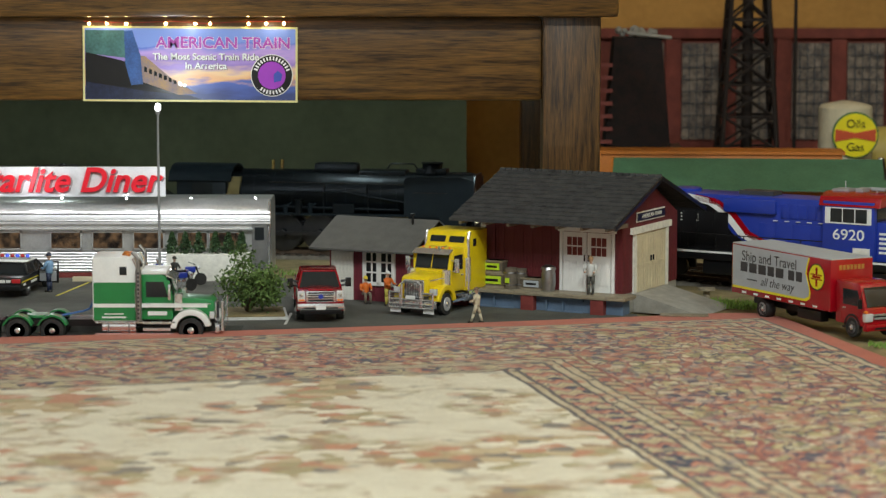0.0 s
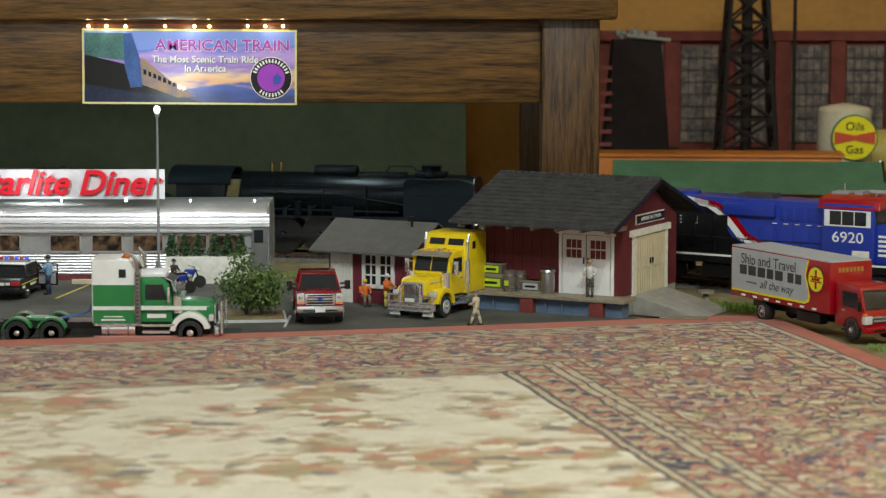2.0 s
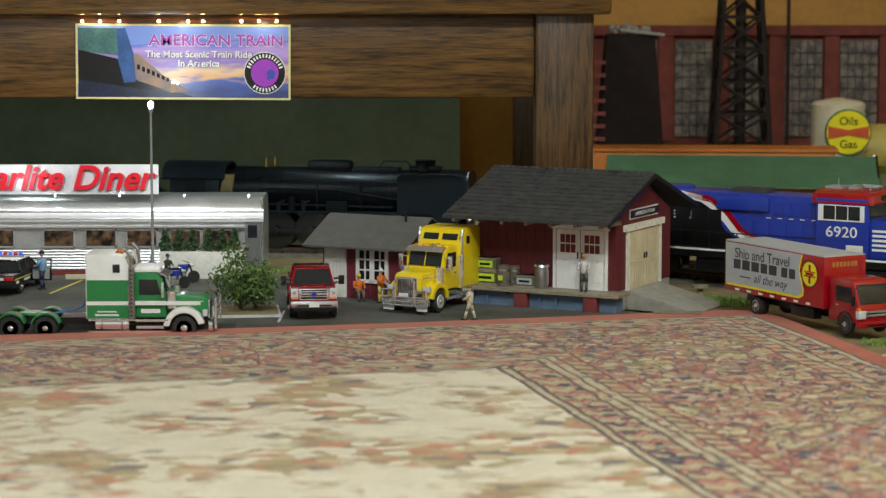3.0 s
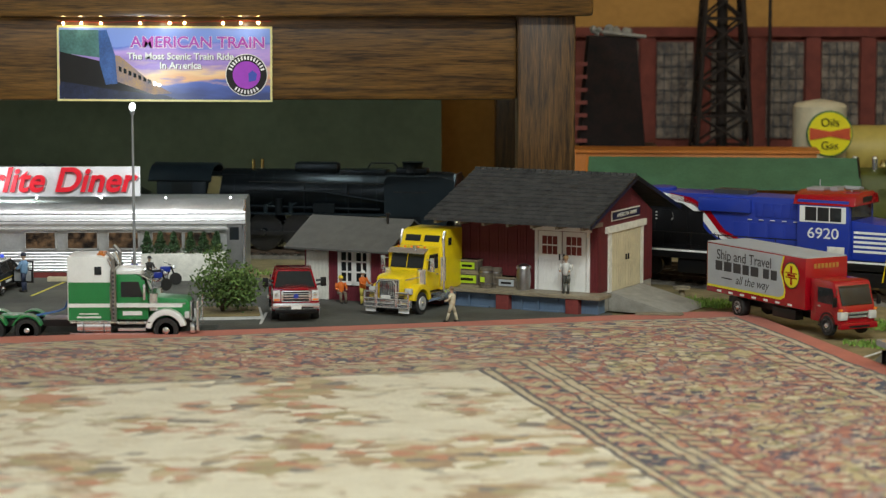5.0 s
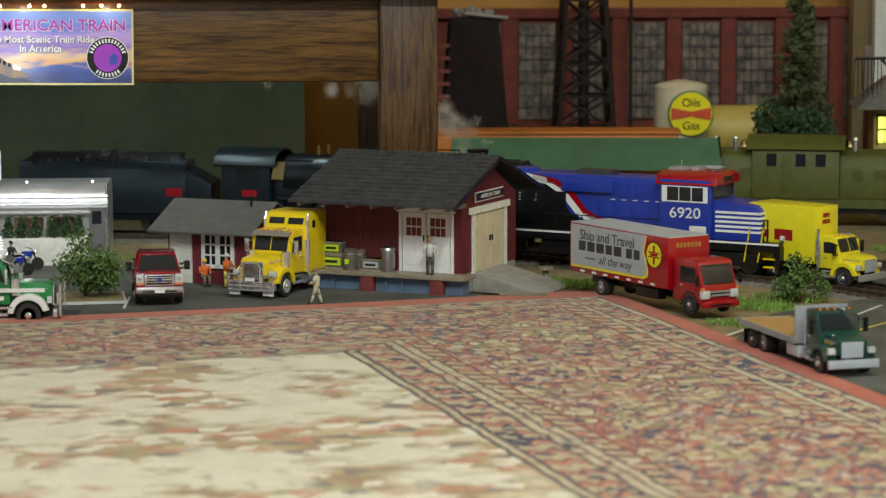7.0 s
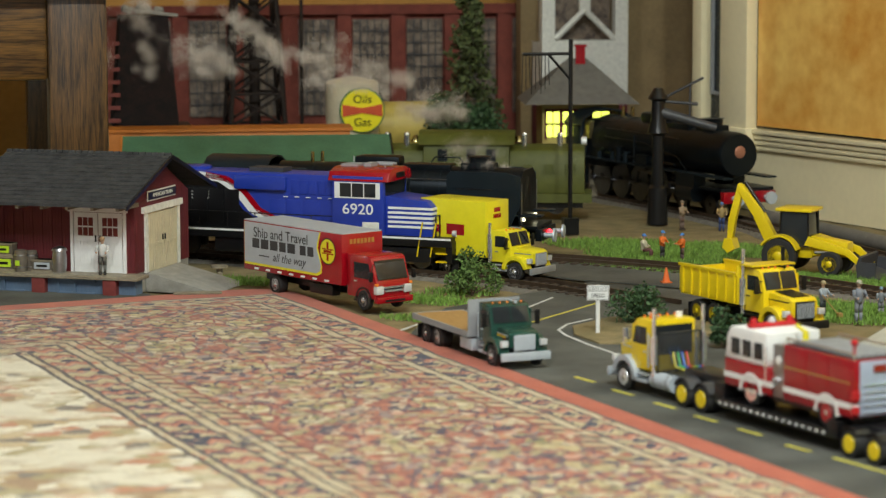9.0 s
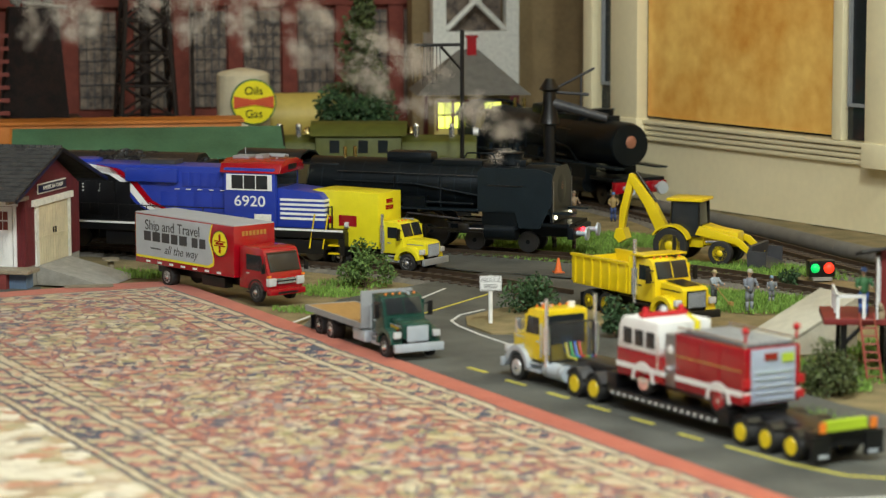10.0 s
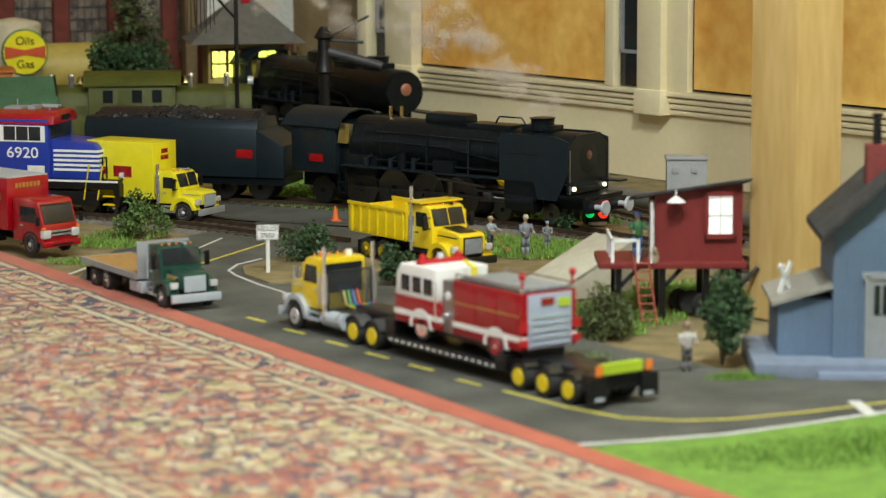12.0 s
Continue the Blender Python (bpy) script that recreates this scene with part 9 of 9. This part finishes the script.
# ---- far station, tank, tower ----
litpane = glow("lit_yellow_window", (0.75, 0.85, 0.12), 2.2)
st = thing("station", pose(1.225, 5.3, 0, 0, 0, -8), "small yellow station with grey hip roof and lit windows", "building")
stwall = mat("station_yellow", (0.5, 0.4, 0.12), 0.7, 0, 0.2, 60)
part("base", Kit().box(-0.01, 0.17, -0.01, 0.16, 0, 0.085), plank, st, "brown plank base", s=1)
part("wall", Kit().box(0, 0.16, 0, 0.15, 0.085, 0.195), stwall, st, s=1)
r0 = Kit().add([(-0.04, -0.04, 0.195), (0.2, -0.04, 0.195), (0.2, 0.19, 0.195), (-0.04, 0.19, 0.195), (0.06, 0.075, 0.285), (0.1, 0.075, 0.285)], [(3, 2, 1, 0), (0, 1, 5, 4), (1, 2, 5), (2, 3, 4, 5), (3, 0, 4)])
part("roof", r0, mat("station_roof", (0.16, 0.15, 0.13), 0.8, 0, 0.3, 60, 0.3), st, "grey hip roof", s=1, smooth=False)
part("chimney", Kit().box(0.075, 0.095, 0.06, 0.08, 0.26, 0.31).box(0.072, 0.098, 0.057, 0.083, 0.31, 0.315), red, st, "red brick chimney", s=1)
for x0, x1 in ((0.008, 0.035), (0.042, 0.07), (0.105, 0.14)):
    w = part("window", Kit().box(x0, x1, -0.003, 0, 0.125, 0.178), litpane, st, "window glowing yellow", s=1)
    part("window_frame", Kit().box(x0 - 0.004, x0, -0.006, 0, 0.12, 0.183).box(x1, x1 + 0.004, -0.006, 0, 0.12, 0.183).box(x0 - 0.004, x1 + 0.004, -0.006, 0, 0.178, 0.184).box(x0, x1, -0.005, 0, 0.15, 0.154).box((x0 + x1) / 2 - 0.001, (x0 + x1) / 2 + 0.001, -0.005, 0, 0.125, 0.178), barnred, w, s=1)
steps = Kit()
for i in range(7):
    steps.box(0.095, 0.125, -0.02 - i * 0.006, -0.012 - i * 0.006, 0, 0.082 - i * 0.012)
part("stair", steps, plank, st, s=1)
post = thing("wire_gantry", pose(1.125, 4.64, 0, 0, 0, 0), "black telltale gantry with hanging wires", "gantry")
part("pole", Kit().tube((0, 0, 0), (0, 0, 0.36), 0.004).box(-0.014, 0.014, -0.012, 0.012, 0, 0.03), black, post, s=1)
part("arm", Kit().tube((0, 0, 0.333), (-0.09, 0, 0.333), 0.003).tube((0, 0, 0.285), (-0.04, 0, 0.33), 0.0025), black, post, s=1)
k = Kit()
for i in range(9):
    k.tube((-0.09 + i * 0.006, 0, 0.333), (-0.092 + i * 0.006 + 0.002 * (i % 3), 0, 0.26 + 0.008 * (i % 3)), 0.0008, n=4)
part("wire_fringe", k, black, post, s=1)
crane = thing("water_column", pose(1.325, 4.76, 0, 0, 0, -20), "black trackside water column with jib", "water column")
part("column", Kit().turned([(0.02, 0), (0.018, 0.07), (0.012, 0.075), (0.011, 0.17), (0.02, 0.175), (0.014, 0.2), (0.012, 0.235), (0.02, 0.24), (0.008, 0.26)], (0, 0, 0), "z", 16), black, crane, s=1)
part("jib", Kit().tube((0, 0, 0.215), (0.11, 0, 0.185), 0.011, 0.008).tube((0, 0, 0.235), (0.075, 0, 0.23), 0.003).tube((0.0, 0, 0.235), (0.085, 0, 0.28), 0.0025).tube((0.06, 0, 0.2), (0.06, 0, 0.27), 0.002), dark, crane, s=1)
tank = thing("oil_tank", pose(0.84, 5.42, 0), "cream oil storage tank with a round yellow sign", "tank")
part("shell", Kit().turned([(0.056, 0), (0.056, 0.236), (0.05, 0.242), (0.01, 0.25)], (0, 0, 0), "z", 32), cream, tank, s=1)
sg = part("round_sign", Kit().turned([(0.045, -0.062), (0.045, -0.055)], (0.012, 0, 0.182), "y", 32), lemon, tank, "yellow oils and gas sign", s=1)
part("sign_rim", Kit().turned([(0.048, -0.06), (0.048, -0.054)], (0.012, 0, 0.182), "y", 32), mat("sign_green", (0.05, 0.16, 0.05), 0.5), sg, s=1)
lettering("lettering", "Oils", 0.024, black, sg, pose(0.012, -0.0635, 0.205, 90, 0, 0), wide=1.0)
lettering("lettering", "Gas", 0.024, black, sg, pose(0.012, -0.0635, 0.157, 90, 0, 0), wide=1.0)
part("name_bar", Kit().slab([(-0.03, 0.195), (0.012, 0.187), (0.054, 0.195), (0.054, 0.169), (0.012, 0.177), (-0.03, 0.169)], "y", -0.0645, -0.061), mat("sign_red", (0.6, 0.08, 0.02), 0.5), sg, "red bow tie in place of a brand name", s=1)
t2 = thing("tank_car", pose(0.97, 5.5, 0.0), "rounded yellow-cream storage tank lying on its side", "tank")
part("shell", Kit().turned([(0.03, -0.1), (0.055, -0.09), (0.055, 0.09), (0.03, 0.1)], (0, 0, 0.135), "x", 24), mat("tank_yellow", (0.55, 0.42, 0.1), 0.5), t2, s=1)
part("cradle", Kit().box(-0.06, -0.04, -0.04, 0.04, 0, 0.1).box(0.04, 0.06, -0.04, 0.04, 0, 0.1), dark, t2, s=1)
tower = thing("steel_tower", pose(0.655, 5.6, 0), "dark rusty lattice steel tower", "tower")
rust = mat("dark_rust", (0.022, 0.013, 0.009), 0.8, 0.2, 0.5, 60)
H, W0, W1 = 0.62, 0.067, 0.03
legs = [(-1, -1), (1, -1), (1, 1), (-1, 1)]
for sx, sy in legs:
    part("leg", Kit().tube((sx * W0, sy * W0, 0), (sx * W1, sy * W1, H), 0.0055, n=6), rust, tower, s=1)
for i in range(9):
    z0, z1 = H * i / 9, H * (i + 1) / 9
    a0, a1 = W0 + (W1 - W0) * i / 9, W0 + (W1 - W0) * (i + 1) / 9
    for (ax, ay), (bx, by) in zip(legs, legs[1:] + legs[:1]):
        for p0, p1 in (((ax * a0, ay * a0, z0), (bx * a1, by * a1, z1)), ((bx * a0, by * a0, z0), (ax * a1, ay * a1, z1)), ((ax * a1, ay * a1, z1), (bx * a1, by * a1, z1))):
            part("brace", Kit().tube(p0, p1, 0.003, n=5), rust, tower, s=1)
part("inner_pipe", Kit().tube((0, 0, 0), (0, 0, H), 0.012), rust, tower, s=1)
part("side_pole", Kit().tube((0.1, -0.02, 0), (0.1, -0.02, H), 0.004), rust, tower, s=1)
bunker = thing("coal_bunker", pose(0.405, 5.35, 0), "dark coaling bunker with a red ladder", "bunker")
part("body", Kit().box(-0.075, 0.06, -0.05, 0.05, 0.16, 0.385, top=(0.72, 0.9)), mat("sooty_red_boards", (0.016, 0.007, 0.006), 0.95, 0, 0.6, 50, 0.5, 200, other=(0.006, 0.005, 0.005), blotch=0.4), bunker, s=1, bevel=0.004)
part("leg_frame", Kit().box(-0.07, -0.055, -0.05, -0.035, 0, 0.16).box(0.045, 0.06, -0.05, -0.035, 0, 0.16).box(-0.07, -0.055, 0.035, 0.05, 0, 0.16).box(0.045, 0.06, 0.035, 0.05, 0, 0.16).box(-0.08, 0.085, -0.06, 0.05, 0.15, 0.162), soot, bunker, s=1)
k = Kit()
for i in range(7):
    k.box(-0.085, -0.06, -0.062, -0.056, 0.17 + i * 0.026, 0.178 + i * 0.026)
part("ladder", k, mat("faded_red", (0.2, 0.04, 0.03), 0.6), bunker, "faded red rungs", s=1)
part("roof_rail", Kit().tube((-0.03, -0.05, 0.395), (0.06, -0.05, 0.385), 0.004), stone, bunker, s=1)
k = Kit()
rnd = random.Random(8)
for i in range(16):
    r = rnd.uniform(0.006, 0.012)
    k.ball((rnd.uniform(-0.055, 0.03), rnd.uniform(-0.04, 0.04), 0.387 + rnd.uniform(0, 0.012)), r, 6)
c = part("load", k, stone, bunker, "pale stones piled on top", s=1)
c["kind"] = "stuff"
wt = thing("white_tower", pose(1.42, 5.72, 0), "white wooden tower with a crossed window frame", "building")
part("wall", Kit().box(-0.1, 0.1, 0, 0.1, 0.0, 0.16), barnred, wt, "red lower wall", s=1)
part("upper_wall", Kit().box(-0.1, 0.1, 0, 0.1, 0.16, 0.3), offwhite, wt, s=1)
part("frame", Kit().box(-0.1, -0.07, 0, 0.03, 0.3, 0.7).box(0.07, 0.1, 0, 0.03, 0.3, 0.7).box(-0.07, 0.07, 0, 0.03, 0.3, 0.306).tube((-0.068, 0.005, 0.31), (0, 0.005, 0.375), 0.007, n=8).tube((0.068, 0.005, 0.31), (0, 0.005, 0.375), 0.007, n=8).box(-0.012, 0.012, 0, 0.02, 0.37, 0.7), offwhite, wt, "white crossed frame", s=1)
part("opening", Kit().box(-0.07, 0.07, 0.05, 0.06, 0.3, 0.7), grime, wt, s=1)

# ---- steam from the moving locomotive ----
steam_mat = mat("steam_droplets", (0.66, 0.58, 0.5), 1.0, 0, 0.1, 40)


def steam_puff(seed):
    """A ragged puff of steam: a swarm of fine droplets, dense in its wisps and thin at the rim."""
    rnd = random.Random(100 + seed)
    r = rnd.uniform(0.0105, 0.0145)
    knots = [Vector((rnd.gauss(0, r * 1.7), rnd.gauss(0, r * 0.75), rnd.gauss(0, r * 0.75))) for _ in range(12)]
    vs, fs = [], []
    for _ in range(5400 if seed % 3 else 3200):
        p = knots[rnd.randrange(12)] + Vector((rnd.gauss(0, r * 0.5), rnd.gauss(0, r * 0.5), rnd.gauss(0, r * 0.45)))
        if p.y * p.y + p.z * p.z > 0.034 ** 2:
            continue
        q = rnd.uniform(0.00034, 0.00064)
        a = Vector((rnd.gauss(0, 1), rnd.gauss(0, 1), rnd.gauss(0, 1))).normalized()
        b = a.orthogonal().normalized() * q
        d = a.cross(b).normalized() * q
        n = len(vs)
        vs += [p + b, p - b * 0.5 + d, p - b * 0.5 - d]
        fs.append((n, n + 1, n + 2))
    me = bpy.data.meshes.new("steam_puff")
    me.from_pydata(vs, [], fs)
    me.materials.append(steam_mat)
    return tagged(new("steam_puff", me), "thin drifting puff of pale steam", "steam", "steam puffs", kind="stuff")


puffs = [(b, steam_puff(i)) for i, b in enumerate(5.55 + 0.075 * i for i in range(86))]


# ---- what moves: the locomotive, its tender, their wheels and the steam ----
def motions():
    run = [(0.0, 1.978), (3.0, 1.978), (4.4, 1.981), (5.0, 1.988), (5.5, 1.993), (5.75, 2.03), (6.0, 2.083), (6.25, 2.147), (6.5, 2.22), (7.0, 2.373), (7.5, 2.528), (8.0, 2.684),
           (8.5, 2.84), (9.0, 2.984), (9.5, 3.107), (10.0, 3.24), (10.5, 3.369), (11.0, 3.493), (11.5, 3.619), (12.0, 3.749)]

    def s_at(t):
        for (a, p), (b, q) in zip(run, run[1:]):
            if a <= t <= b:
                return p + (q - p) * (t - a) / (b - a)
        return run[-1][1]

    walk(engine, [(t, MAIN.ride(s, 0, 0.29)) for t, s in run])
    walk(coal_tender, [(t, MAIN.ride(s - 0.462, 0, 0.22)) for t, s in run])
    # wheels roll without slipping
    times = [0.0, 4.0] + [4.4 + i / 15 for i in range(115)]
    for wheels in (engine_wheels, tender_wheels):
        for w, r in wheels:
            p = w.location.copy()
            walk(w, [(t, pose(p.x, p.y, p.z, 0, math.degrees((s_at(t) - run[0][1]) / (r * R2)), 0)) for t in times if t <= 12.0])
    # steam waits in the boiler, leaves by the stack, then hangs and rises behind the engine
    for born, puff in puffs:
        rnd = random.Random(int(born * 100))
        rows = [(t, MAIN.ride(s_at(t), 0, 0.29) @ pose(4.5 * R2, 0, 0.118)) for t, _ in run if t < born - 0.1]
        out = MAIN.ride(s_at(born), 0, 0.29) @ Vector((5.9 * R2, 0, 0.175))
        rows.append((born - 0.05, MAIN.ride(s_at(born), 0, 0.29) @ pose(5.9 * R2, 0, 0.135)))
        sway, lift = rnd.uniform(-0.026, 0.022), rnd.uniform(0.7, 1.35)
        for age in (0.1, 0.3, 0.6, 1.0, 1.6, 2.4, 3.4, 4.6, 6.0, 7.5):
            if born + age <= 12.0 + 1.5:
                rise = lift * (0.09 * (1 - math.exp(-age * 3.2)) + 0.07 * age)
                rows.append((born + age, pose(out.x - 0.018 * age + sway * age, out.y + 0.02 * age, out.z + rise, 0, 25 * age, 40 * age * (1 if sway > 0 else -1))))
        walk(puff, rows)


motions()
